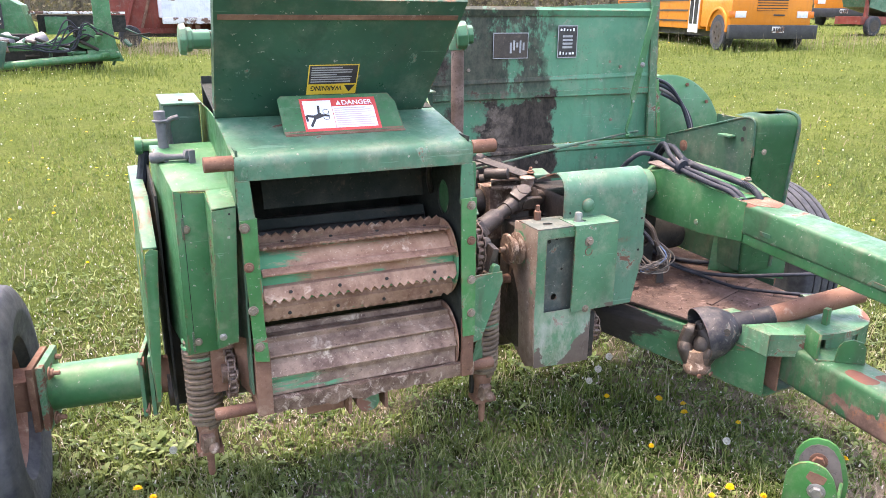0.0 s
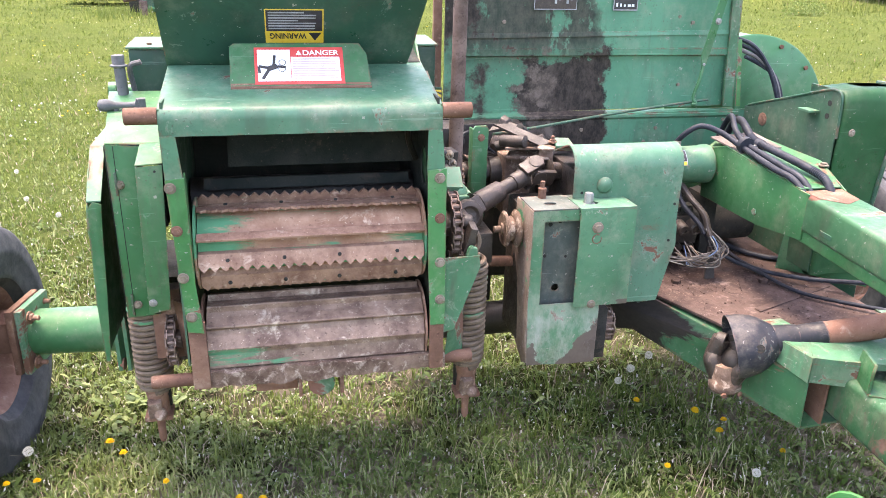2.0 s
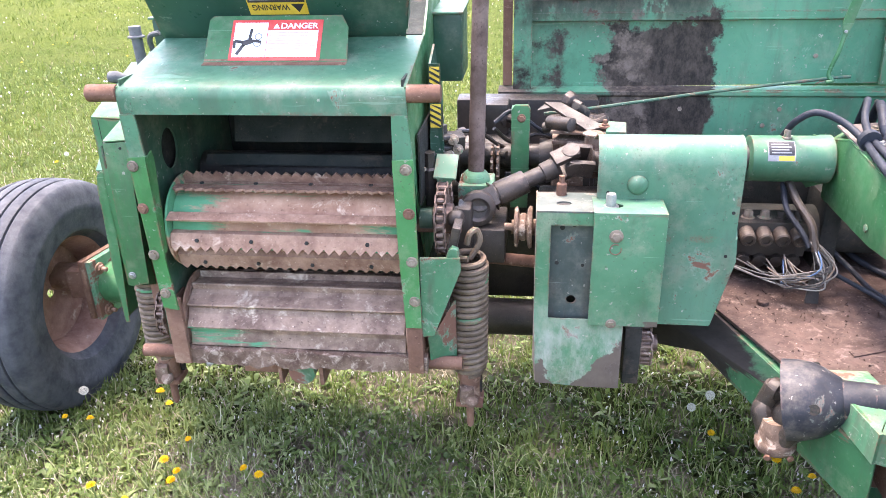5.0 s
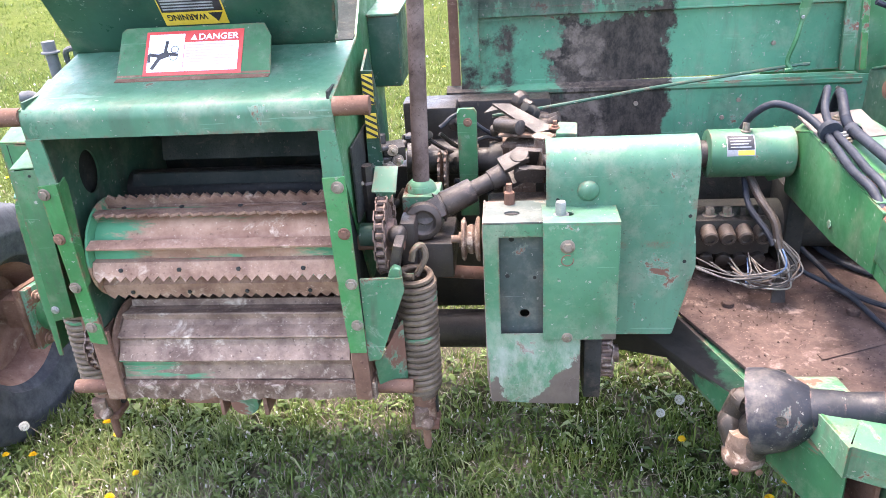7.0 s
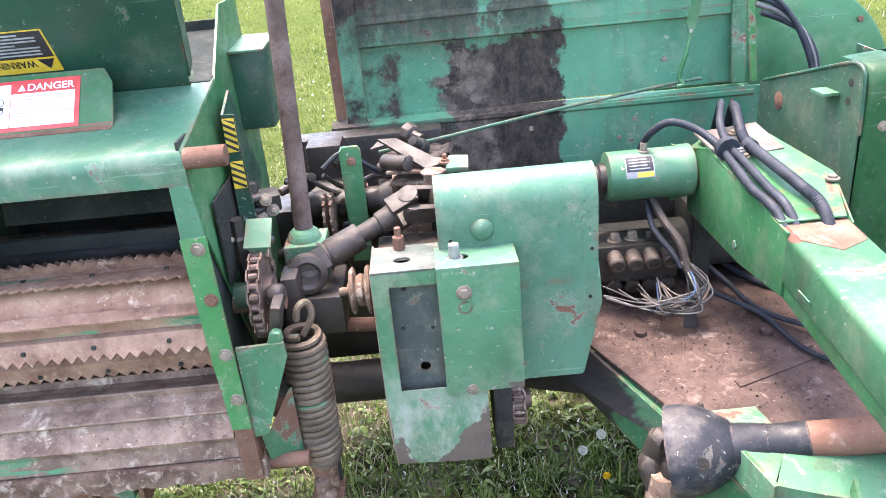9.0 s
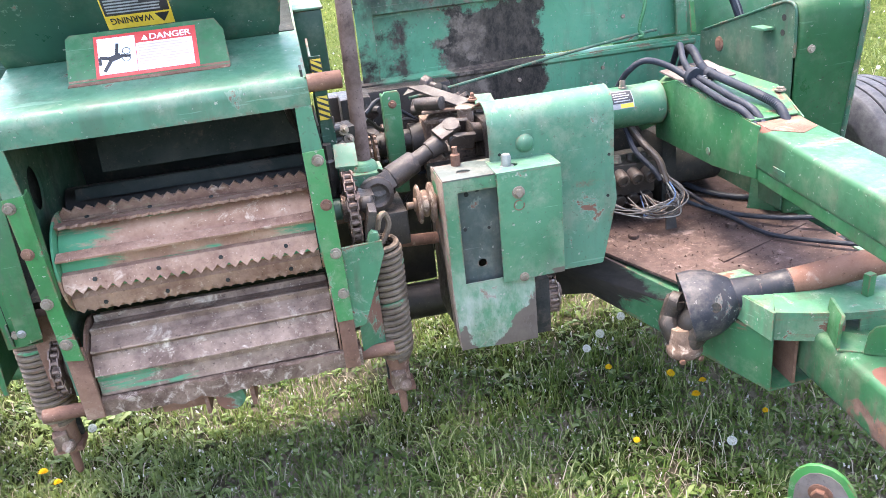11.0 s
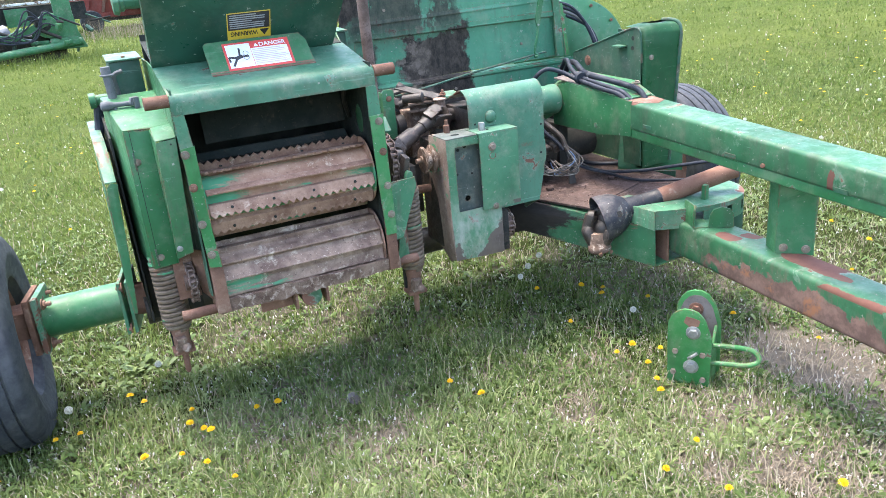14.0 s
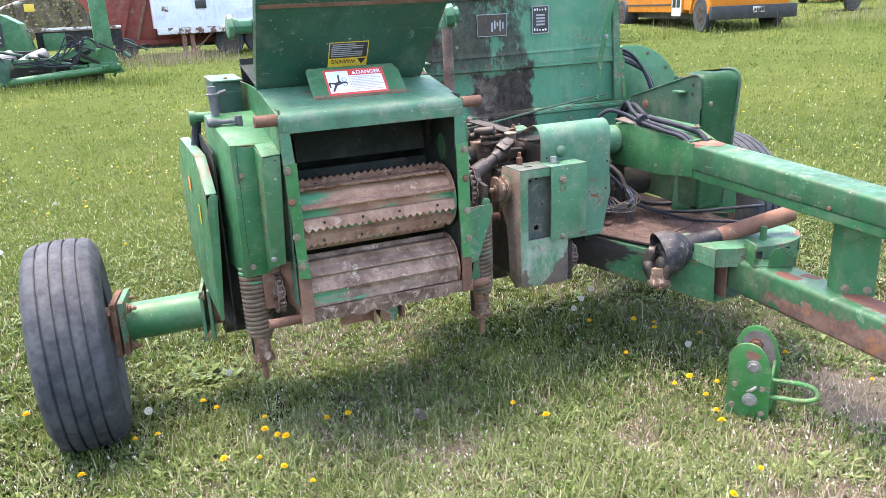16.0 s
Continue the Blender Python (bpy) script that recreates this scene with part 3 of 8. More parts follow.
for u0, u1, d in ((0.275, 0.28, 1), (0.918, 0.923, -1)):
    bm = B()
    slab(bm, [(u0 + (0.004 if d > 0 else -0.05), 2.116, 1.262), (u0, 1.950, 1.541), (u0, 1.99, 1.55), (u0 + (0.004 if d > 0 else -0.05), 2.15, 1.285)], (0.004, 0, 0))
    part("side_flange", bm, G_DARK, cover)

bm = B()
for u in (0.905,):
    q0 = Vector((0, 2.106, 1.272)).lerp(Vector((0, 1.960, 1.517)), u)
    slab(bm, [(0.284, q0.y - 0.003, q0.z), (0.905, q0.y - 0.003, q0.z), (0.906, q0.y - 0.0095, q0.z + 0.011), (0.284, q0.y - 0.0095, q0.z + 0.011)], (0, 0.003, 0.002))
part("rusty_seam", bm, IRON, cover)

# sign bracket standing on the hood
SB0, SB1 = Vector((0.0, 1.985, 1.213)), Vector((0.0, 2.062, 1.301))
sd = (SB1 - SB0)
sn = Vector((0, -sd.z, sd.y)).normalized()
bm = B()
slab(bm, [(0.431, *SB0.yz), (0.757, *SB0.yz), (0.752, *(SB0 + sd * 0.75).yz), (0.736, *SB1.yz), (0.44, *SB1.yz), (0.431, *(SB0 + sd * 0.92).yz)], -sn * 0.004)
sign_plate = part("sign_bracket", bm, G_MID, hood)
bm = B()
strip(bm, [(1.970, 1.2105), (1.986, 1.2135), (1.989, 1.219)], "x", 0.432, 0.756, -0.003)
part("bracket_foot", bm, IRON, hood)


def on_bracket(u, v, h=0.0):
    """A point of the bracket's face: u metres along x, v 0 to 1 up the plate, h proud of it."""
    p = SB0 + sd * v + sn * h
    return Vector((u, p.y, p.z))


def lumpy(bm, x0, x1, y0, y1, z0, z1, n, amount, seed):
    """A bar along x whose crust of dirt makes its edges ragged."""
    rr = random.Random(seed)
    last = None
    for i in range(n + 1):
        x = x0 + (x1 - x0) * i / n
        ring = []
        for y, z in ((y0, z0), (y0, (z0 + z1) / 2), (y0, z1), ((y0 + y1) / 2, z1), (y1, z1), (y1, z0), ((y0 + y1) / 2, z0)):
            k = noise.noise((x * 22, y * 40 + seed, z * 40)) + 0.6 * noise.noise((x * 70, y * 60, z * 60 + seed))
            ring.append(bm.verts.new((x, y + (k * amount if y == y0 else 0), z + k * amount * (1 if z != (z0 + z1) / 2 else 0) + rr.uniform(-0.001, 0.001))))
        if last:
            for j in range(7):
                bm.faces.new((last[j], last[(j + 1) % 7], ring[(j + 1) % 7], ring[j]))
        else:
            bm.faces.new(ring[::-1])
        last = ring
    bm.faces.new(last)


# front posts, straps and cross bar
bm = B()
slab(bm, [(0.281, 1.858, 1.128), (0.314, 1.858, 1.128), (0.322, 1.858, 1.02), (0.283, 1.858, 1.02)], (0, 0.006, 0))
part("front_post", bm, G_FADE, MACHINE)
bm = B()
slab(bm, [(0.872, 1.858, 1.128), (0.905, 1.858, 1.128), (0.914, 1.858, 1.02), (0.870, 1.858, 1.02)], (0, 0.006, 0))
part("front_post", bm, G_FADE, MACHINE)
bm = B()
slab(bm, [(0.283, 1.850, 1.032), (0.324, 1.850, 1.036), (0.324, 1.850, 0.93), (0.325, 1.850, 0.78), (0.333, 1.850, 0.655), (0.297, 1.850, 0.66)], (0, 0.006, 0))
slab(bm, [(0.320, 1.857, 1.036), (0.320, 1.857, 0.80), (0.320, 1.872, 0.80), (0.320, 1.885, 0.95), (0.320, 1.89, 1.02), (0.320, 1.885, 1.040), (0.320, 1.872, 1.034)], (0.004, 0, 0))
strap_l = part("bolted_strap", bm, G_STRAP, MACHINE, "green bolted strap with rust spots")
bm = B()
slab(bm, [(0.870, 1.850, 1.034), (0.915, 1.850, 1.036), (0.918, 1.850, 0.63), (0.882, 1.850, 0.63), (0.874, 1.850, 0.80)], (0, 0.007, 0))
strap_r = part("bolted_strap", bm, G_STRAP, MACHINE, "green bolted strap with rust spots")
for s, xs in ((strap_l, (0.293, 0.297, 0.300, 0.309)), (strap_r, (0.899, 0.901, 0.903, 0.905))):
    for x, z in zip(xs, (1.015, 0.915, 0.80, 0.70)):
        bolt((x, 1.849, z), front, 0.009, OLDBOLT if z != 0.915 else IRON, s)
for x0, x1, par in ((0.296, 0.336, strap_l), (0.882, 0.918, strap_r)):
    bm = B()
    box(bm, x0, x1, 1.856, 1.868, 0.50, 0.68)
    box(bm, x0 if x0 < 0.5 else x1 - 0.005, x0 + 0.005 if x0 < 0.5 else x1, 1.868, 1.96, 0.50, 0.66)
    part("lower_leg", bm, IRON, par, bev=0.002)
bm = B()
lumpy(bm, 0.305, 0.925, 1.866, 1.918, 0.494, 0.536, 70, 0.006, 3)
bar = part("cross_bar", bm, CAKED, MACHINE, "dirt-caked iron cross bar", angle=60)
for x0, x1 in ((0.192, 0.308), (0.925, 1.006)):
    bm = B()
    cyl(bm, (x0, 1.905, 0.503), (x1, 1.905, 0.503), 0.0165)
    part("pin", bm, IRON, bar, bev=0.002)
for x0, x1, y0, y1 in ((0.547, 0.556, 1.88, 1.95), (0.652, 0.662, 1.88, 1.95), (0.44, 0.546, 1.925, 1.932)):
    bm = B()
    box(bm, x0, x1, y0, y1, 0.437, 0.499)
    part("hanger", bm, IRON, bar, bev=0.002)
bm = B()
cyl(bm, (0.605, 1.885, 0.467), (0.605, 1.95, 0.467), 0.034)
part("boss", bm, G_CHIP, bar, bev=0.003)
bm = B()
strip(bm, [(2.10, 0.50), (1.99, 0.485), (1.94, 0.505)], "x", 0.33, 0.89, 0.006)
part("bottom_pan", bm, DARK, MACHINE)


# inside of the feed house
def holed(bm, put, w0, w1, h0, h1, cx, cy, rx, ry, off):
    """A rectangular plate with a round hole; put(u, v) places a point, off is its thickness."""
    ang = sorted({math.atan2(v - cy, u - cx) % (2 * math.pi) for u in (w0, w1) for v in (h0, h1)} | {2 * math.pi * i / 28 for i in range(28)})
    rings = []
    for layer in (0, 1):
        outer, inner = [], []
        for t in ang:
            c, s = math.cos(t), math.sin(t)
            k = min(((w1 if c > 0 else w0) - cx) / c if abs(c) > 1e-9 else 1e9, ((h1 if s > 0 else h0) - cy) / s if abs(s) > 1e-9 else 1e9)
            outer.append(bm.verts.new(Vector(put(cx + c * k, cy + s * k)) + Vector(off) * layer))
            inner.append(bm.verts.new(Vector(put(cx + c * rx, cy + s * ry)) + Vector(off) * layer))
        rings.append((outer, inner))
    m = len(ang)
    (o0, i0), (o1, i1) = rings
    for i in range(m):
        j = (i + 1) % m
        bm.faces.new((o0[i], o0[j], i0[j], i0[i]))
        bm.faces.new((o1[i], i1[i], i1[j], o1[j]))
        bm.faces.new((o0[i], o1[i], o1[j], o0[j]))
        bm.faces.new((i0[i], i0[j], i1[j], i1[i]))


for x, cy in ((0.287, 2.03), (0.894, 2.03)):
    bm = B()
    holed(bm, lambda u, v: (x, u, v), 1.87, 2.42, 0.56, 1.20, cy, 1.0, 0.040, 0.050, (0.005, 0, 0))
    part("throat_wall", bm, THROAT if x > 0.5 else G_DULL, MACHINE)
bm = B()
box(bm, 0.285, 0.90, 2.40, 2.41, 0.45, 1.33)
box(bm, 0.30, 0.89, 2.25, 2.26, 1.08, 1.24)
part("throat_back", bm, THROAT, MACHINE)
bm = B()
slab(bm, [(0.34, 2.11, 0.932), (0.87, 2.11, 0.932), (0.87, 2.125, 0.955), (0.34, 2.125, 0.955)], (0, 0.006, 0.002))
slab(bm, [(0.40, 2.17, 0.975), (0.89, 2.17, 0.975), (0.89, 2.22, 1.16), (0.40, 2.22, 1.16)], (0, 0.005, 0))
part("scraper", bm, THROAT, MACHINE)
bm = B()
cyl(bm, (0.30, 2.2, 0.89), (0.89, 2.2, 0.89), 0.05)
part("rear_roll", bm, GREASE, MACHINE)
bm = B()
hose(bm, [(0.845, 1.99, 1.195), (0.85, 2.02, 1.13), (0.86, 2.06, 1.06), (0.885, 2.10, 1.0)], 0.008, 8)
part("tension_strap", bm, GREASE, MACHINE)
# dark plates behind the wall holes stand in for the shade inside them
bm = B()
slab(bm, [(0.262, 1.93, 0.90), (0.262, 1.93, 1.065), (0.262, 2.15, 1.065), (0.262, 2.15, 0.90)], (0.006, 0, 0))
part("hole_shade_plate", bm, DARK, MACHINE)
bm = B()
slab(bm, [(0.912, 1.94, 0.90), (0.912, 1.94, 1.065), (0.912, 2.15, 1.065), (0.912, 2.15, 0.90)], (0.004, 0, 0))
part("hole_shade_plate", bm, DARK, MACHINE)
# unseen sheet added to stop sun leaking into the throat from above
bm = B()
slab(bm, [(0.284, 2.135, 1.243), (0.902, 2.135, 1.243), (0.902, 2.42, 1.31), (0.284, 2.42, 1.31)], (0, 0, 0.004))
part("throat_sun_block", bm, THROAT, MACHINE)


# feed rolls
def serrated(bm, x0, x1, pb, pt, teeth, depth, t=0.006):
    """A toothed plate along x, from its foot pb to its tip pt, both (y, z)."""
    pb, pt = Vector((0, *pb)), Vector((0, *pt))
    o = (pt - pb).normalized()
    w = Vector((0, -o.z, o.y)) * t
    n = (pt - pb).length
    pts = [Vector((x0, 0, 0)) + pb]
    for i in range(teeth):
        xa = x0 + (x1 - x0) * i / teeth
        xb = x0 + (x1 - x0) * (i + 0.5) / teeth
        pts.append(Vector((xa, 0, 0)) + pb + o * (n - depth))
        pts.append(Vector((xb, 0, 0)) + pb + o * (n - depth * (0.08 + 0.10 * math.sin(i * 2.3) ** 2)))
    pts.append(Vector((x1, 0, 0)) + pb + o * (n - depth))
    pts.append(Vector((x1, 0, 0)) + pb)
    f = [bm.verts.new(p) for p in pts]
    g = [bm.verts.new(p + w) for p in pts]
    m = len(pts)
    for i in range(m):
        bm.faces.new((f[i], g[i], g[(i + 1) % m], f[(i + 1) % m]))
    for q in (f, g):
        lo = [bm.verts.new(q[0].co.lerp(q[-1].co, i / (2 * teeth))) for i in range(1, 2 * teeth)]
        low = [q[0]] + lo + [q[-1]]
        for i in range(2 * teeth):
            bm.faces.new((low[i], low[i + 1], q[i + 2], q[i + 1]))


RX0, RX1 = 0.333, 0.868
UC, LC = (1.985, 0.835), (1.98, 0.585)
bm = B()
lathe(bm, (RX0, *UC), ux, [(0, 0.088), (RX1 - RX0, 0.088)], 60)
up = part("upper_feed_roll", bm, ROLL, MACHINE, "worn rusty upper feed roll with serrated bars")
for x in (RX0 - 0.008, RX1 + 0.002):
    bm = B()
    lathe(bm, (x, *UC), ux, [(0, 0.113), (0.006, 0.113)], 48)
    part("end_disc", bm, ROLL, up, bev=0.0015)


def roll_pt(c, r, ang):
    return (c[0] - r * math.cos(radians(ang)), c[1] + r * math.sin(radians(ang)))


for k in range(10):
    ang = 92 - 36 * k
    toothed = k not in (2, 5, 8)
    foot = (8 if k == 0 else 20) if toothed else 10
    rf, rt = (0.098, 0.125) if k == 0 else (0.103, 0.124) if toothed else (0.100, 0.120)
    bm = B()
    # a leg welded to the drum carries each bar
    leg = [roll_pt(UC, 0.084, ang + foot + 3), roll_pt(UC, rf, ang + foot), roll_pt(UC, rf - 0.006, ang + foot - 3), roll_pt(UC, 0.084, ang + foot - 1)]
    slab(bm, [(RX0, *p) for p in leg], (RX1 - RX0, 0, 0))
    part("bar_leg", bm, BLADE, up)
    p0, p1 = roll_pt(UC, rf, ang + foot), roll_pt(UC, rt, ang)
    bm = B()
    if toothed:
        serrated(bm, RX0, RX1, p0, p1, 22, 0.0145)
        sb = part("serrated_bar", bm, BLADE, up, angle=20)
        for x in (0.40, 0.53, 0.66, 0.80):
            a, b = Vector((x, *p0)), Vector((x, *p1))
            o = Vector((0, -(b - a).z, (b - a).y)).normalized()
            if o.dot(a - Vector((x, *UC))) < 0 or (k == 0 and o.y > 0):
                o = -o
            bolt(a.lerp(b, 0.36) + o * 0.0065, o, 0.005, DARK, sb, washer=False)
    else:
        d = (Vector(p1) - Vector(p0)).normalized() * 0.005
        slab(bm, [(RX0, *p0), (RX0, *p1), (RX0, p1[0] + d.y, p1[1] - d.x), (RX0, p0[0] + d.y, p0[1] - d.x)], (RX1 - RX0, 0, 0))
        part("plain_bar", bm, BLADE, up)
bm = B()
lathe(bm, (RX0, *LC), ux, [(0, 0.092), (RX1 + 0.006 - RX0, 0.092)], 60)
low = part("lower_feed_roll", bm, ROLL_LOW, MACHINE, "scuffed lower feed roll with smooth ribs")
for k in range(12):
    ang = 95 - 30 * k
    pts = [Vector((0, LC[0] - r * math.cos(radians(a)), LC[1] + r * math.sin(radians(a)))) for r, a in ((0.089, ang + 24), (0.095, ang + 14), (0.108, ang + 1), (0.107, ang - 1), (0.096, ang - 1.5), (0.088, ang - 3))]
    bm = B()
    slab(bm, [(RX0 + 0.002, *p.yz) for p in pts], (RX1 + 0.002 - RX0, 0, 0))
    part("rib", bm, ROLL_LOW, low)
for x in (RX0 - 0.012, RX1 + 0.008):
    bm = B()
    lathe(bm, (x, *LC), ux, [(0, 0.107), (0.005, 0.107)], 48)
    part("end_disc", bm, BLADE, low, bev=0.0015)
bm = B()
cyl(bm, (0.24, *LC), (0.96, *LC), 0.02)
part("roll_shaft", bm, IRON, low)
bm = B()
cyl(bm, (0.287, *UC), (1.0, *UC), 0.02)
part("roll_shaft", bm, IRON, up)


# chains on their sprockets
def sprocket(x, c, r, n, parent, w=0.012):
    bm = B()
    lathe(bm, (x - w / 2, *c), ux, [(0, r * 0.35), (0, r * 0.88), (w, r * 0.88), (w, r * 0.35)], 28)
    lathe(bm, (x - w * 1.6, *c), ux, [(0, r * 0.42), (w * 3.2, r * 0.42)], 20)
    sp = part("sprocket", bm, CHAIN, parent)
    for i in range(n):
        a = 2 * math.pi * i / n
        o = Vector((0, math.cos(a), math.sin(a)))
        t = Vector((0, -math.sin(a), math.cos(a)))
        m = Matrix((ux, o, t)).transposed().to_4x4()
        m.translation = Vector((x, *c)) + o * r
        b2 = B()
        for s in (-1, 1):
            obox(b2, m @ Matrix.Translation((s * (w * 0.62 + (0.003 if i % 2 else 0)), 0, 0)), 0.003, r * 0.22, 2 * math.pi * r / n * 1.15)
        cyl(b2, m @ Vector((-w * 0.6, 0, 0)), m @ Vector((w * 0.6, 0, 0)), r * 0.085, seg=8)
        part("chain_link", b2, CHAIN, sp)
    return sp


sprocket(0.960, (1.985, 0.852), 0.080, 25, MACHINE, 0.014)
sprocket(0.245, (1.975, 0.585), 0.062, 20, MACHINE, 0.013)
sprocket(1.125, (2.42, 0.86), 0.055, 18, MACHINE, 0.03)
sprocket(1.455, (2.06, 0.487), 0.052, 18, MACHINE, 0.02)
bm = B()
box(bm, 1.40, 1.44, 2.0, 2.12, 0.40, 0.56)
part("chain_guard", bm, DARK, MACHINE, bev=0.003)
bm = B()
slab(bm, [(0.938, 1.985, 0.952), (0.990, 1.985, 0.949), (0.992, 2.035, 0.990), (0.942, 2.035, 0.992)], (0, 0.001, -0.004))
slab(bm, [(0.944, 1.987, 0.951), (0.984, 1.987, 0.949), (0.975, 1.995, 0.930), (0.950, 1.995, 0.931)], (0, 0.004, 0))
part("chain_cap", bm, G_TOP, MACHINE, "small bent pale green chain cap")
bm = B()
lathe(bm, (0.905, 1.985, 0.85), ux, [(0, 0.027), (0.030, 0.027), (0.032, 0.022), (0.045, 0.022)], 22)
part("shaft_hub", bm, G_DARK, MACHINE)

# gusset and spring gear beside the throat
bm = B()
slab(bm, [(0.918, 1.862, 0.803), (1.008, 1.862, 0.806), (1.010, 1.862, 0.775), (0.945, 1.862, 0.605), (0.918, 1.862, 0.600)], (0, 0.008, 0))
slab(bm, [(0.93, 1.864, 0.60), (0.945, 1.864, 0.605), (0.985, 1.93, 0.66), (0.985, 1.93, 0.50), (0.93, 1.9, 0.497)], (0.004, 0.006, 0))
gus = part("gusset", bm, G_CHIP, MACHINE)
bm = B()
obox(bm, pose(0.993, 1.915, 0.835, 8, 12, 0), 0.020, 0.05, 0.075)
lathe(bm, (0.975, 1.95, 0.865), (1, -0.2, 0.1), [(0, 0.014), (0.012, 0.022), (0.03, 0.020), (0.036, 0.012)], 9)
part("spring_anchor", bm, OILY, gus, bev=0.006)
bm = B()
slab(bm, [(0.975, 1.868, 0.80), (1.006, 1.868, 0.803), (1.004, 1.868, 0.822), (0.990, 1.868, 0.828), (0.982, 1.868, 0.820)], (0, 0.02, 0))
part("spring_lug", bm, G_CHIP, gus, bev=0.003)


def coil_spring(name, p0, p1, r, wire, turns, parent, m):
    p0, p1 = Vector(p0), Vector(p1)
    a, b, d = frame_of(p1 - p0)
    n = (p1 - p0).length
    pts = []
    for i in range(turns * 14 + 1):
        t = i / (turns * 14)
        ang = 2 * math.pi * i / 14
        rr = r * (0.72 + 0.28 * min(1, min(t, 1 - t) * turns / 1.6))
        pts.append(p0 + d * (n * t) + (a * math.cos(ang) + b * math.sin(ang)) * rr)
    bm = B()
    hose(bm, pts, wire, 7, 0)
    return part(name, bm, m, parent)


bm = B()
hose(bm, [(1.012, 1.985, 0.785), (1.02, 1.985, 0.812), (1.035, 2.0, 0.815), (1.042, 2.0, 0.785), (1.02, 1.99, 0.745)], 0.0075, 8)
sp_r = coil_spring("coil_spring", (1.018, 1.985, 0.76), (1.015, 1.985, 0.43), 0.041, 0.0078, 20, MACHINE, SPRING)
part("spring_hook", bm, SPRING, sp_r)
sp_l = coil_spring("coil_spring", (0.178, 2.03, 0.69), (0.180, 2.02, 0.42), 0.041, 0.0078, 17, MACHINE, SPRING)
for x, y, s in ((1.016, 1.985, sp_r), (0.180, 2.02, sp_l)):
    bm = B()
    box(bm, x - 0.030, x + 0.030, y + 0.02, y + 0.034, 0.33, 0.66)
    part("spring_backplate", bm, DARK, s, bev=0.002)
    bm = B()
    lathe(bm, (x, y, 0.345), (0, 0, 1), [(0, 0.028), (0.05, 0.026), (0.075, 0.031), (0.095, 0.022)], 14)
    box(bm, x - 0.035, x + 0.035, y - 0.03, y + 0.03, 0.335, 0.35)
    part("spring_seat", bm, IRON, s, bev=0.003)
    bm = B()
    lathe(bm, (x, y, 0.255), (0, 0, 1), [(0, 0.006), (0.01, 0.010), (0.09, 0.011)], 10)
    part("adjusting_bolt", bm, IRON, s)
    bm = B()
    obox(bm, pose(x - 0.006, y - 0.028, 0.375, 10, 0, 15), 0.034, 0.026, 0.05)
    lathe(bm, (x + 0.004, y - 0.030, 0.355), (0.4, -0.6, 0.5), [(0, 0.012), (0.006, 0.019), (0.016, 0.017), (0.02, 0.009)], 7)
    part("lower_lug", bm, CAKED, s, bev=0.005)

# drive shield at the wheel side
bm = B()
slab(bm, [(0.146, 1.965, 0.655), (0.146, 1.965, 1.090), (0.222, 1.965, 1.084), (0.222, 1.965, 0.66)], (0, 0.003, 0))
slab(bm, [(0.146, 1.965, 0.655), (0.146, 1.965, 1.090), (0.115, 2.25, 1.160), (0.115, 2.25, 0.66)], (0.003, 0, 0))
shield_box = part("gear_shield", bm, G_MID, MACHINE, "green sheet gear shield with a sloped top", bev=0.0012)
bm = B()
slab(bm, [(0.1465, 1.966, 1.090), (0.222, 1.966, 1.086), (0.282, 1.966, 1.090), (0.280, 2.25, 1.160), (0.116, 2.25, 1.160)], (0, 0, 0.003))
part("shield_top", bm, G_MID, shield_box, bev=0.001)
bm = B()
slab(bm, [(0.219, 1.966, 0.66), (0.219, 1.966, 1.084), (0.222, 1.872, 1.058), (0.214, 1.872, 0.705)], (0.003, 0, 0))
slab(bm, [(0.214, 1.868, 0.705), (0.222, 1.868, 1.060), (0.279, 1.868, 1.064), (0.262, 1.868, 0.715)], (0, 0.003, 0))
flap = part("front_flap", bm, G_MID, shield_box, "green flap with a rusty foot", bev=0.001)
bm = B()
slab(bm, [(0.222, 1.964, 1.087), (0.222, 1.868, 1.062), (0.279, 1.868, 1.066), (0.281, 1.964, 1.091)], (0, 0, 0.003))
part("flap_top", bm, G_MID, shield_box, bev=0.001)
for p in ((0.232, 1.90, 1.0735), (0.232, 1.94, 1.084), (0.25, 1.875, 1.0675), (0.16, 1.975, 1.0945), (0.185, 1.975, 1.094)):
    bm = B()
    lathe(bm, Vector(p) - Vector((0, 0, 0.001)), (0, -0.25, 1), [(0, 0.0035), (0.0012, 0.0035)], 10)
    part("rivet", bm, DARK, shield_box)
for p in ((0.168, 1.964, 0.995), (0.172, 1.964, 0.69)):
    bolt(p, front, 0.0075, OLDBOLT, shield_box)
bolt((0.225, 1.867, 0.735), front, 0.0065, ZINC, shield_box)
bolt((0.262, 1.867, 1.050), front, 0.003, DARK, shield_box, washer=False)
bm = B()
slab(bm, [(0.1625, 1.9645, 0.66), (0.1640, 1.9645, 0.66), (0.1640, 1.9645, 1.087), (0.1625, 1.9645, 1.087)], (0, 0.002, 0))
part("door_seam", bm, DARK, shield_box)
for z in (0.97, 0.665):
    bm = B()
    box(bm, 0.1585, 0.164, 1.958, 1.966, z, z + 0.055)
    part("hinge", bm, G_DARK, shield_box, bev=0.001)
bm = B()
lathe(bm, (0.245, 2.02, 1.103), (0, -0.25, 1), [(0, 0.017), (0.002, 0.016), (0.003, 0.001)], 14)
part("rust_spot_cap", bm, IRON, shield_box)
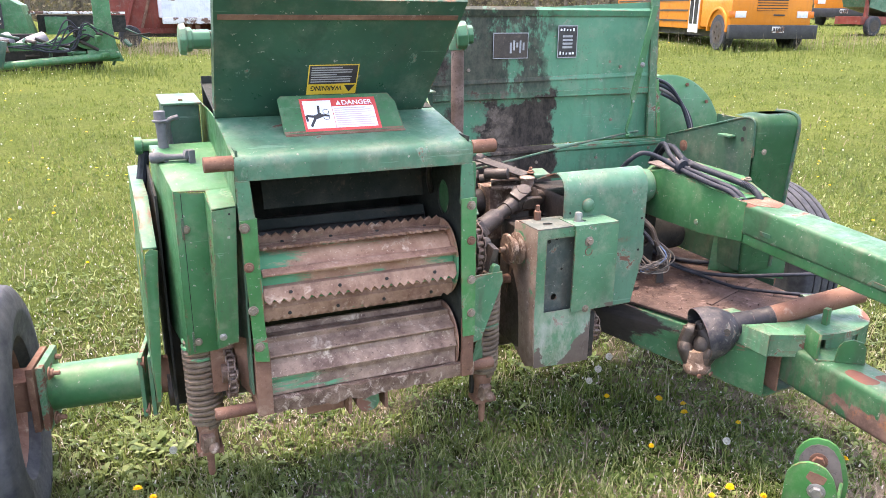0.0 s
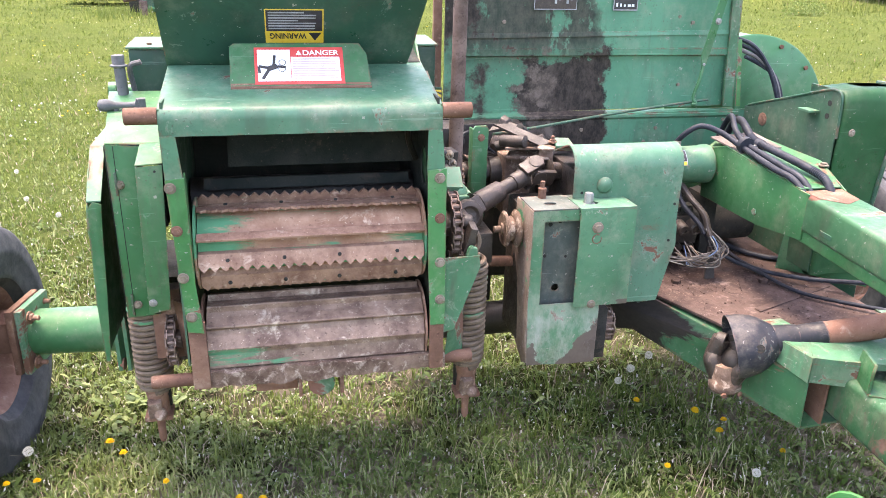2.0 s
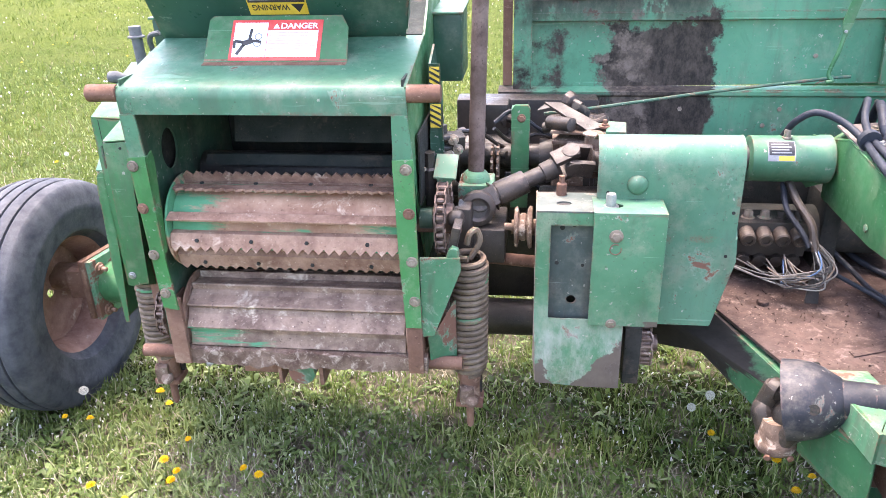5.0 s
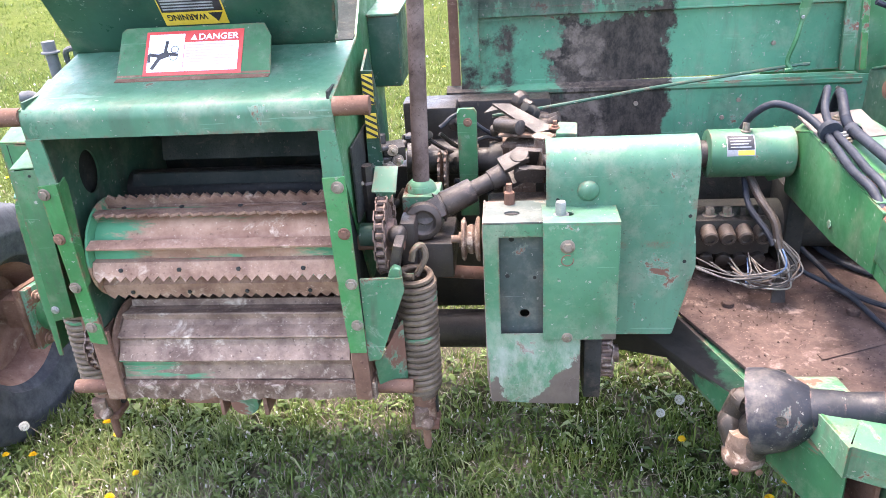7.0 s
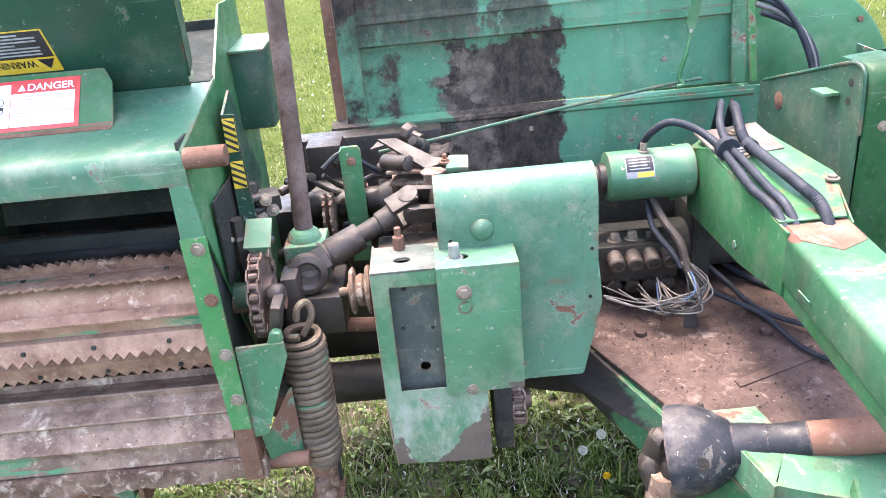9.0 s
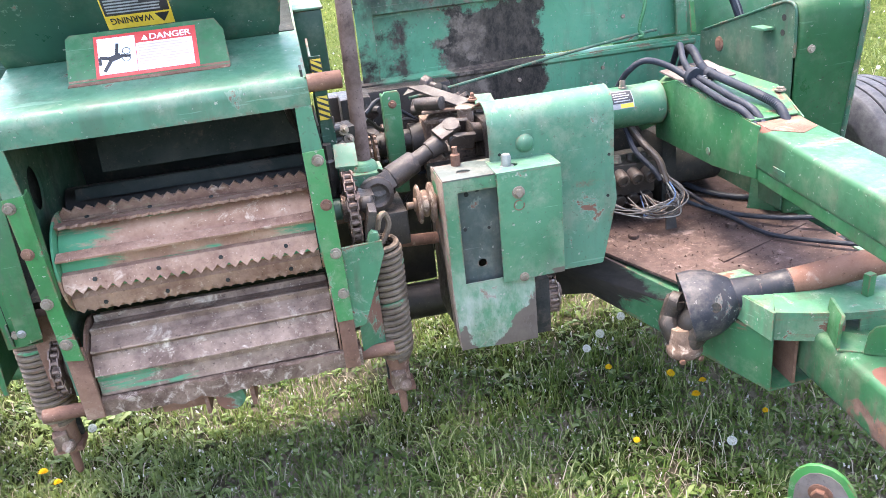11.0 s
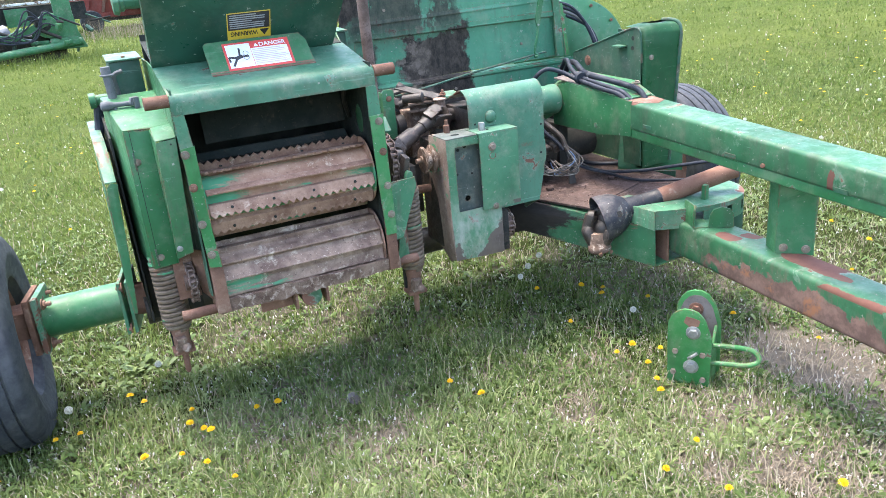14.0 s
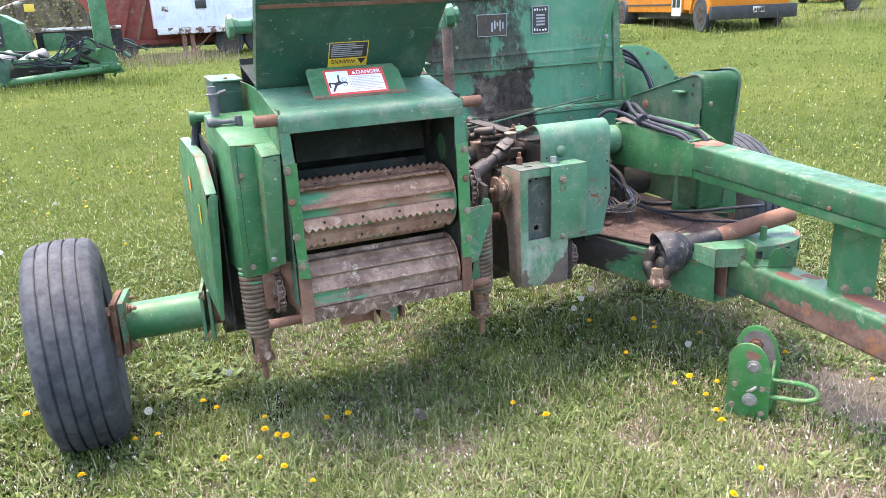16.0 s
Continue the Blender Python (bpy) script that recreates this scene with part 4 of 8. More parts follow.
# outer shield: thin bowed plate with a front flange and a sloped top
bm = B()
slab(bm, [(0.058, 2.057, 0.50), (0.062, 2.057, 0.88), (0.063, 2.075, 0.925), (0.063, 2.13, 0.985), (0.063, 2.19, 1.020), (0.063, 2.26, 1.034), (0.064, 2.62, 1.034), (0.064, 2.72, 1.01), (0.064, 2.78, 0.94), (0.063, 2.80, 0.84), (0.06, 2.76, 0.65), (0.058, 2.66, 0.55), (0.057, 2.50, 0.50)], (0.004, 0, 0))
outer = part("outer_shield", bm, G_MID, MACHINE, "bowed green outer shield with pointed foot", bev=0.0015)
bm = B()
slab(bm, [(0.058, 2.055, 0.49), (0.056, 2.055, 0.66), (0.066, 2.055, 0.885), (0.070, 2.055, 0.915), (0.082, 2.055, 0.928), (0.102, 2.055, 0.922), (0.098, 2.055, 0.885), (0.086, 2.055, 0.70), (0.070, 2.055, 0.49)], (0, 0.004, 0))
part("front_flange", bm, G_MID, outer, bev=0.0012)
bm = B()
slab(bm, [(0.066, 2.064, 0.925), (0.100, 2.064, 0.925), (0.098, 2.20, 1.030), (0.062, 2.20, 1.030)], (0, 0, 0.004))
slab(bm, [(0.062, 2.20, 1.030), (0.098, 2.20, 1.030), (0.096, 2.62, 1.037), (0.062, 2.62, 1.037)], (0, 0, 0.004))
part("sloped_top", bm, G_TOP, outer, bev=0.0012)
# dark sheet and box take the place of the shaded gap between the shields
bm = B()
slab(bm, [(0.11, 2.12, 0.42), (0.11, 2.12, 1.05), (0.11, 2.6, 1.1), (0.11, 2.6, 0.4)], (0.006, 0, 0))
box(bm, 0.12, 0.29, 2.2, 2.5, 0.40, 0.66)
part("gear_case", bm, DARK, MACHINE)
bm = B()
box(bm, 0.20, 0.27, 1.975, 2.02, 0.53, 0.72)
slab(bm, [(0.255, 1.955, 0.70), (0.30, 1.90, 0.70), (0.31, 1.875, 0.62), (0.305, 1.90, 0.52), (0.27, 1.95, 0.55)], (0.004, 0.004, 0))
part("bearing_plate", bm, IRON, MACHINE, bev=0.003)

# upper corner box, clamp, stub and tube behind the shield
bm = B()
box(bm, 0.165, 0.262, 2.30, 2.46, 1.03, 1.262)
tank = part("corner_box", bm, G_DARK, MACHINE, bev=0.006)
bm = B()
slab(bm, [(0.160, 2.29, 1.262), (0.268, 2.29, 1.262), (0.268, 2.47, 1.27), (0.160, 2.47, 1.27)], (0, 0, 0.006))
part("corner_box_lid", bm, G_TOP, tank, bev=0.002)
bolt((0.215, 2.33, 1.27), (0, 0, 1), 0.007, IRON, tank, washer=False)
bm = B()
cyl(bm, (0.155, 2.235, 1.10), (0.150, 2.235, 1.245), 0.0135)
lathe(bm, (0.15, 2.235, 1.225), (0, 0, 1), [(0, 0.015), (0.002, 0.021), (0.006, 0.021), (0.008, 0.015), (0.03, 0.015)], 18)
stem = part("grey_stem", bm, GREYPAINT, MACHINE, bev=0.001)
bm = B()
hose(bm, [(0.155, 2.26, 1.12), (0.175, 2.27, 1.15), (0.172, 2.26, 1.22), (0.20, 2.26, 1.235)], 0.007, 8)
part("bent_rod", bm, GREYPAINT, stem)
bm = B()
lathe(bm, (0.108, 2.14, 1.147), (1, -0.05, 0), [(0, 0.006), (0.004, 0.014), (0.022, 0.0155), (0.034, 0.012), (0.04, 0.009), (0.062, 0.0075), (0.095, 0.0085)], 12)
obox(bm, pose(0.212, 2.13, 1.145, 0, 0, 10), 0.016, 0.024, 0.040)
obox(bm, pose(0.200, 2.135, 1.152, 0, 20, 10), 0.012, 0.022, 0.022)
cyl(bm, (0.148, 2.14, 1.10), (0.148, 2.14, 1.15), 0.007)
part("grey_latch", bm, GREYPAINT, MACHINE, bev=0.002)
bm = B()
lathe(bm, (0.085, 2.42, 1.135), ux, [(0, 0.026), (0.02, 0.026), (0.022, 0.018), (0.10, 0.018)], 16)
part("green_stub", bm, G_MID, MACHINE)
bm = B()
hose(bm, [(0.11, 2.42, 1.12), (0.10, 2.43, 1.06), (0.09, 2.42, 1.0), (0.115, 2.40, 0.97)], 0.016, 10)
part("rubber_boot", bm, RUBBER, MACHINE)
bm = B()
lathe(bm, (0.205, 2.10, 1.445), ux, [(0, 0.036), (0.016, 0.04), (0.018, 0.030), (0.03, 0.030), (0.032, 0.024), (0.075, 0.024)], 8)
clampl = part("spout_clamp", bm, G_FADE, MACHINE, "green cast clamp knob", bev=0.003)
bm = B()
cyl(bm, (0.275, 2.10, 1.445), (0.34, 2.13, 1.445), 0.022)
cyl(bm, (0.34, 2.13, 1.445), (0.34, 2.2, 1.2), 0.016)
part("clamp_arm", bm, G_DARK, clampl)

# lift pole and its collar
bm = B()
cyl(bm, (1.018, 2.20, 0.86), (1.034, 2.245, 1.46), 0.0205, 0.0195, 20)
pole = part("lift_pole", bm, POLE, MACHINE, "pitted grey-brown steel pole")
bm = B()
lathe(bm, (1.017, 2.197, 0.835), (0.03, 0.075, 1), [(0, 0.04), (0.035, 0.04), (0.05, 0.034), (0.06, 0.026)], 16)
box(bm, 0.976, 1.066, 2.15, 2.25, 0.77, 0.872)
part("pole_collar", bm, G_CHIP, pole, "pale green collar block, rusty at its edges", bev=0.006)
bm = B()
lathe(bm, (1.034, 2.245, 1.40), (0.03, 0.075, 1), [(0, 0.026), (0.05, 0.028)], 14)
lathe(bm, (1.02, 2.225, 1.445), (1, -0.3, 0.1), [(0, 0.038), (0.014, 0.042), (0.03, 0.042), (0.034, 0.028), (0.05, 0.028)], 8)
part("spout_clamp", bm, G_FADE, pole, "green cast clamp knob", bev=0.003)

# upright side box and striped guard
bm = B()
box(bm, 0.905, 0.978, 2.30, 2.46, 1.10, 1.268)
cb = part("corner_box", bm, G_DARK, MACHINE, bev=0.006)
bm = B()
slab(bm, [(0.90, 2.29, 1.268), (0.982, 2.29, 1.268), (0.982, 2.47, 1.276), (0.90, 2.47, 1.276)], (0, 0, 0.006))
part("corner_box_lid", bm, G_TOP, cb, bev=0.002)
bm = B()
slab(bm, [(0.922, 2.08, 1.19), (0.922, 2.16, 1.22), (0.922, 2.3, 1.0), (0.922, 2.16, 0.88), (0.922, 2.06, 0.88)], (0.005, 0, 0))
slab(bm, [(0.922, 2.08, 1.19), (0.948, 2.075, 1.19), (0.958, 2.06, 0.90), (0.922, 2.06, 0.88)], (0, 0.005, 0))
guard = part("striped_guard", bm, G_DARK, MACHINE)

# dark drive train behind
bm = B()
cyl(bm, (0.10, 2.36, 0.376), (1.62, 2.36, 0.376), 0.055, seg=32)
part("axle_tube", bm, GREASE, MACHINE, "oily brown axle tube")
bm = B()
cyl(bm, (0.96, 2.15, 0.68), (1.20, 2.13, 0.672), 0.016)
part("cross_rod", bm, IRON, MACHINE)
# some of these dark boxes only fill the shaded void behind the drive
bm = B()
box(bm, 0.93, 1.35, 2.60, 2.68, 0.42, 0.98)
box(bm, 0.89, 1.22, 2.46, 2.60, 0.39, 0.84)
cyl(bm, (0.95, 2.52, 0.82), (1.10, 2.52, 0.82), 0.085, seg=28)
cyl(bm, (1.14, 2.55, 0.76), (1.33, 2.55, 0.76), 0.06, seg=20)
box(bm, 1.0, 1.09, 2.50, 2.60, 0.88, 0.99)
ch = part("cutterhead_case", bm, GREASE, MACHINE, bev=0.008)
rr_ = random.Random(31)
for k in range(22):
    p = Vector((rr_.uniform(0.95, 1.33), rr_.uniform(2.40, 2.58), rr_.uniform(0.62, 1.0)))
    bm = B()
    d_ = Vector((rr_.choice((-1, 1)) * rr_.uniform(0.3, 1), -rr_.uniform(0.1, 0.8), rr_.uniform(-0.4, 0.5)))
    lathe(bm, p, d_, [(0, 0.012), (0.004, 0.028 * rr_.uniform(0.6, 1.1)), (0.026, 0.026 * rr_.uniform(0.6, 1.1)), (0.03, 0.013), (0.06, 0.012)], rr_.choice((6, 8, 14)))
    part("casting", bm, rr_.choice((GREASE, OILY, DARK, OILY)), ch, bev=0.002)
for k in range(5):
    p = Vector((rr_.uniform(0.96, 1.1), 2.36, rr_.uniform(0.75, 1.0)))
    bm = B()
    hose(bm, [p, p + Vector((0.05, 0.03, rr_.uniform(-0.05, 0.04))), p + Vector((0.12, 0.06, rr_.uniform(-0.12, 0.0))), p + Vector((0.2, 0.12, rr_.uniform(-0.15, 0.0)))], 0.006, 7)
    part("grease_line", bm, RUBBER if k % 2 else GREASE, ch)
bm = B()
for k, x in enumerate((1.050, 1.066)):
    lathe(bm, (x, 2.34, 0.865), ux, [(0, 0.02), (0, 0.046), (0.006, 0.046), (0.006, 0.02)], 24)
    for i in range(14):
        a = 2 * math.pi * i / 14
        obox(bm, pose(x + 0.003, 2.34 + 0.048 * math.cos(a), 0.865 + 0.048 * math.sin(a), math.degrees(a), 0, 0), 0.006, 0.012, 0.009)
part("double_sprocket", bm, CAKED, ch)
bm = B()
for z in (0.905, 0.93, 0.955, 0.98, 1.005):
    lathe(bm, (0.945, 2.10, z), (0, 0.1, 1), [(0, 0.024), (0.004, 0.03), (0.012, 0.03), (0.016, 0.024)], 12)
cyl(bm, (0.945, 2.10, 0.80), (0.945, 2.11, 1.04), 0.013)
obox(bm, pose(0.972, 2.11, 1.0, 10, 0, 20), 0.05, 0.04, 0.035)
part("adjuster", bm, GREASE, ch, bev=0.002)
for p in ((0.975, 2.085, 1.01), (0.985, 2.09, 0.985), (0.962, 2.08, 0.975)):
    bolt(p, (0.3, -1, 0.3), 0.009, OLDBOLT, ch, length=0.008)
bm = B()
cyl(bm, (0.96, 2.43, 0.86), (1.34, 2.43, 0.86), 0.035)
cyl(bm, (1.18, 2.43, 0.86), (1.24, 2.43, 0.86), 0.05)
part("drive_shaft", bm, GREASE, MACHINE)
bm = B()
slab(bm, [(1.105, 2.335, 1.02), (1.112, 2.335, 1.03), (1.147, 2.335, 1.03), (1.153, 2.335, 1.02), (1.15, 2.335, 0.74), (1.103, 2.335, 0.74)], (0, 0.012, 0))
box(bm, 1.103, 1.109, 2.335, 2.38, 0.76, 1.02)
lev = part("lever_bar", bm, G_MID, MACHINE, bev=0.002)
bolt((1.13, 2.335, 0.995), front, 0.008, IRON, lev)
bm = B()
slab(bm, [(1.205, 2.33, 0.955), (1.36, 2.27, 0.965), (1.385, 2.34, 0.972), (1.24, 2.40, 0.965)], (0, 0, 0.008))
slab(bm, [(1.21, 2.335, 0.925), (1.345, 2.28, 0.93), (1.36, 2.33, 0.94), (1.24, 2.39, 0.935)], (0, 0, 0.010))
box(bm, 1.215, 1.30, 2.35, 2.45, 0.74, 0.925)
hg = part("knife_lock_bracket", bm, CAKED, MACHINE, "greasy iron bracket of links and pins", bev=0.003)
bm = B()
slab(bm, [(1.19, 2.42, 1.012), (1.235, 2.40, 1.016), (1.345, 2.30, 0.978), (1.30, 2.285, 0.972)], (0, 0, 0.006))
slab(bm, [(1.17, 2.40, 1.000), (1.235, 2.40, 1.014), (1.19, 2.42, 1.012)], (0, 0, -0.006))
part("slanted_strap", bm, GREASE, hg)
bm = B()
cyl(bm, (1.315, 2.27, 0.86), (1.315, 2.27, 0.975), 0.022, seg=18)
lathe(bm, (1.315, 2.27, 0.970), (0, 0, 1), [(0, 0.028), (0.006, 0.028), (0.01, 0.015)], 8)
part("bracket_pin", bm, CAKED, hg, bev=0.002)
bm = B()
cyl(bm, (1.205, 2.37, 0.975), (1.262, 2.31, 0.985), 0.019)
cyl(bm, (1.19, 2.385, 0.955), (1.23, 2.37, 0.965), 0.015)
part("link_roller", bm, OILY, hg, bev=0.002)
for p in ((1.235, 2.345, 0.965), (1.345, 2.30, 0.985), (1.28, 2.37, 0.974)):
    bolt(p, (0, 0, 1), 0.010, IRON, hg, length=0.01)
bm = B()
slab(bm, [(1.345, 2.27, 0.968), (1.395, 2.25, 0.972), (1.40, 2.31, 0.982), (1.355, 2.33, 0.98)], (0, 0, 0.012))
part("faded_lug", bm, G_TOP, hg, bev=0.004)


# jointed shaft behind the gear box
def yoke(bm, c, d, side, r, reach):
    """A forked end: a hub and two ears."""
    c, d, side = Vector(c), Vector(d).normalized(), Vector(side).normalized()
    side = (side - d * side.dot(d)).normalized()
    up_ = d.cross(side)
    lathe(bm, c - d * reach * 1.7, d, [(0, r * 0.7), (reach * 0.7, r * 0.75), (reach * 0.85, r)], 16)
    for s in (-1, 1):
        m = Matrix((d, side, up_)).transposed().to_4x4()
        m.translation = c - d * reach * 0.35 + side * s * r * 0.85
        obox(bm, m, reach * 1.3, r * 0.4, r * 1.25)
        cyl(bm, c + side * s * r * 0.6, c + side * s * r * 1.12, r * 0.62, seg=14)


bm = B()
J0, J1 = Vector((1.030, 2.125, 0.835)), Vector((1.262, 2.205, 0.925))
sd1 = J1 - J0
yoke(bm, J0, -sd1, (0, 1, -0.4), 0.040, 0.046)
lathe(bm, J0 + Vector((0, -0.03, 0)), (0.15, -1, 0.1), [(-0.01, 0.03), (0.0, 0.046), (0.018, 0.044), (0.024, 0.03), (0.016, 0.024)], 18)
cyl(bm, J0 + sd1 * 0.2, J0 + sd1 * 0.50, 0.032, 0.030)
cyl(bm, J0 + sd1 * 0.45, J0 + sd1 * 0.8, 0.021)
js = part("jointed_shaft", bm, OILY, MACHINE, "greasy jointed drive shaft", bev=0.003)
bm = B()
yoke(bm, J1, sd1, (0.2, -0.4, 1), 0.036, 0.05)
yoke(bm, J1, (-1, -0.15, 0.12), (-0.2, -1, -0.4), 0.036, 0.05)
part("shaft_joint", bm, OILY, js, bev=0.003)
bm = B()
box(bm, 0.96, 1.10, 2.06, 2.22, 0.70, 0.79)
box(bm, 0.985, 1.02, 2.02, 2.09, 0.72, 0.86)
part("bearing_block", bm, GREASE, MACHINE, bev=0.006)
bm = B()
lathe(bm, (0.925, 2.02, 0.90), (0, 0, 1), [(0, 0.02), (0.06, 0.02), (0.065, 0.014), (0.10, 0.014)], 6)
cyl(bm, (0.925, 2.02, 0.86), (0.925, 2.02, 0.90), 0.012)
part("adjuster_nut", bm, GREASE, MACHINE)
bolt((0.90, 2.005, 0.965), (1, -0.3, 0), 0.010, OLDBOLT, MACHINE, length=0.012)

# gear box guard in front
Y0 = 1.950


def cut_plate(bm, xs, zs, gone, y, t):
    """A sheet in the xz plane on a grid of lines, with the named cells cut out; t thick."""
    keep_ = {(i, k) for i in range(len(xs) - 1) for k in range(len(zs) - 1)} - set(gone)
    made = {}

    def vert(i, k, s):
        if (i, k, s) not in made:
            made[i, k, s] = bm.verts.new((xs[i], y + t * s, zs[k]))
        return made[i, k, s]
    for i, k in sorted(keep_):
        c = [(i, k), (i + 1, k), (i + 1, k + 1), (i, k + 1)]
        for s in (0, 1):
            bm.faces.new([vert(*p, s) for p in c])
        for (dx, dz), (p, q) in (((0, -1), (0, 1)), ((1, 0), (1, 2)), ((0, 1), (2, 3)), ((-1, 0), (3, 0))):
            if (i + dx, k + dz) not in keep_:
                bm.faces.new((vert(*c[p], 0), vert(*c[q], 0), vert(*c[q], 1), vert(*c[p], 1)))
    made_ = [v for v in made.values()]
    return made_


bm = B()
for v in cut_plate(bm, [1.175, 1.208, 1.308, 1.33, 1.386], [0.425, 0.612, 0.853, 0.886], [(1, 1), (3, 1), (3, 2)], Y0, 0.004):
    if v.co.z < 0.43 and v.co.x < 1.18:
        v.co.x += 0.007
    if v.co.z < 0.43 and v.co.x > 1.3:
        v.co.z -= 0.006
gbox = part("gear_guard", bm, G_BOX, MACHINE, "scuffed green sheet guard box with a slot", bev=0.001)
bm = B()
slab(bm, [(1.1735, Y0 + 0.001, 0.884), (1.1735, Y0 + 0.001, 0.50), (1.1805, Y0 + 0.001, 0.432), (1.19, 2.02, 0.40), (1.19, 2.15, 0.47), (1.18, 2.15, 0.60), (1.1735, 2.09, 0.884)], (0.004, 0.0, 0))
part("guard_side", bm, BOXSIDE, gbox, "side sheet caked with brown dust", bev=0.001)
bm = B()
holed(bm, lambda u, v: (u, v, 0.884), 1.175, 1.325, 1.95, 2.07, 1.237, 2.0, 0.017, 0.012, (0, 0, 0.004))
part("guard_top", bm, G_GRIME, gbox, "guard top worn to dusty primer")
bm = B()
holed(bm, lambda u, v: (u, 1.982, v), 1.18, 1.33, 0.58, 0.88, 1.262, 0.648, 0.011, 0.011, (0, 0.004, 0))
ip_ = part("inner_plate", bm, G_GRIME, gbox, "grimy grey inner plate")
# flat dark discs stand in for the shade of punched holes
for u, v, r_ in ((1.235, 0.835, 0.006), (1.262, 0.845, 0.007), (1.225, 0.745, 0.005), (1.285, 0.74, 0.004)):
    bm = B()
    lathe(bm, (u, 1.9815, v), front, [(0, r_), (0.0012, r_)], 10)
    part("dark_hole_disc", bm, DARK, ip_)
bm = B()
box(bm, 1.18, 1.34, 2.06, 2.20, 0.45, 0.86)
part("gear_case", bm, GREASE, MACHINE, bev=0.01)
bm = B()
slab(bm, [(1.302, 1.938, 0.886), (1.302, 1.938, 0.604), (1.462, 1.938, 0.604), (1.462, 1.938, 0.886)], (0, 0.004, 0))
p2 = part("bolted_plate", bm, G_BOX, gbox, bev=0.001)
bm = B()
holed(bm, lambda u, v: (u, v, 0.886), 1.302, 1.462, 1.938, 2.04, 1.347, 1.985, 0.022, 0.013, (0, 0, 0.004))
part("plate_top", bm, G_TOP, p2)
bolt((1.341, 1.987, 0.888), (0, 0, 1), 0.0125, ZINC, p2, h=0.03)
bolt((1.353, 1.937, 0.835), front, 0.011, OLDBOLT, p2)
bolt((1.355, 1.937, 0.61), front, 0.0085, OLDBOLT, p2)
bm = B()
lathe(bm, (1.232, 2.055, 0.885), (0, 0, 1), [(0, 0.012), (0.03, 0.012), (0.034, 0.007), (0.05, 0.007)], 8)
part("grease_stud", bm, IRON, gbox)
bm = B()
lathe(bm, (1.098, 2.05, 0.805), ux, [(0, 0.009), (0.018, 0.009), (0.018, 0.017), (0.024, 0.017), (0.025, 0.045), (0.030, 0.050), (0.033, 0.048), (0.037, 0.030), (0.043, 0.034), (0.050, 0.034), (0.054, 0.030), (0.058, 0.048), (0.062, 0.052), (0.067, 0.050), (0.068, 0.02), (0.078, 0.02)], 32)
part("pulley", bm, CAKED, MACHINE, "rusty grooved pulley")

# rounded shroud over the gear train
bm = B()
prof = [(2.030, 0.79), (2.028, 0.93)] + [(2.083 + 0.055 * math.cos(radians(a)), 0.965 + 0.062 * math.sin(radians(a))) for a in (178, 160, 140, 120, 100, 85, 65)] + [(2.20, 0.985)]
strip(bm, prof, "x", 1.312, 1.635, -0.004)
slab(bm, [(1.40, 2.030, 0.794), (1.638, 2.030, 0.794), (1.64, 2.030, 0.735), (1.60, 2.025, 0.563), (1.40, 2.025, 0.563)], (0, 0.004, 0))
slab(bm, [(1.636, 2.032, 0.794), (1.64, 2.032, 0.735), (1.60, 2.03, 0.563), (1.61, 2.16, 0.49), (1.655, 2.16, 0.72), (1.64, 2.16, 0.94)], (0.004, 0, 0))
slab(bm, [(1.635, 2.03, 0.79), (1.635, 2.03, 0.93), (1.635, 2.05, 1.01), (1.635, 2.09, 1.027), (1.635, 2.2, 0.985), (1.635, 2.2, 0.79)], (-0.004, 0, 0))
shroud = part("rounded_shroud", bm, G_TOP, MACHINE, "faded green rounded sheet shroud", angle=40)
bm = B()
lathe(bm, (1.402, 2.031, 0.925), front, [(0, 0.024), (0.006, 0.023), (0.012, 0.018), (0.016, 0.010), (0.017, 0.001)], 20)
part("pressed_dome", bm, G_TOP, shroud, angle=60)
# punched holes drawn as discs, their shade put into the dark colour
for u, v in ((1.337, 0.905), (1.622, 0.86), (1.618, 0.75)):
    bm = B()
    lathe(bm, (u, 2.0295, v), front, [(0, 0.0042), (0.0014, 0.0042)], 10)
    part("dark_hole_disc", bm, DARK, shroud)
bm = B()
ring = [(1.353 + 0.0125 * math.cos(radians(a)), 1.9365, 0.803 + 0.0125 * math.sin(radians(a))) for a in range(60, 400, 20)]
hose(bm, ring, 0.0013, 6, 2)
part("wire_ring", bm, IRON, p2)
bm = B()
box(bm, 1.34, 1.62, 2.06, 2.3, 0.60, 0.95)
part("gear_train_case", bm, GREASE, MACHINE, bev=0.01)

# cylinder between the shroud and the beam
bm = B()
lathe(bm, (1.745, 2.44, 0.858), ux, [(0, 0.05), (0.004, 0.063), (0.185, 0.063), (0.19, 0.066), (0.214, 0.066)], 32)
cy_ = part("shaft_housing", bm, G_FADE, MACHINE, "green round shaft housing with a label")
bm = B()
lathe(bm, (1.60, 2.44, 0.858), ux, [(0, 0.04), (0.10, 0.04), (0.105, 0.03), (0.125, 0.03), (0.13, 0.036), (0.148, 0.036)], 24)
part("shaft_sleeve", bm, GREASE, cy_)
bolt((1.84, 2.43, 0.921), (0, 0, 1), 0.009, OLDBOLT, cy_, h=0.022)

# deck and its front frame
DECK_Z = 0.505
bm = B()
slab(bm, [(1.42, 2.66, DECK_Z), (1.42, 2.36, DECK_Z), (1.655, 2.22, DECK_Z), (1.862, 1.70, DECK_Z), (1.95, 1.72, DECK_Z), (2.30, 1.86, DECK_Z), (2.30, 2.66, DECK_Z)], (0, 0, 0.008))
deck = part("deck_plate", bm, DECK, MACHINE, "rust-brown steel deck littered with dirt")
bm = B()
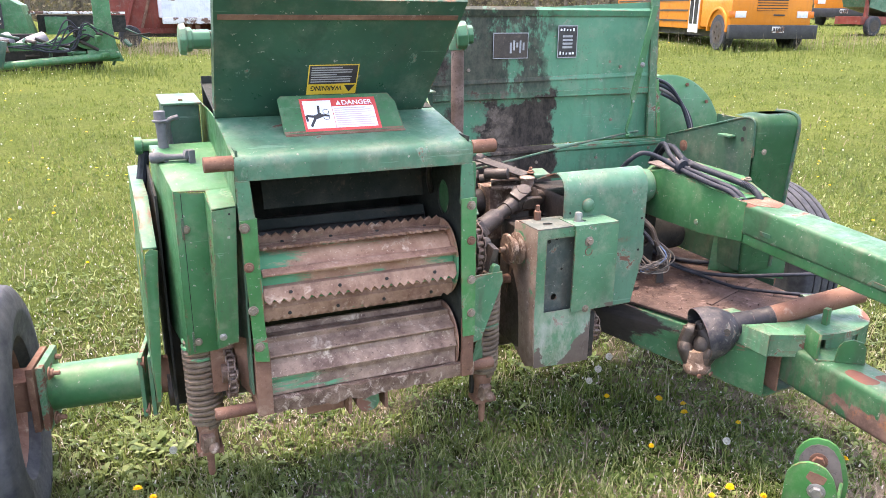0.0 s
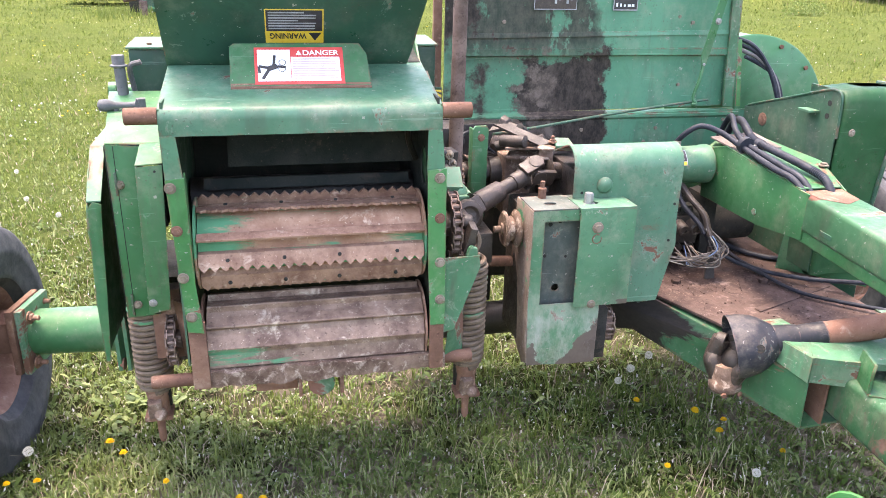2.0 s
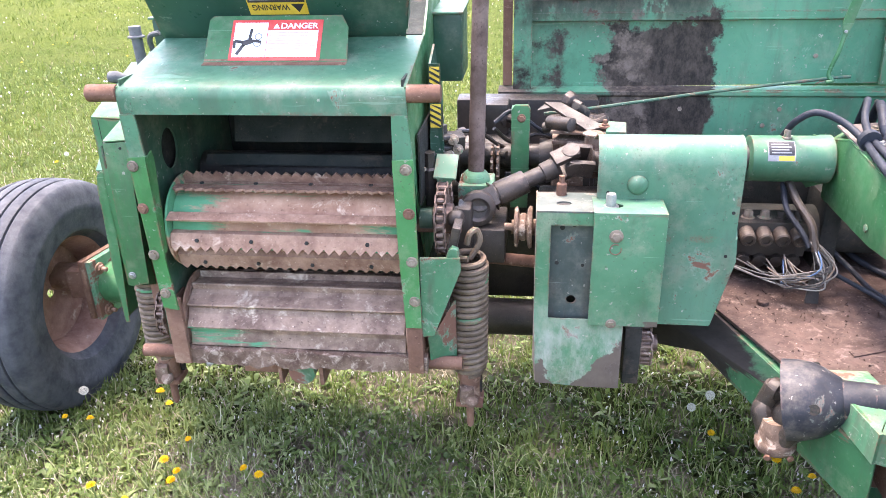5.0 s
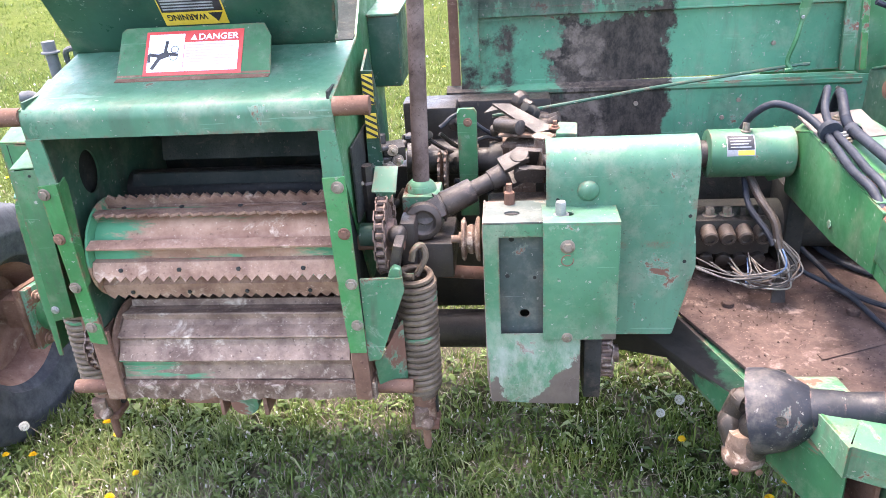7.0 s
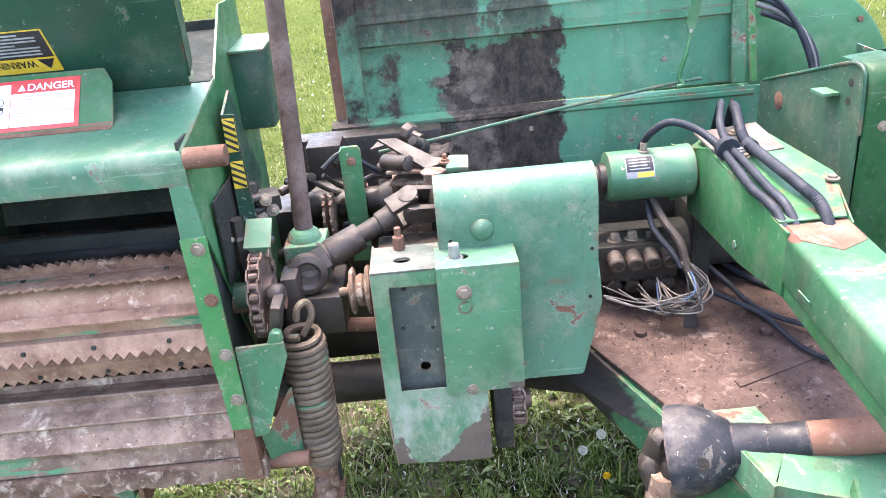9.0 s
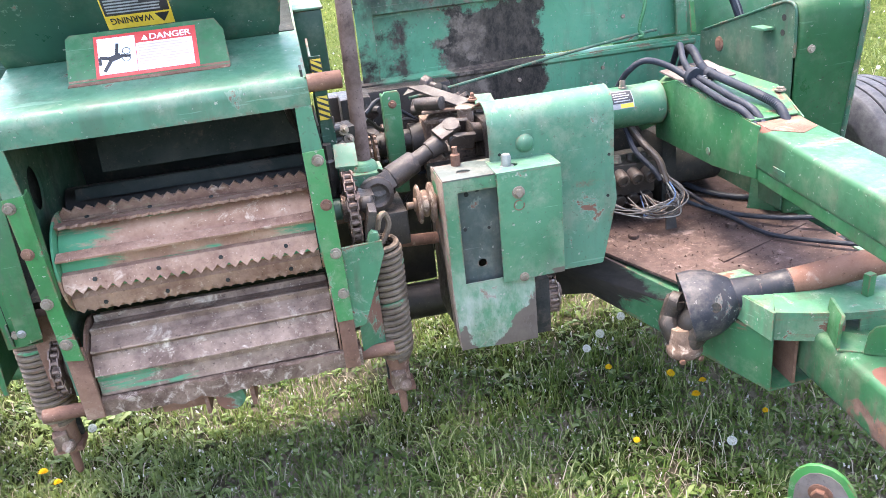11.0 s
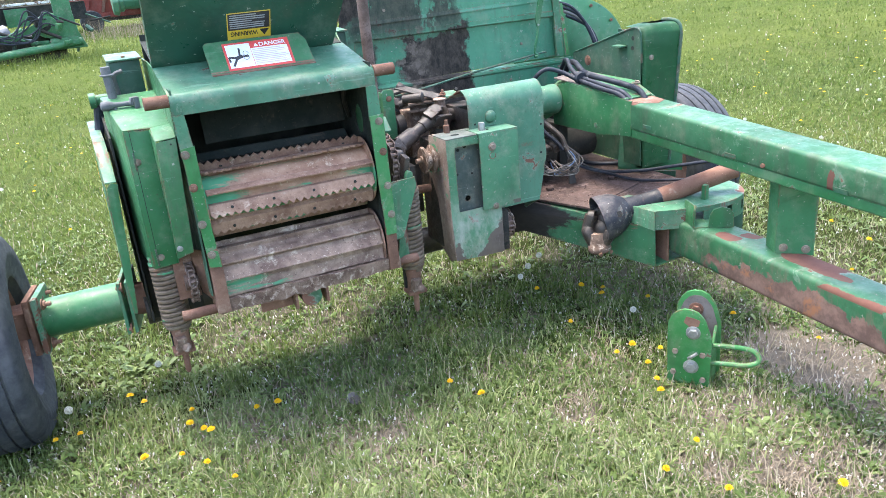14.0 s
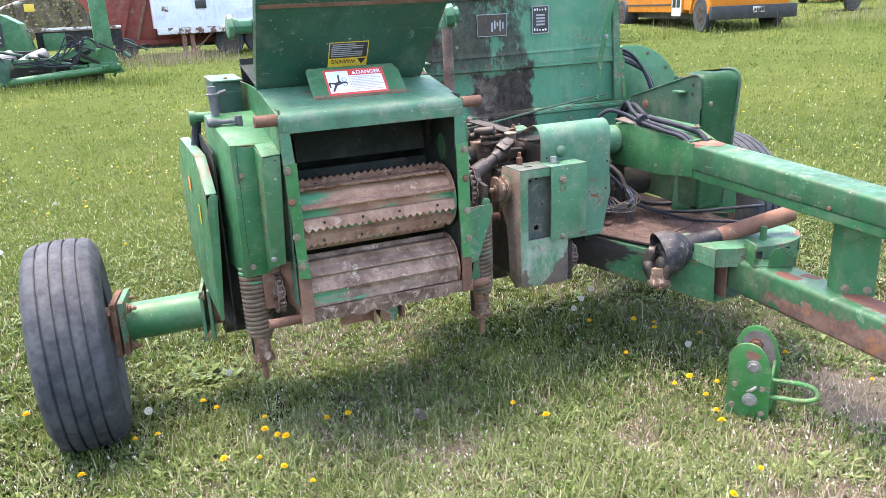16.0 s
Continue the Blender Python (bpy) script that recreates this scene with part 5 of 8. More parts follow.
slab(bm, [(1.93, 2.01, DECK_Z + 0.008), (1.935, 1.985, DECK_Z + 0.008), (2.28, 2.12, DECK_Z + 0.008), (2.275, 2.145, DECK_Z + 0.008)], (0, 0, 0.004))
part("deck_seam_bar", bm, DECK, deck, bev=0.001)
for p in ((1.788, 2.237), (2.08, 2.19)):
    bolt((p[0], p[1], DECK_Z + 0.008), (0, 0, 1), 0.016, DECK, deck, washer=False, h=0.012)
bm = B()
slab(bm, [(1.42, 2.34, DECK_Z - 0.002), (1.652, 2.205, DECK_Z - 0.002), (1.866, 1.655, 0.474), (1.870, 1.655, 0.325), (1.64, 2.22, 0.365), (1.42, 2.35, 0.33)], (0.006, 0.006, 0))
slab(bm, [(1.870, 1.655, 0.325), (2.02, 1.665, 0.325), (2.02, 2.2, 0.36), (1.64, 2.22, 0.365)], (0, 0, 0.006))
slab(bm, [(1.866, 1.650, 0.474), (2.02, 1.60, 0.474), (2.30, 1.75, 0.48), (2.30, 2.3, 0.495), (1.66, 2.2, 0.495)], (0, 0, 0.006))
fr = part("diagonal_frame", bm, G_FRAME, MACHINE, "hollow green diagonal frame member", bev=0.001)
bm = B()
box(bm, 1.93, 1.938, 1.66, 1.95, 0.33, 0.472)
part("inner_web", bm, IRON, fr)


# curved stop arc with square holes
def arc_pt(t):
    """Plan of the arc: t 0 to 1 from the frame corner round to the far end."""
    pts = spline([(1.862, 1.652, 0), (1.95, 1.612, 0), (2.06, 1.578, 0), (2.17, 1.576, 0), (2.265, 1.615, 0), (2.33, 1.71, 0), (2.335, 1.84, 0)], 10)
    k = t * (len(pts) - 1)
    i = min(int(k), len(pts) - 2)
    return pts[i].lerp(pts[i + 1], k - i)


def arc_wall(bm, t0, t1, z0, z1, w=0.006):
    m = max(2, int((t1 - t0) * 40))
    last = None
    for i in range(m + 1):
        p = arc_pt(t0 + (t1 - t0) * i / m)
        q = arc_pt(min(1, t0 + (t1 - t0) * i / m + 0.01))
        d = (q - p).normalized() if (q - p).length > 1e-6 else Vector((0, 1, 0))
        nrm = Vector((-d.y, d.x, 0))
        ring = [bm.verts.new((p.x, p.y, z0)), bm.verts.new((p.x, p.y, z1)), bm.verts.new((p.x + nrm.x * w, p.y + nrm.y * w, z1)), bm.verts.new((p.x + nrm.x * w, p.y + nrm.y * w, z0))]
        if last:
            for k in range(4):
                bm.faces.new((last[k], last[(k + 1) % 4], ring[(k + 1) % 4], ring[k]))
        else:
            bm.faces.new(ring[::-1])
        last = ring
    bm.faces.new(last)


bm = B()
arc_wall(bm, 0.0, 1.0, 0.474, 0.490)
arc_wall(bm, 0.0, 1.0, 0.530, 0.548)
prev = 0.0
for c in (0.27, 0.47, 0.62, 0.74):
    arc_wall(bm, prev, c - 0.022, 0.488, 0.532)
    prev = c + 0.022
arc_wall(bm, prev, 1.0, 0.488, 0.532)
top = [arc_pt(i / 24) for i in range(25)]
a = [bm.verts.new((p.x, p.y, 0.548)) for p in top]
b = [bm.verts.new((p.x - (p.x - 2.05) * 0.35, p.y + 0.13 - (p.y - 1.6) * 0.4, 0.552)) for p in top]
a2 = [bm.verts.new((p.x, p.y, 0.543)) for p in top]
b2 = [bm.verts.new((p.x - (p.x - 2.05) * 0.35, p.y + 0.13 - (p.y - 1.6) * 0.4, 0.547)) for p in top]
for i in range(24):
    bm.faces.new((a[i], a[i + 1], b[i + 1], b[i]))
    bm.faces.new((a2[i], b2[i], b2[i + 1], a2[i + 1]))
    bm.faces.new((b[i], b[i + 1], b2[i + 1], b2[i]))
    bm.faces.new((a[i], a2[i], a2[i + 1], a[i + 1]))
arcp = part("stop_arc", bm, G_CHIP, MACHINE, "green curved stop arc with square holes", bev=0.0)
bm = B()
slab(bm, [(1.858, 1.655, 0.474), (1.858, 1.655, 0.548), (1.83, 1.80, 0.552), (1.80, 1.86, 0.51)], (0.005, 0.003, 0))
part("arc_end", bm, G_MID, arcp)
bm = B()
slab(bm, [(1.861, 1.656, 0.5475), (1.932, 1.765, 0.5505), (1.915, 1.87, 0.5515), (1.80, 1.87, 0.5515), (1.828, 1.80, 0.5505)], (0, 0, -0.004))
slab(bm, [(1.856, 1.648, 0.474), (1.856, 1.648, 0.5485), (1.812, 1.868, 0.5505), (1.797, 1.868, 0.505)], (0.010, 0.004, 0))
part("arc_corner", bm, G_CHIP, arcp)
bm = B()
obox(bm, pose(2.095, 1.645, 0.575, 0, 0, 12), 0.022, 0.018, 0.06)
part("square_peg", bm, G_MID, arcp, bev=0.002)

# tongue, swing bracket, upper beam and post
TX, TS = 1.942, 0.075


def tx(y):
    return TX + TS * (y - 1.6)


def run(bm, y0, y1, u0, u1, za0, za1, zb0, zb1, rnd=0.012, cap=True):
    """A tube along the tongue's line from y0 to y1; u across from its left face; heights at both ends."""
    rings = []
    for y, z0, z1 in ((y0, za0, za1), (y1, zb0, zb1)):
        ring = []
        for cu, cz, a0 in ((u1 - rnd, z1 - rnd, 0), (u0 + rnd, z1 - rnd, 90), (u0 + rnd, z0 + rnd, 180), (u1 - rnd, z0 + rnd, 270)):
            for k in range(5):
                a = radians(a0 + 22.5 * k)
                ring.append(bm.verts.new((tx(y) + cu + rnd * math.cos(a), y, cz + rnd * math.sin(a))))
        rings.append(ring)
    m = len(rings[0])
    for i in range(m):
        bm.faces.new((rings[0][i], rings[0][(i + 1) % m], rings[1][(i + 1) % m], rings[1][i]))
    if cap:
        bm.faces.new(rings[0])
        bm.faces.new(rings[1][::-1])


bm = B()
run(bm, 1.68, -0.45, 0.0, 0.142, 0.362, 0.500, 0.352, 0.490, 0.018)
tongue = part("tongue_tube", bm, G_TONGUE, MACHINE, "peeling green drawbar tube with rust patches", angle=50)
bm = B()
slab(bm, [(1.935, 1.535, 0.50), (1.935, 1.535, 0.565), (1.945, 1.54, 0.58), (1.975, 1.62, 0.58), (1.975, 1.63, 0.50)], (0.006, -0.004, 0))
slab(bm, [(1.935, 1.53, 0.497), (2.03, 1.47, 0.497), (2.06, 1.53, 0.50), (1.975, 1.60, 0.50)], (0, 0, 0.006))
slab(bm, [(1.975, 1.500, 0.50), (1.978, 1.498, 0.545)] + [(2.012 + 0.033 * math.cos(radians(a)), 1.474 - 0.022 * math.cos(radians(a)), 0.548 + 0.03 * math.sin(radians(a))) for a in (170, 135, 90, 45, 10)] + [(2.047, 1.450, 0.50)], (0.004, 0.006, 0))
part("swing_bracket", bm, G_MID, tongue, bev=0.0015)

# upper beam: wing, outer sleeve, inner beam
bm = B()
run(bm, 2.0, 0.745, 0.0, 0.142, 0.795, 0.905, 0.772, 0.858, 0.014)
beam = part("upper_beam", bm, G_TONGUE, MACHINE, "faded green sleeve of the upper beam", angle=50)
bm = B()
run(bm, 2.0, 0.73, 0.006, 0.136, 0.762, 0.80, 0.742, 0.778, 0.006)
part("beam_lower_channel", bm, G_MID, beam, angle=50)
bm = B()
run(bm, 0.76, -0.5, 0.010, 0.132, 0.760, 0.852, 0.718, 0.812, 0.014)
part("inner_beam", bm, G_TONGUE, beam, angle=50)
bm = B()
run(bm, 0.67, -0.5, 0.014, 0.128, 0.733, 0.77, 0.690, 0.73, 0.006)
part("inner_lower_channel", bm, G_MID, beam, angle=50)
for y, z in ((1.812, 0.823), (1.363, 0.802), (0.928, 0.787)):
    bm = B()
    x = tx(y) - 0.0015
    slab(bm, [(x, y + 0.022, z - 0.007), (x, y - 0.022, z - 0.009), (x - 0.004, y - 0.022, z + 0.006), (x - 0.004, y + 0.022, z + 0.008)], (0.003, 0, 0))
    part("pressed_slot", bm, G_TOP, beam)
bolt((tx(1.22) - 0.001, 1.22, 0.798), (-1, 0, 0), 0.008, IRON, beam, washer=False)
bm = B()
slab(bm, [(1.967, 2.46, 0.74), (1.967, 2.47, 0.90), (1.968, 2.35, 0.935), (1.968, 2.10, 0.915), (1.966, 1.92, 0.905), (1.966, 1.92, 0.77), (1.966, 2.12, 0.745)], (0.006, 0, 0))
slab(bm, [(1.967, 2.47, 0.90), (1.968, 2.35, 0.935), (1.968, 2.10, 0.915), (1.968, 1.96, 0.907), (2.10, 1.96, 0.907), (2.15, 2.12, 0.94), (2.12, 2.36, 0.955), (2.0, 2.47, 0.925)], (0, 0, 0.004))
slab(bm, [(2.10, 1.94, 0.77), (2.10, 1.94, 0.905), (2.15, 2.12, 0.94), (2.12, 2.36, 0.955), (2.12, 2.36, 0.76)], (0.004, 0, 0))
slab(bm, [(1.967, 2.46, 0.78), (1.967, 2.47, 0.90), (1.93, 2.5, 0.91), (1.90, 2.5, 0.80), (1.93, 2.48, 0.76)], (0.004, 0.004, 0))
wing = part("beam_wing", bm, G_MID, MACHINE, "green side wing plate of the beam", bev=0.001)
bm = B()
slab(bm, [(1.972, 2.27, 0.934), (2.115, 2.27, 0.947), (2.12, 2.44, 0.960), (1.975, 2.46, 0.942)], (0, 0, 0.005))
part("wing_top_plate", bm, DUSTY, wing, "dusty grey-brown plate")
bm = B()
slab(bm, [(tx(1.955) + 0.012, 1.955, 0.9036), (tx(1.955) + 0.132, 1.955, 0.9036), (tx(1.86) + 0.128, 1.87, 0.9004), (tx(1.86) + 0.07, 1.84, 0.8993), (tx(1.89) + 0.014, 1.89, 0.9012)], (0, 0, 0.001))
part("rusty_beam_end", bm, IRON, beam)
for p in ((2.02, 2.26, 0.943), (2.05, 2.40, 0.955), (2.133, 2.087, 0.940)):
    bolt(p, (0, 0, 1), 0.010, OLDBOLT, wing)
bolt((1.964, 2.142, 0.782), (-1, 0, 0), 0.011, G_TOP, wing, washer=False, h=0.003)
bolt((1.93, 2.478, 0.82), (-0.5, -1, 0), 0.012, IRON, wing)
bm = B()
holed(bm, lambda u, v: (1.968 + 0.083 * u, 1.200 - 0.075 * u, v), 0.0, 1.0, 0.493, 0.755, 0.70, 0.722, 0.14, 0.012, (0.005, 0.007, 0))
slab(bm, [(1.968, 1.20, 0.493), (1.968, 1.20, 0.755), (2.0, 1.265, 0.755), (2.0, 1.265, 0.493)], (0.006, 0, 0))
slab(bm, [(2.051, 1.125, 0.493), (2.051, 1.125, 0.755), (2.085, 1.19, 0.755), (2.085, 1.19, 0.493)], (0.006, 0, 0))
pst = part("beam_post", bm, G_MID, MACHINE, "green folded post between beam and tongue")
for p in ((1.985, 1.183, 0.518), (2.035, 1.138, 0.514)):
    bolt(p, (-0.67, -0.74, 0), 0.0095, OLDBOLT, pst)
# rust-red jack post at the tongue's end
bm = B()
jx = tx(0.2) - 0.012
box(bm, jx - 0.006, jx, 0.128, 0.198, 0.29, 0.80)
box(bm, jx - 0.006, jx + 0.16, 0.190, 0.198, 0.55, 0.80)
strip(bm, [(0.10, 0.80), (0.105, 0.85), (0.235, 0.865), (0.24, 0.82)], "x", jx - 0.05, jx + 0.21, -0.006)
jack = part("jack_post", bm, REDOX, MACHINE, "red-brown rusty jack post bolted to the tongue", bev=0.001)
for z in (0.44, 0.325):
    bolt((jx - 0.006, 0.163, z), (-1, 0, 0), 0.014, ZINC, jack)

# power take-off shaft with its bell guard
C0 = Vector((1.733, 1.822, 0.500))
C1 = C0 + Vector((0.92, -0.30, 0.24)) * 0.6
cd = (C1 - C0).normalized()
bm = B()
prof = [(0.0, 0.091), (0.004, 0.090), (0.03, 0.089), (0.06, 0.083), (0.082, 0.073), (0.10, 0.060), (0.114, 0.050), (0.118, 0.044), (0.15, 0.041), (0.18, 0.0375)]
lathe(bm, C0, cd, prof + [(s, r - 0.003) for s, r in reversed(prof)] + [prof[0]], 36, cap=False)
pto = part("shaft_guard_bell", bm, BLACKPAINT, MACHINE, "scratched black bell guard", angle=50)
bm = B()
lathe(bm, C0 + cd * 0.15, cd, [(0, 0.0355), (0.10, 0.0355), (0.102, 0.034)], 28)
part("black_guard_tube", bm, BLACKPAINT, pto)
bm = B()
lathe(bm, C0 + cd * 0.25, cd, [(0, 0.034), (0.31, 0.034)], 28)
part("guard_tube", bm, SHAFT, pto, "rusty brown guard tube")
# three dark discs stand in for the shade in the bell's holes
for k in range(3):
    a, b_, d_ = frame_of(cd)
    o = Vector((-0.1, -1, 0.4)) - cd * Vector((-0.1, -1, 0.4)).dot(cd)
    o = (Matrix.Rotation(radians(120 * k), 3, cd) @ o).normalized()
    bm = B()
    cyl(bm, C0 + cd * 0.062 + o * 0.072, C0 + cd * 0.062 + o * 0.0838, 0.012, seg=14)
    part("bell_hole_disc", bm, DARK, pto)
jc = C0 + cd * 0.028 + Vector((0, 0, -0.012))
bm = B()
yoke(bm, jc, -cd, (0.1, 0.6, 1), 0.040, 0.045)
cyl(bm, jc + Vector((0.0, -0.045, -0.03)), jc + Vector((0.0, 0.045, 0.03)), 0.026)
bmesh.ops.create_icosphere(bm, subdivisions=2, radius=0.046, matrix=Matrix.Translation(jc + Vector((-0.005, 0.0, -0.035))))
part("universal_joint", bm, GREASE, pto, bev=0.004)
Y1 = Vector((1.722, 1.808, 0.366))
ya, yb, yd = Vector((0.62, -0.78, 0)), Vector((0.0, 0.0, 1)), Vector((0.78, 0.62, 0))
for s in (-1, 1):
    bm = B()
    pts = [jc + ya * (0.046 * s) + Vector((-0.01, 0, 0.022)), jc + ya * (0.050 * s) + Vector((-0.022, 0, -0.03)), Y1 + ya * (0.040 * s) + yb * 0.085, Y1 + ya * (0.02 * s) + yb * 0.045]
    hose(bm, pts, 0.025, 12)
    lathe(bm, jc + ya * (0.032 * s) + Vector((-0.01, 0, 0.012)), ya * s, [(0, 0.026), (0.024, 0.026), (0.03, 0.02), (0.03, 0.012), (0.024, 0.012)], 18)
    part("fork_arm", bm, OILY, pto, bev=0.002)
bm = B()
lathe(bm, Y1 + Vector((0, 0, 0.055)), (0.10, -0.06, -1), [(-0.035, 0.028), (-0.006, 0.036), (0.012, 0.038), (0.016, 0.044), (0.034, 0.045), (0.042, 0.040), (0.046, 0.026), (0.040, 0.020)], 20)
yk = part("yoke_end", bm, CAKED, pto, "rusty yoke end", angle=60)
for s in (-1, 1):
    bolt(Y1 + Vector((0.024 * s, -0.043, 0.018)), (0.3 * s, -1, -0.2), 0.008, IRON, yk, washer=False)

# back panel of the body
PX0, PX1 = 1.145, 2.17
bm = B()
slab(bm, [(PX0, 2.735, 0.985), (PX1 + 0.02, 2.735, 1.0), (PX1 + 0.02, 2.735, 1.205), (PX0, 2.735, 1.19)], (0, 0.004, 0))
slab(bm, [(PX0, 2.722, 1.19), (PX1, 2.722, 1.205), (PX1 - 0.03, 2.730, 1.556), (PX0, 2.730, 1.51)], (0, 0.004, 0))
strip(bm, [(2.735, 1.187), (2.722, 1.190), (2.722, 1.21)], "x", PX0, PX1, 0.004)
panel = part("back_panel", bm, G_PANEL, MACHINE, "green sheet panel stained with old black oil")
bm = B()
slab(bm, [(PX0 - 0.002, 2.7185, 1.245), (PX1, 2.7185, 1.26), (PX1, 2.7215, 1.275), (PX0 - 0.002, 2.7215, 1.26)], (0, 0.003, 0))
strip(bm, [(2.727, 1.50), (2.72, 1.52), (2.735, 1.53)], "x", PX0, PX1 - 0.03, 0.004)
part("panel_crease", bm, G_PANEL, panel)
bm = B()
box(bm, 1.095, 1.15, 2.712, 2.722, 0.985, 1.6)
part("edge_strip", bm, G_PANEL, panel)
bm = B()
box(bm, 1.062, 1.09, 2.74, 2.76, 0.9, 1.6)
part("rusty_edge_bar", bm, IRON, panel)
bm = B()
slab(bm, [(2.165, 2.712, 1.0), (2.20, 2.712, 1.0), (2.165, 2.712, 1.57), (2.13, 2.712, 1.57)], (0, 0.012, 0))
slab(bm, [(2.20, 2.712, 1.0), (2.165, 2.712, 1.57), (2.18, 2.76, 1.57), (2.215, 2.76, 1.0)], (0.003, 0, 0))
part("corner_strip", bm, G_CHIP, panel, "worn bare corner strip")
bm = B()
slab(bm, [(1.05, 2.695, 0.55), (1.05, 2.695, 0.975), (2.25, 2.695, 0.992), (2.25, 2.695, 0.50), (1.4, 2.695, 0.50)], (0, 0.006, 0))
strip(bm, [(2.695, 0.965), (2.688, 0.972), (2.688, 0.982), (2.74, 0.99)], "x", 1.05, 2.22, -0.004)
lowp = part("lower_panel", bm, G_PANEL, MACHINE, "green lower body sheet, oily below the drive")
for p in ((1.89, 2.694, 0.930), (1.848, 2.694, 0.88), (2.16, 2.694, 0.955), (2.05, 2.694, 0.80), (1.60, 2.694, 0.93)):
    bolt(p, front, 0.007, OLDBOLT, lowp, washer=False)
for p in ((1.95, 2.728, 1.32), (2.0, 2.72, 1.30), (1.30, 2.72, 1.30), (1.98, 2.733, 1.08)):
    bolt(p, front, 0.007, OLDBOLT, panel, washer=False)
bm = B()
slab(bm, [(2.088, 2.650, 1.54), (2.116, 2.650, 1.54), (2.034, 2.642, 1.185), (2.006, 2.642, 1.185)], (0, 0.005, 0))
slab(bm, [(2.006, 2.640, 1.186), (2.034, 2.640, 1.186), (2.021, 2.636, 1.150), (2.012, 2.636, 1.150)], (0, 0.006, 0))
hose(bm, [(2.016, 2.638, 1.155), (2.006, 2.632, 1.11), (1.994, 2.632, 1.07), (1.990, 2.630, 1.045), (1.998, 2.622, 1.030), (1.982, 2.622, 1.026)], 0.0062, 8, 5)
brace = part("brace_strap", bm, G_SHEET, MACHINE, "flat green brace strap")
bolt((2.055, 2.645, 1.31), front, 0.008, ZINC, brace)
bolt((2.015, 2.634, 1.165), front, 0.005, ZINC, brace, washer=False)
bm = B()
hose(bm, [(1.19, 2.42, 0.985), (1.35, 2.47, 0.992), (1.65, 2.56, 1.012), (1.99, 2.632, 1.035), (2.05, 2.632, 1.04)], 0.0048, 8)
part("control_rod", bm, G_DARK, brace)

# blower housing behind
bm = B()
lathe(bm, (2.32, 2.80, 0.90), (0, 1, 0), [(0, 0.345), (0.006, 0.352), (0.012, 0.345), (0.22, 0.345)], 64)
blow = part("blower_housing", bm, G_SHEET, MACHINE, "round green blower housing with a bolted rim", angle=50)
for k in range(6):
    a = radians(-8 + 26 * k)
    bolt((2.32 + 0.325 * math.cos(a), 2.80, 0.90 + 0.325 * math.sin(a)), front, 0.009, IRON, blow, washer=False)

for k in range(4):
    bm = B()
    hose(bm, [(2.205 + 0.012 * k, 2.765 - 0.01 * k, 1.245 - 0.022 * k), (2.275 + 0.012 * k, 2.74, 1.215 - 0.022 * k), (2.335 + 0.010 * k, 2.72, 1.14 - 0.01 * k), (2.375 + 0.006 * k, 2.70, 1.04), (2.385, 2.68, 0.96)], 0.0075, 8)
    part("hose", bm, RUBBER if k != 2 else HOSE_GREY, blow)
bm = B()
slab(bm, [(2.215, 2.71, 1.0), (2.235, 2.71, 1.0), (2.218, 2.735, 1.24), (2.20, 2.735, 1.24)], (0.002, 0.004, 0))
part("bright_strip", bm, G_BRIGHT, blow)

# fender over the far wheel
bm = B()
side = [(2.222, 2.66, 0.55), (2.222, 2.66, 1.012), (2.222, 2.24, 1.136), (2.222, 2.205, 1.140), (2.222, 2.185, 1.132), (2.222, 2.174, 1.112), (2.222, 2.168, 0.55)]
slab(bm, side, (0.004, 0, 0))
fender = part("wheel_shield", bm, G_DULL, MACHINE, "dusty green sheet shield over the far wheel")
# front sheet: wraps round the plate's edge, its top rolled back
bm = B()
prof = [(2.2265, 2.20), (2.2265, 2.178)] + [(2.240 + 0.0135 * math.cos(radians(a)), 2.166 + 0.0135 * math.sin(radians(a))) for a in (180, 205, 235, 262)] + [(2.30, 2.149), (2.36, 2.144), (2.405, 2.141)]
levels = [(0.55, 0.0, -0.045), (0.80, 0.0, -0.022), (1.05, 0.0, 0.0), (1.112, 0.0, 0.004), (1.135, 0.008, 0.004), (1.149, 0.024, 0.003), (1.154, 0.05, 0.0), (1.154, 0.12, 0.0)]
grid = []
for z, back, out in levels:
    grid.append([bm.verts.new((x + out * max(0.0, (x - 2.25) / 0.155), y + back, z - 0.01 * max(0.0, (2.26 - x) / 0.035))) for x, y in prof])
for a, b in zip(grid, grid[1:]):
    for k in range(len(prof) - 1):
        bm.faces.new((a[k], a[k + 1], b[k + 1], b[k]))
bmesh.ops.solidify(bm, geom=bm.faces[:], thickness=0.004)
part("front_sheet", bm, G_SHEET, fender, "green front sheet with a rolled top", angle=50)
bm = B()
hose(bm, [(2.222, 2.64, 1.018), (2.222, 2.45, 1.075), (2.222, 2.25, 1.135), (2.222, 2.205, 1.142), (2.222, 2.180, 1.133), (2.222, 2.170, 1.105), (2.222, 2.165, 1.0)], 0.0045, 8, 5)
part("plate_rim", bm, G_DARK, fender)
bm = B()
hose(bm, [(2.404, 2.25, 1.157), (2.406, 2.19, 1.158), (2.411, 2.155, 1.145), (2.412, 2.141, 1.11), (2.407, 2.139, 1.05), (2.384, 2.139, 0.80), (2.360, 2.139, 0.56)], 0.0075, 8, 5)
part("rolled_edge", bm, G_DARK, fender)
bm = B()
slab(bm, [(2.365, 2.15, 0.55), (2.405, 2.15, 1.10), (2.44, 2.6, 1.10), (2.44, 2.6, 0.55)], (0.005, 0, 0))
part("far_side", bm, G_DARK, fender)
bolt((2.262, 2.150, 1.02), (0, -1, 0), 0.008, OLDBOLT, fender)
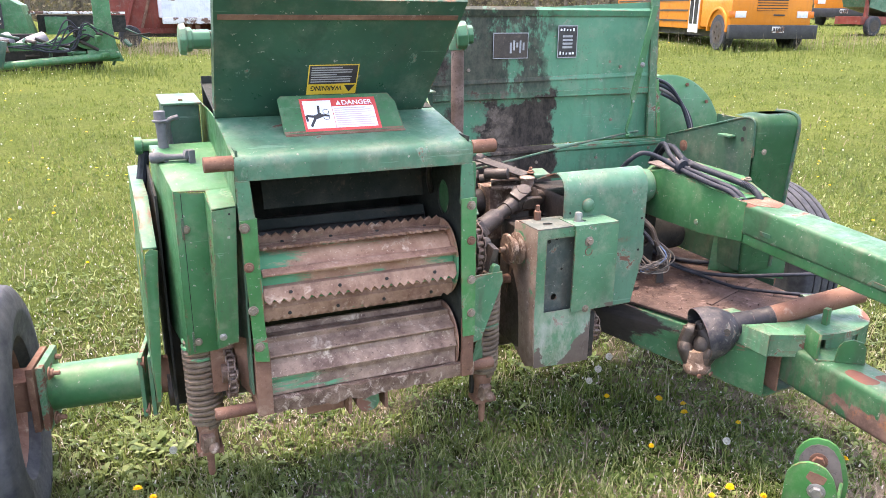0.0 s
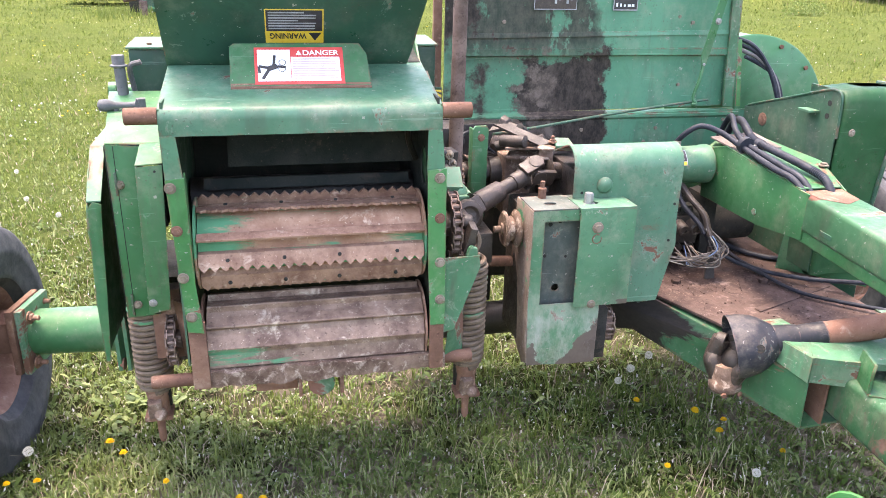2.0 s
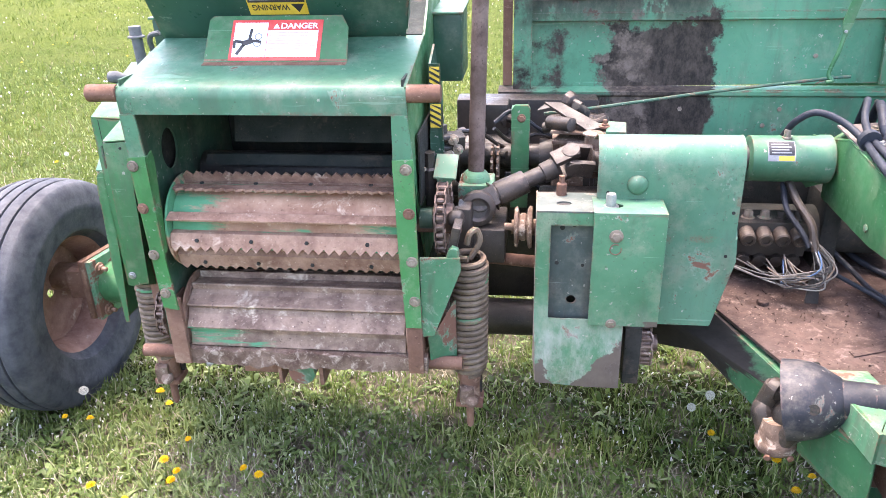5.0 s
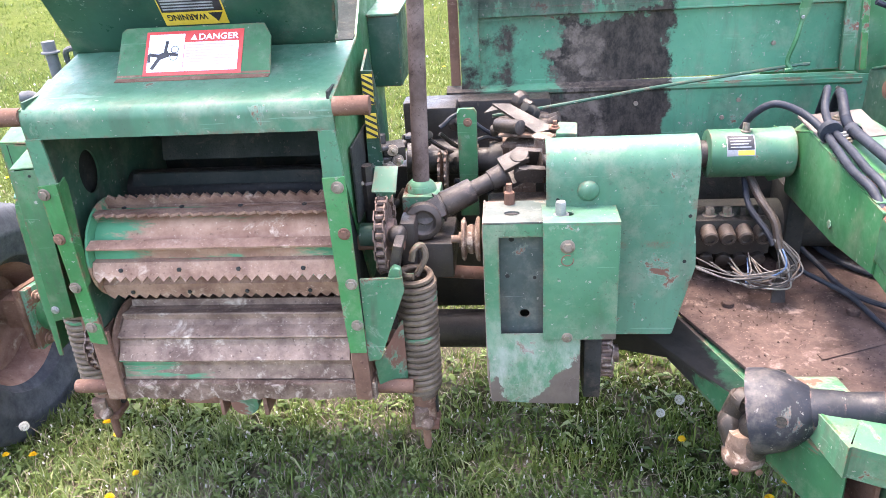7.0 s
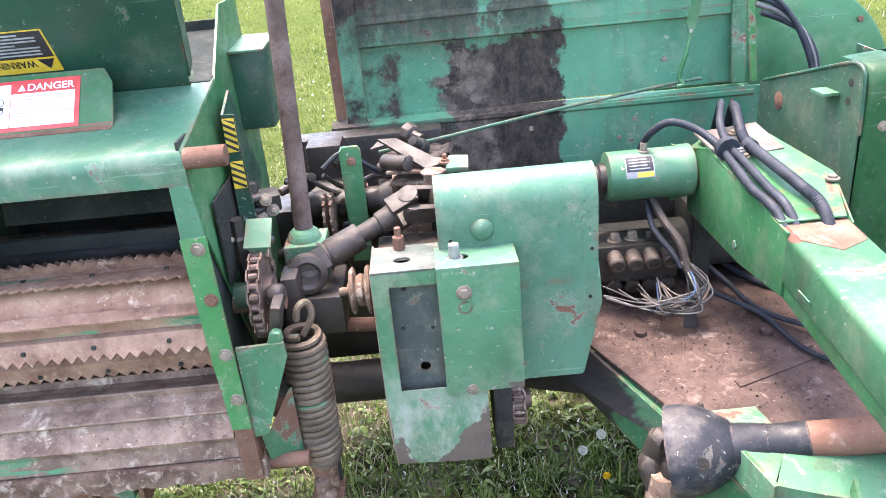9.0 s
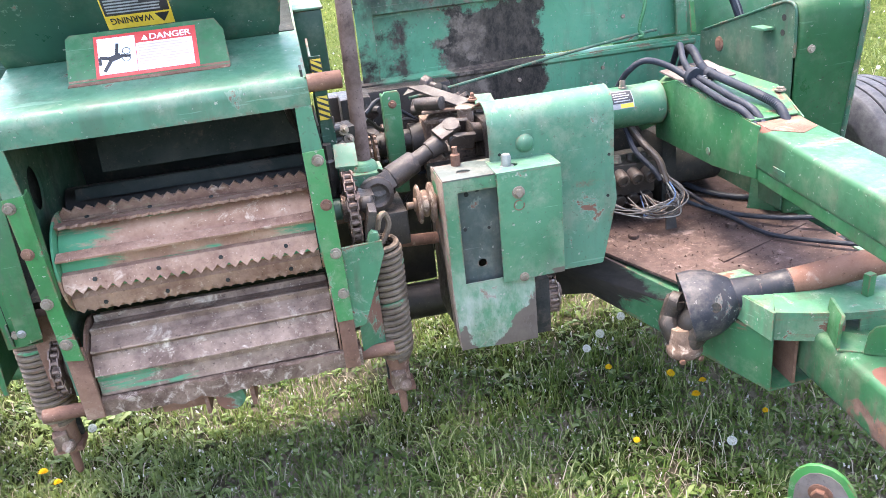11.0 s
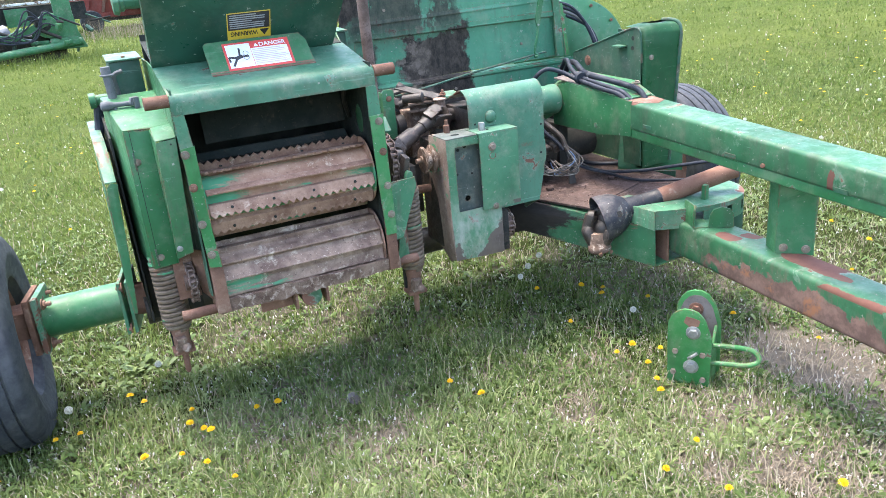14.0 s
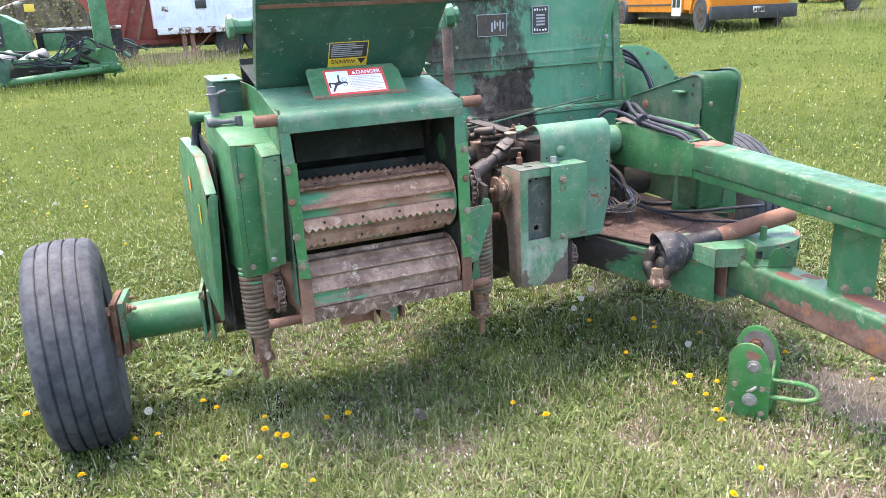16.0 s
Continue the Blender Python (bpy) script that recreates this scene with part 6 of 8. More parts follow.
bolt((2.221, 2.543, 0.985), (-1, 0, 0), 0.016, IRON, fender, h=0.004)
# dark discs on the plate in place of shaded open holes
for p in ((2.2215, 2.222, 1.10), (2.2215, 2.224, 1.059)):
    bm = B()
    cyl(bm, Vector(p) + Vector((0.001, 0, 0)), Vector(p) - Vector((0.0008, 0, 0)), 0.009, seg=12)
    part("dark_hole_disc", bm, DARK, fender)
bm = B()
box(bm, 2.185, 2.222, 2.26, 2.32, 1.062, 1.07)
part("shield_lug", bm, G_FADE, fender, bev=0.002)

# ---- wheels ----
TYRE = plain("weathered_tyre_rubber", (0.018, 0.021, 0.029), (0.062, 0.064, 0.069), 0.72, 0, 14, 0.5, spec=0.35)
RIM = rusty("rusty_wheel_rim", (0.17, 0.085, 0.062), (0.30, 0.175, 0.14), (0.36, 0.27, 0.22), 0.85, 8, seed=21)


def wheel(c, d, parent, r=0.385, w=0.25):
    """A rib implement tyre on a steel rim; d points to the outside."""
    d = Vector(d).normalized()
    c = Vector(c)
    prof = []
    half = w / 2
    side = [(-half * 0.62, 0.195), (-half * 0.80, 0.213), (-half * 0.86, 0.216), (-half * 0.90, 0.228), (-half * 0.895, 0.234), (-half * 1.0, 0.285), (-half * 1.005, 0.305), (-half * 0.985, 0.309), (-half * 0.97, 0.335), (-half * 0.86, 0.362)]
    prof += side
    ribs = 5
    x0, x1 = -half * 0.84, half * 0.84
    for i in range(ribs):
        a = x0 + (x1 - x0) * i / ribs
        b = x0 + (x1 - x0) * (i + 1) / ribs
        crown = lambda s: r - 0.020 * (abs(s) / half) ** 2.2
        g = 0.0042
        prof += [(a + g, crown(a + g) - 0.002), (a + g + 0.004, crown(a + g)), (b - g - 0.004, crown(b - g)), (b - g, crown(b - g) - 0.002)]
        if i < ribs - 1:
            prof += [(b - g * 0.8, crown(b) - 0.009), (b + g * 0.8, crown(b) - 0.009)]
    prof += [(-x, q) for x, q in reversed(side)]
    bm = B()
    lathe(bm, c, d, prof + [prof[0]], 72, cap=False)
    ty = part("tyre", bm, TYRE, parent, "weathered grey-black ribbed tyre", angle=38)
    bm = B()
    p2 = [(-half * 0.66, 0.215), (-half * 0.6, 0.195), (-half * 0.3, 0.175), (half * 0.1, 0.165), (half * 0.12, 0.075), (half * 0.2, 0.06), (half * 0.2, 0.02)]
    lathe(bm, c, d, [(s, q - 0.004) for s, q in p2] + [(s + 0.004, q) for s, q in reversed(p2)] + [(p2[0][0], p2[0][1] - 0.004)], 40, cap=False)
    lathe(bm, c, d, [(half * 0.66, 0.212), (half * 0.6, 0.19), (half * 0.1, 0.165), (half * 0.1, 0.16), (half * 0.6, 0.185), (half * 0.68, 0.21), (half * 0.66, 0.212)], 40, cap=False)
    rim = part("rim", bm, RIM, ty, "rust-brown steel rim", angle=50)
    return ty


WC = Vector((-0.408, 2.43, 0.362))
wheel(WC, (-1, 0.03, -0.02), MACHINE)
bm = B()
cyl(bm, (-0.225, 2.475, 0.392), (0.05, 2.42, 0.41), 0.071, seg=40)
ax = part("axle_arm", bm, G_MID, MACHINE, "round green axle arm")
bm = B()
obox(bm, pose(-0.235, 2.478, 0.392, 0, 0, -11), 0.02, 0.17, 0.21)
part("axle_flange", bm, G_CHIP, ax, bev=0.002)
bm = B()
obox(bm, pose(-0.262, 2.48, 0.392, 0, 0, -11), 0.02, 0.17, 0.21)
box(bm, -0.36, -0.26, 2.43, 2.54, 0.345, 0.445)
cyl(bm, (-0.45, 2.49, 0.395), (-0.30, 2.49, 0.395), 0.05)
part("spindle_flange", bm, IRON, ax, bev=0.003)
for dy, dz in ((-0.06, 0.075), (0.06, 0.075), (-0.06, -0.075), (0.06, -0.075)):
    bolt((-0.224, 2.476 + dy, 0.392 + dz), (1, -0.2, 0), 0.014, IRON, ax, length=0.018)
bm = B()
obox(bm, pose(0.045, 2.42, 0.41, 0, 0, -11), 0.012, 0.19, 0.20)
obox(bm, pose(0.072, 2.416, 0.41, 0, 0, -11), 0.012, 0.19, 0.20)
part("inner_flange", bm, G_CHIP, ax, bev=0.002)
for dy, dz in ((-0.085, 0.08), (-0.085, -0.08)):
    bolt((0.038, 2.42 + dy, 0.41 + dz), (-1, 0.1, 0), 0.013, IRON, ax, length=0.01)
bm = B()
cyl(bm, (0.07, 2.41, 0.41), (0.3, 2.38, 0.39), 0.06)
part("axle_root", bm, IRON, ax)
wheel((2.82, 2.62, 0.395), (1, 0.0, 0), MACHINE)

# ---- clevis lying on the grass ----
HP = Vector((1.722, 1.312, 0.02))
hu = Vector((0.64, -0.77, 0)).normalized()   # along the face
hn = Vector((-0.77, -0.64, 0)).normalized()  # out of the face
hz = Vector((0, 0, 1))
clevis = thing("hitch_clevis", tuple(HP), "green steel hitch clevis with bolts, standing in the grass", "hitch")


def hp(u, n_, z):
    return HP + hu * u + hn * n_ + hz * z


def clevis_plate(n_, w, h, foot=0.0, lean=0.0):
    """A cheek plate: square foot, rounded head, its rear shoulder cut lower."""
    bm = B()
    pts = [hp(-w, n_, foot), hp(w, n_, foot), hp(w, n_, h * 0.66), hp(w * 0.72 + lean, n_, h * 0.86)]
    pts += [hp(lean - 0.12 * w + w * 0.78 * math.cos(radians(a)), n_, h * 0.84 + h * 0.16 * math.sin(radians(a))) for a in (25, 50, 75, 100, 125, 150)]
    pts += [hp(-w * 0.97, n_, h * 0.84), hp(-w, n_, h * 0.7)]
    slab(bm, pts, -hn * 0.010)
    return bm


part("front_plate", clevis_plate(0.0, 0.072, 0.300), G_BRIGHT, clevis, bev=0.002)
HP += hu * 0.020
rp = part("rear_plate", clevis_plate(-0.085, 0.074, 0.335), G_BRIGHT, clevis, "green plate with a grey worn face", bev=0.002)
part("worn_face", clevis_plate(-0.0835, 0.062, 0.318, 0.02), DUSTY, rp, "grey worn face")
bolt(hp(-0.01, -0.082, 0.265), hn, 0.017, IRON, clevis)
HP -= hu * 0.020
bm = B()
slab(bm, [hp(0.060, -0.004, 0.0), hp(0.072, -0.085, 0.0), hp(0.072, -0.085, 0.215), hp(0.066, -0.045, 0.155), hp(0.060, -0.004, 0.195)], hu * 0.010)
part("side_web", bm, G_BRIGHT, clevis, bev=0.002)
bm = B()
slab(bm, [hp(-0.02, 0.0, 0.252), hp(0.0, 0.0, 0.235), hp(0.028, 0.0, 0.240), hp(0.034, 0.0, 0.262), hp(0.012, 0.0, 0.270), hp(-0.012, 0.0, 0.274)], hn * 0.0008)
part("worn_spot", bm, IRON, clevis)
for u, z, r in ((0.012, 0.215, 0.017), (0.008, 0.085, 0.018)):
    bolt(hp(u, 0.001, z), hn, r, ZINC, clevis)
for u, z in ((-0.045, 0.14), (0.045, 0.135), (-0.05, 0.06), (0.048, 0.04)):
    bolt(hp(u, 0.001, z), hn, 0.0105, OLDBOLT, clevis, washer=False)
bm = B()
hose(bm, [hp(0.0, 0.008, 0.12), hp(0.01, 0.016, 0.13), hp(0.028, 0.014, 0.145)], 0.006, 8)
part("bent_clip", bm, ZINC, clevis)
bm = B()
hose(bm, [hp(0.06, -0.045, 0.150), hp(0.12, -0.05, 0.152), hp(0.19, -0.055, 0.146), hp(0.218, -0.05, 0.128), hp(0.215, -0.04, 0.108), hp(0.18, -0.03, 0.098), hp(0.12, -0.025, 0.098), hp(0.06, -0.02, 0.096)], 0.0085, 10)
part("round_handle", bm, G_BRIGHT, clevis)

# ---- decals and writing ----
D_WHITE = plain("sign_white", (0.62, 0.64, 0.68), (0.76, 0.77, 0.80), 0.4, 0, 30, 0.05)
D_RED = plain("sign_red", (0.50, 0.035, 0.03), (0.62, 0.07, 0.055), 0.4, 0, 30, 0.05)
D_YELLOW = plain("sign_yellow", (0.62, 0.40, 0.03), (0.74, 0.52, 0.07), 0.4, 0, 30, 0.05)
D_BLACK = plain("sign_black", (0.012, 0.012, 0.014), (0.035, 0.033, 0.035), 0.45, 0, 30, 0.05)
D_LINE = plain("faded_print", (0.46, 0.34, 0.34), (0.56, 0.44, 0.44), 0.5, 0, 30, 0.05)
D_ORANGE = plain("sign_orange", (0.60, 0.17, 0.03), (0.70, 0.26, 0.05), 0.45, 0, 30, 0.05)
D_GREY = plain("sign_grey", (0.20, 0.21, 0.22), (0.36, 0.36, 0.37), 0.5, 0, 30, 0.05)


def decal(name, put, u0, u1, v0, v1, h, m, parent):
    bm = B()
    vs = [bm.verts.new(put(u, v, k)) for k in (h, h - 0.0007) for u, v in ((u0, v0), (u1, v0), (u1, v1), (u0, v1))]
    bm.faces.new(vs[:4])
    for i in range(4):
        bm.faces.new((vs[i], vs[i + 4], vs[(i + 1) % 4 + 4], vs[(i + 1) % 4]))
    return part(name, bm, m, parent)


def writing(text, put, u0, v0, size, h, m, parent, wide=1.0, flip=False, name="lettering"):
    """Raised lettering laid on a surface; put(u, v, h) places a point, u and v in metres."""
    cu = bpy.data.curves.new(name, "FONT")
    cu.body, cu.size, cu.offset = text, size, size * 0.022
    ob = bpy.data.objects.new(name, cu)
    scene.collection.objects.link(ob)
    me = bpy.data.meshes.new_from_object(ob.evaluated_get(bpy.context.evaluated_depsgraph_get()))
    bpy.data.objects.remove(ob)
    s = -1 if flip else 1
    for v in me.vertices:
        v.co = put(u0 + s * v.co.x * wide, v0 + s * v.co.y, h)
    me.materials.clear()
    me.materials.append(m)
    ob = new(name, me)
    ob.parent = parent
    return ob


def bars(put, u0, u1, v0, v1, rows, h, m, parent, seed=1):
    """Lines of small print too fine to read, as plain bars."""
    rnd = random.Random(seed)
    for i in range(rows):
        v = v1 + (v0 - v1) * (i + 0.5) / rows
        e = u1 - (u1 - u0) * (rnd.uniform(0.0, 0.12) if i % 3 else rnd.uniform(0.1, 0.45))
        decal("print_line", put, u0, e, v - (v1 - v0) / rows * 0.22, v + (v1 - v0) / rows * 0.22, h, m, parent)


SL = sd.length


def sign_at(u, v, h):
    return on_bracket(0.487 + u, (0.004 + v) / SL, 0.0012 + h)


sign = decal("danger_sign", sign_at, 0.0, 0.208, 0.0, 0.101, 0.0, D_RED, sign_plate)
sign["label"] = "red and white danger sign"
decal("pictogram_field", sign_at, 0.007, 0.083, 0.008, 0.094, 0.0007, D_WHITE, sign)
decal("text_field", sign_at, 0.0845, 0.199, 0.008, 0.074, 0.0007, D_WHITE, sign)
writing("DANGER", sign_at, 0.112, 0.079, 0.0195, 0.0006, D_WHITE, sign, 1.08)
bars(sign_at, 0.088, 0.196, 0.012, 0.071, 9, 0.0013, D_LINE, sign, 3)
bm = B()
slab(bm, [sign_at(0.096, 0.079, 0.0006), sign_at(0.110, 0.079, 0.0006), sign_at(0.103, 0.092, 0.0006)], sn * 0.0006)
part("warning_triangle", bm, D_WHITE, sign)
for a, b, w in (((0.028, 0.040), (0.052, 0.049), 0.013), ((0.010, 0.048), (0.030, 0.044), 0.007), ((0.010, 0.048), (0.011, 0.030), 0.006), ((0.018, 0.014), (0.032, 0.038), 0.007), ((0.044, 0.052), (0.047, 0.078), 0.006), ((0.052, 0.048), (0.072, 0.045), 0.006)):
    dx, dy = b[0] - a[0], b[1] - a[1]
    q = math.hypot(dx, dy)
    nx, ny = -dy / q * w / 2, dx / q * w / 2
    bm = B()
    slab(bm, [sign_at(a[0] + nx, a[1] + ny, 0.0013), sign_at(a[0] - nx, a[1] - ny, 0.0013), sign_at(b[0] - nx, b[1] - ny, 0.0013), sign_at(b[0] + nx, b[1] + ny, 0.0013)], sn * 0.0005)
    part("dark_bar", bm, D_BLACK, sign)
for cu_, cv in ((0.064, 0.058), (0.063, 0.041)):
    bm = B()
    ring = [(cu_ + r * math.cos(a), cv + r * math.sin(a)) for r in (0.0085, 0.007) for a in [2 * math.pi * i / 20 for i in range(20)]]
    vs = [bm.verts.new(sign_at(u, v, 0.0014)) for u, v in ring]
    for i in range(20):
        bm.faces.new((vs[i], vs[(i + 1) % 20], vs[20 + (i + 1) % 20], vs[20 + i]))
    part("ring_mark", bm, D_BLACK, sign)

ddir = Vector((0, 1.960 - 2.106, 1.517 - 1.272)).normalized()
dn = Vector((0, -ddir.z, ddir.y))
if dn.y > 0:
    dn = -dn


def door_at(u, v, h):
    p = Vector((u, 2.106, 1.272)) + ddir * v + dn * (0.0012 + h)
    return p


warn = decal("warning_sign", door_at, 0.516, 0.653, 0.033, 0.127, 0.0, D_YELLOW, cover)
warn["label"] = "yellow and black warning sign, upside down"
decal("black_field", door_at, 0.519, 0.650, 0.067, 0.1245, 0.0007, D_BLACK, warn)
writing("WARNING", door_at, 0.612, 0.0605, 0.0215, 0.0006, D_BLACK, warn, 0.83, flip=True)
bars(door_at, 0.524, 0.646, 0.071, 0.122, 7, 0.0013, D_GREY, warn, 5)
bm = B()
slab(bm, [door_at(0.648, 0.0625, 0.0006), door_at(0.617, 0.0625, 0.0006), door_at(0.6325, 0.040, 0.0006)], dn * 0.0005)
part("warning_triangle", bm, D_BLACK, warn)


def wall_at(y):
    return lambda u, v, h: Vector((u, y - h, v))


pa = wall_at(2.7205)
lab = decal("panel_decal", pa, 1.690, 1.781, 1.339, 1.464, 0.0015, D_GREY, panel)
lab["label"] = "black decal with worn white marks"
decal("decal_field", pa, 1.6935, 1.7775, 1.343, 1.460, 0.0022, D_BLACK, lab)
rnd = random.Random(8)
for v in (1.352, 1.442):
    for k in range(5):
        u = 1.70 + 0.0145 * k
        decal("decal_mark", pa, u, u + rnd.uniform(0.005, 0.011), v, v + rnd.uniform(0.006, 0.012), 0.003, D_WHITE, lab)
for r in range(4):
    decal("decal_mark", pa, 1.712, 1.758, 1.376 + r * 0.014, 1.384 + r * 0.014, 0.003, D_GREY, lab)
lab2 = decal("panel_decal", pa, 1.403, 1.556, 1.340, 1.437, 0.0015, D_GREY, panel)
lab2["label"] = "grimy decal nearly worn away"
decal("decal_field", pa, 1.4055, 1.5535, 1.343, 1.434, 0.0022, OILY, lab2)
for k in range(5):
    decal("decal_mark", pa, 1.475 + 0.014 * k, 1.483 + 0.014 * k, 1.36 + 0.011 * (k % 3), 1.40 + 0.008 * (k % 2), 0.003, D_GREY, lab2)

# striped decals on the guard's front flange
for u0, u1, v0, v1 in ((0.924, 0.947, 1.118, 1.184), (0.924, 0.949, 1.045, 1.100)):
    sa = lambda u, v, h: Vector((u, 2.0745 - (1.19 - v) * 0.05 - h - 0.0008, v))
    st = decal("striped_decal", sa, u0, u1, v0, v1, 0.0, D_YELLOW, guard)
    n = int((v1 - v0) / 0.012)
    for k in range(n):
        v = v0 + (v1 - v0) * k / n
        bm = B()
        slab(bm, [sa(u0, min(v1, v + 0.013), 0.0006), sa(u0, min(v1, v + 0.019), 0.0006), sa(u1, min(v1, v + 0.006), 0.0006), sa(u1, v, 0.0006)], (0, -0.0005, 0))
        part("stripe", bm, D_BLACK, st)

# label round the shaft housing


def cyl_at(u, v, h):
    a = radians(158) - (v / 0.063)
    return Vector((u, 2.44 + (0.0637 + h) * math.cos(a), 0.858 + (0.0637 + h) * math.sin(a)))


def curved(name, u0, u1, v0, v1, h, m, parent):
    bm = B()
    q = [[bm.verts.new(cyl_at(u, v0 + (v1 - v0) * i / 8, h)) for i in range(9)] for u in (u0, u1)]
    for i in range(8):
        bm.faces.new((q[0][i], q[0][i + 1], q[1][i + 1], q[1][i]))
    return part(name, bm, m, parent)


lb = curved("housing_label", 1.785, 1.856, -0.012, 0.046, 0.0, D_GREY, cy_)
curved("label_field", 1.788, 1.853, 0.004, 0.043, 0.0006, D_BLACK, lb)
curved("label_head", 1.813, 1.853, -0.010, 0.002, 0.0006, D_YELLOW, lb)
for k in range(4):
    curved("print_line", 1.794, 1.845 - 0.006 * (k % 2), 0.009 + 0.008 * k, 0.012 + 0.008 * k, 0.0012, D_GREY, lb)
# marks on the outer shield
for y, z, m, w, h_ in ((2.42, 0.87, D_ORANGE, 0.06, 0.05), (2.22, 0.79, D_YELLOW, 0.03, 0.07)):
    oa = lambda u, v, h: Vector((0.0585 - h, u, v))
    decal("shield_decal", oa, y, y + w, z, z + h_, 0.0008, m, outer)

# ---- hoses, valves and wires ----
bm = B()
hose(bm, [(1.835, 2.47, 0.90), (1.85, 2.42, 0.965), (1.89, 2.39, 1.0), (1.945, 2.36, 0.985), (1.978, 2.30, 0.958), (1.975, 2.20, 0.944), (1.966, 2.08, 0.934), (1.975, 2.0, 0.922), (1.985, 1.93, 0.875)], 0.0094, 12)
h1 = part("hydraulic_hose", bm, RUBBER, MACHINE, "dusty black hydraulic hose")
bm = B()
hose(bm, [(2.06, 2.55, 0.92), (2.05, 2.50, 0.985), (2.03, 2.44, 1.02), (2.0, 2.36, 0.99), (1.996, 2.29, 0.962), (1.998, 2.18, 0.948), (1.994, 2.08, 0.938), (2.0, 2.0, 0.924), (2.005, 1.93, 0.875)], 0.0094, 12)
part("hydraulic_hose", bm, RUBBER, MACHINE, "dusty black hydraulic hose")
bm = B()
pts = spline([(2.10, 2.56, 0.93), (2.085, 2.50, 0.99), (2.06, 2.42, 1.005), (2.04, 2.33, 0.975), (2.035, 2.27, 0.966), (2.042, 2.15, 0.955), (2.05, 2.05, 0.944), (2.06, 1.98, 0.926), (2.06, 1.92, 0.87)], 22)
hose(bm, pts, 0.0118, 12, 0, ribs=0.09)
part("corrugated_conduit", bm, RUBBER, MACHINE, "black corrugated conduit", angle=60)
for x in (1.986, 2.037):
    bm = B()
    lathe(bm, (x - 0.0, 2.285, 0.962), (0.05, -1, -0.14), [(0, 0.0155 + (0.011 if x < 2 else 0.003)), (0.018, 0.0155 + (0.011 if x < 2 else 0.003))], 16)
    part("hose_clamp", bm, RUBBER, h1)
bolt((2.013, 2.27, 0.955), (0, 0, 1), 0.009, ZINC, h1)
bm = B()
box(bm, 1.71, 1.915, 2.36, 2.46, 0.60, 0.70)
vb_ = part("valve_block", bm, GREASE, MACHINE, "dusty hydraulic valve block", bev=0.004)
for x in (1.752, 1.797, 1.842, 1.887):
    bm = B()
    lathe(bm, (x, 2.385, 0.676), (0, -1, -0.22), [(0, 0.0205), (0.062, 0.0205), (0.066, 0.017), (0.066, 0.011), (0.060, 0.011)], 18)
    part("valve_cartridge", bm, OILY, vb_)
    bm = B()
    lathe(bm, (x, 2.40, 0.60), (0, -1, -0.3), [(0, 0.02), (0.05, 0.02), (0.054, 0.012)], 14)
    part("lower_cartridge", bm, GREASE, vb_)
    bolt((x + 0.01, 2.40, 0.70), (0, 0, 1), 0.013, OLDBOLT if x < 1.8 else GREASE, vb_, h=0.02)
wire_cols = {"white": (0.26, 0.25, 0.23), "grey": (0.09, 0.082, 0.078), "blue": (0.05, 0.10, 0.2), "tan": (0.15, 0.11, 0.085), "black": (0.02, 0.02, 0.02)}
WIRES = {k: plain("wire_" + k, tuple(x * 0.8 for x in v), v, 0.5, 0, 40) for k, v in wire_cols.items()}
rnd = random.Random(4)
for k in range(18):
    col = rnd.choice(["white", "grey", "grey", "blue", "tan", "black", "black"])
    p0 = Vector((1.905 + rnd.uniform(-0.012, 0.012), 2.29 + rnd.uniform(-0.01, 0.02), 0.68))
    mid = Vector((1.93 + rnd.uniform(-0.03, 0.03), 2.25 + rnd.uniform(-0.025, 0.02), 0.61 + rnd.uniform(-0.02, 0.02)))
    low_ = Vector((1.88 + rnd.uniform(-0.04, 0.05), 2.24 + rnd.uniform(-0.02, 0.03), 0.575 + rnd.uniform(-0.015, 0.03)))
    end = Vector((rnd.choice([1.71, 1.75, 1.80, 1.85]), 2.30 + rnd.uniform(-0.03, 0.03), 0.60 + rnd.uniform(-0.02, 0.03)))
    bm = B()
    hose(bm, [p0, mid, low_, (low_ + end) / 2 + Vector((0, -0.01, -0.012)), end], rnd.uniform(0.0015, 0.0024), 6, 7)
    part("wire", bm, WIRES[col], vb_)
bm = B()
hose(bm, [(1.86, 2.42, 0.80), (1.875, 2.36, 0.76), (1.90, 2.31, 0.72), (1.908, 2.29, 0.68), (1.912, 2.275, 0.655)], 0.011, 10)
part("wire_sleeve", bm, OILY, vb_)
bm = B()
hose(bm, [(1.85, 2.43, 0.79), (1.85, 2.36, 0.74), (1.885, 2.31, 0.69), (1.90, 2.29, 0.66)], 0.008, 8)
part("wire_sleeve", bm, RUBBER, vb_)
bm = B()
slab(bm, [(1.90, 2.25, 0.513), (1.935, 2.25, 0.513), (1.93, 2.27, 0.62), (1.91, 2.27, 0.62)], (0, 0.008, 0))
part("block_leg", bm, GREASE, vb_)
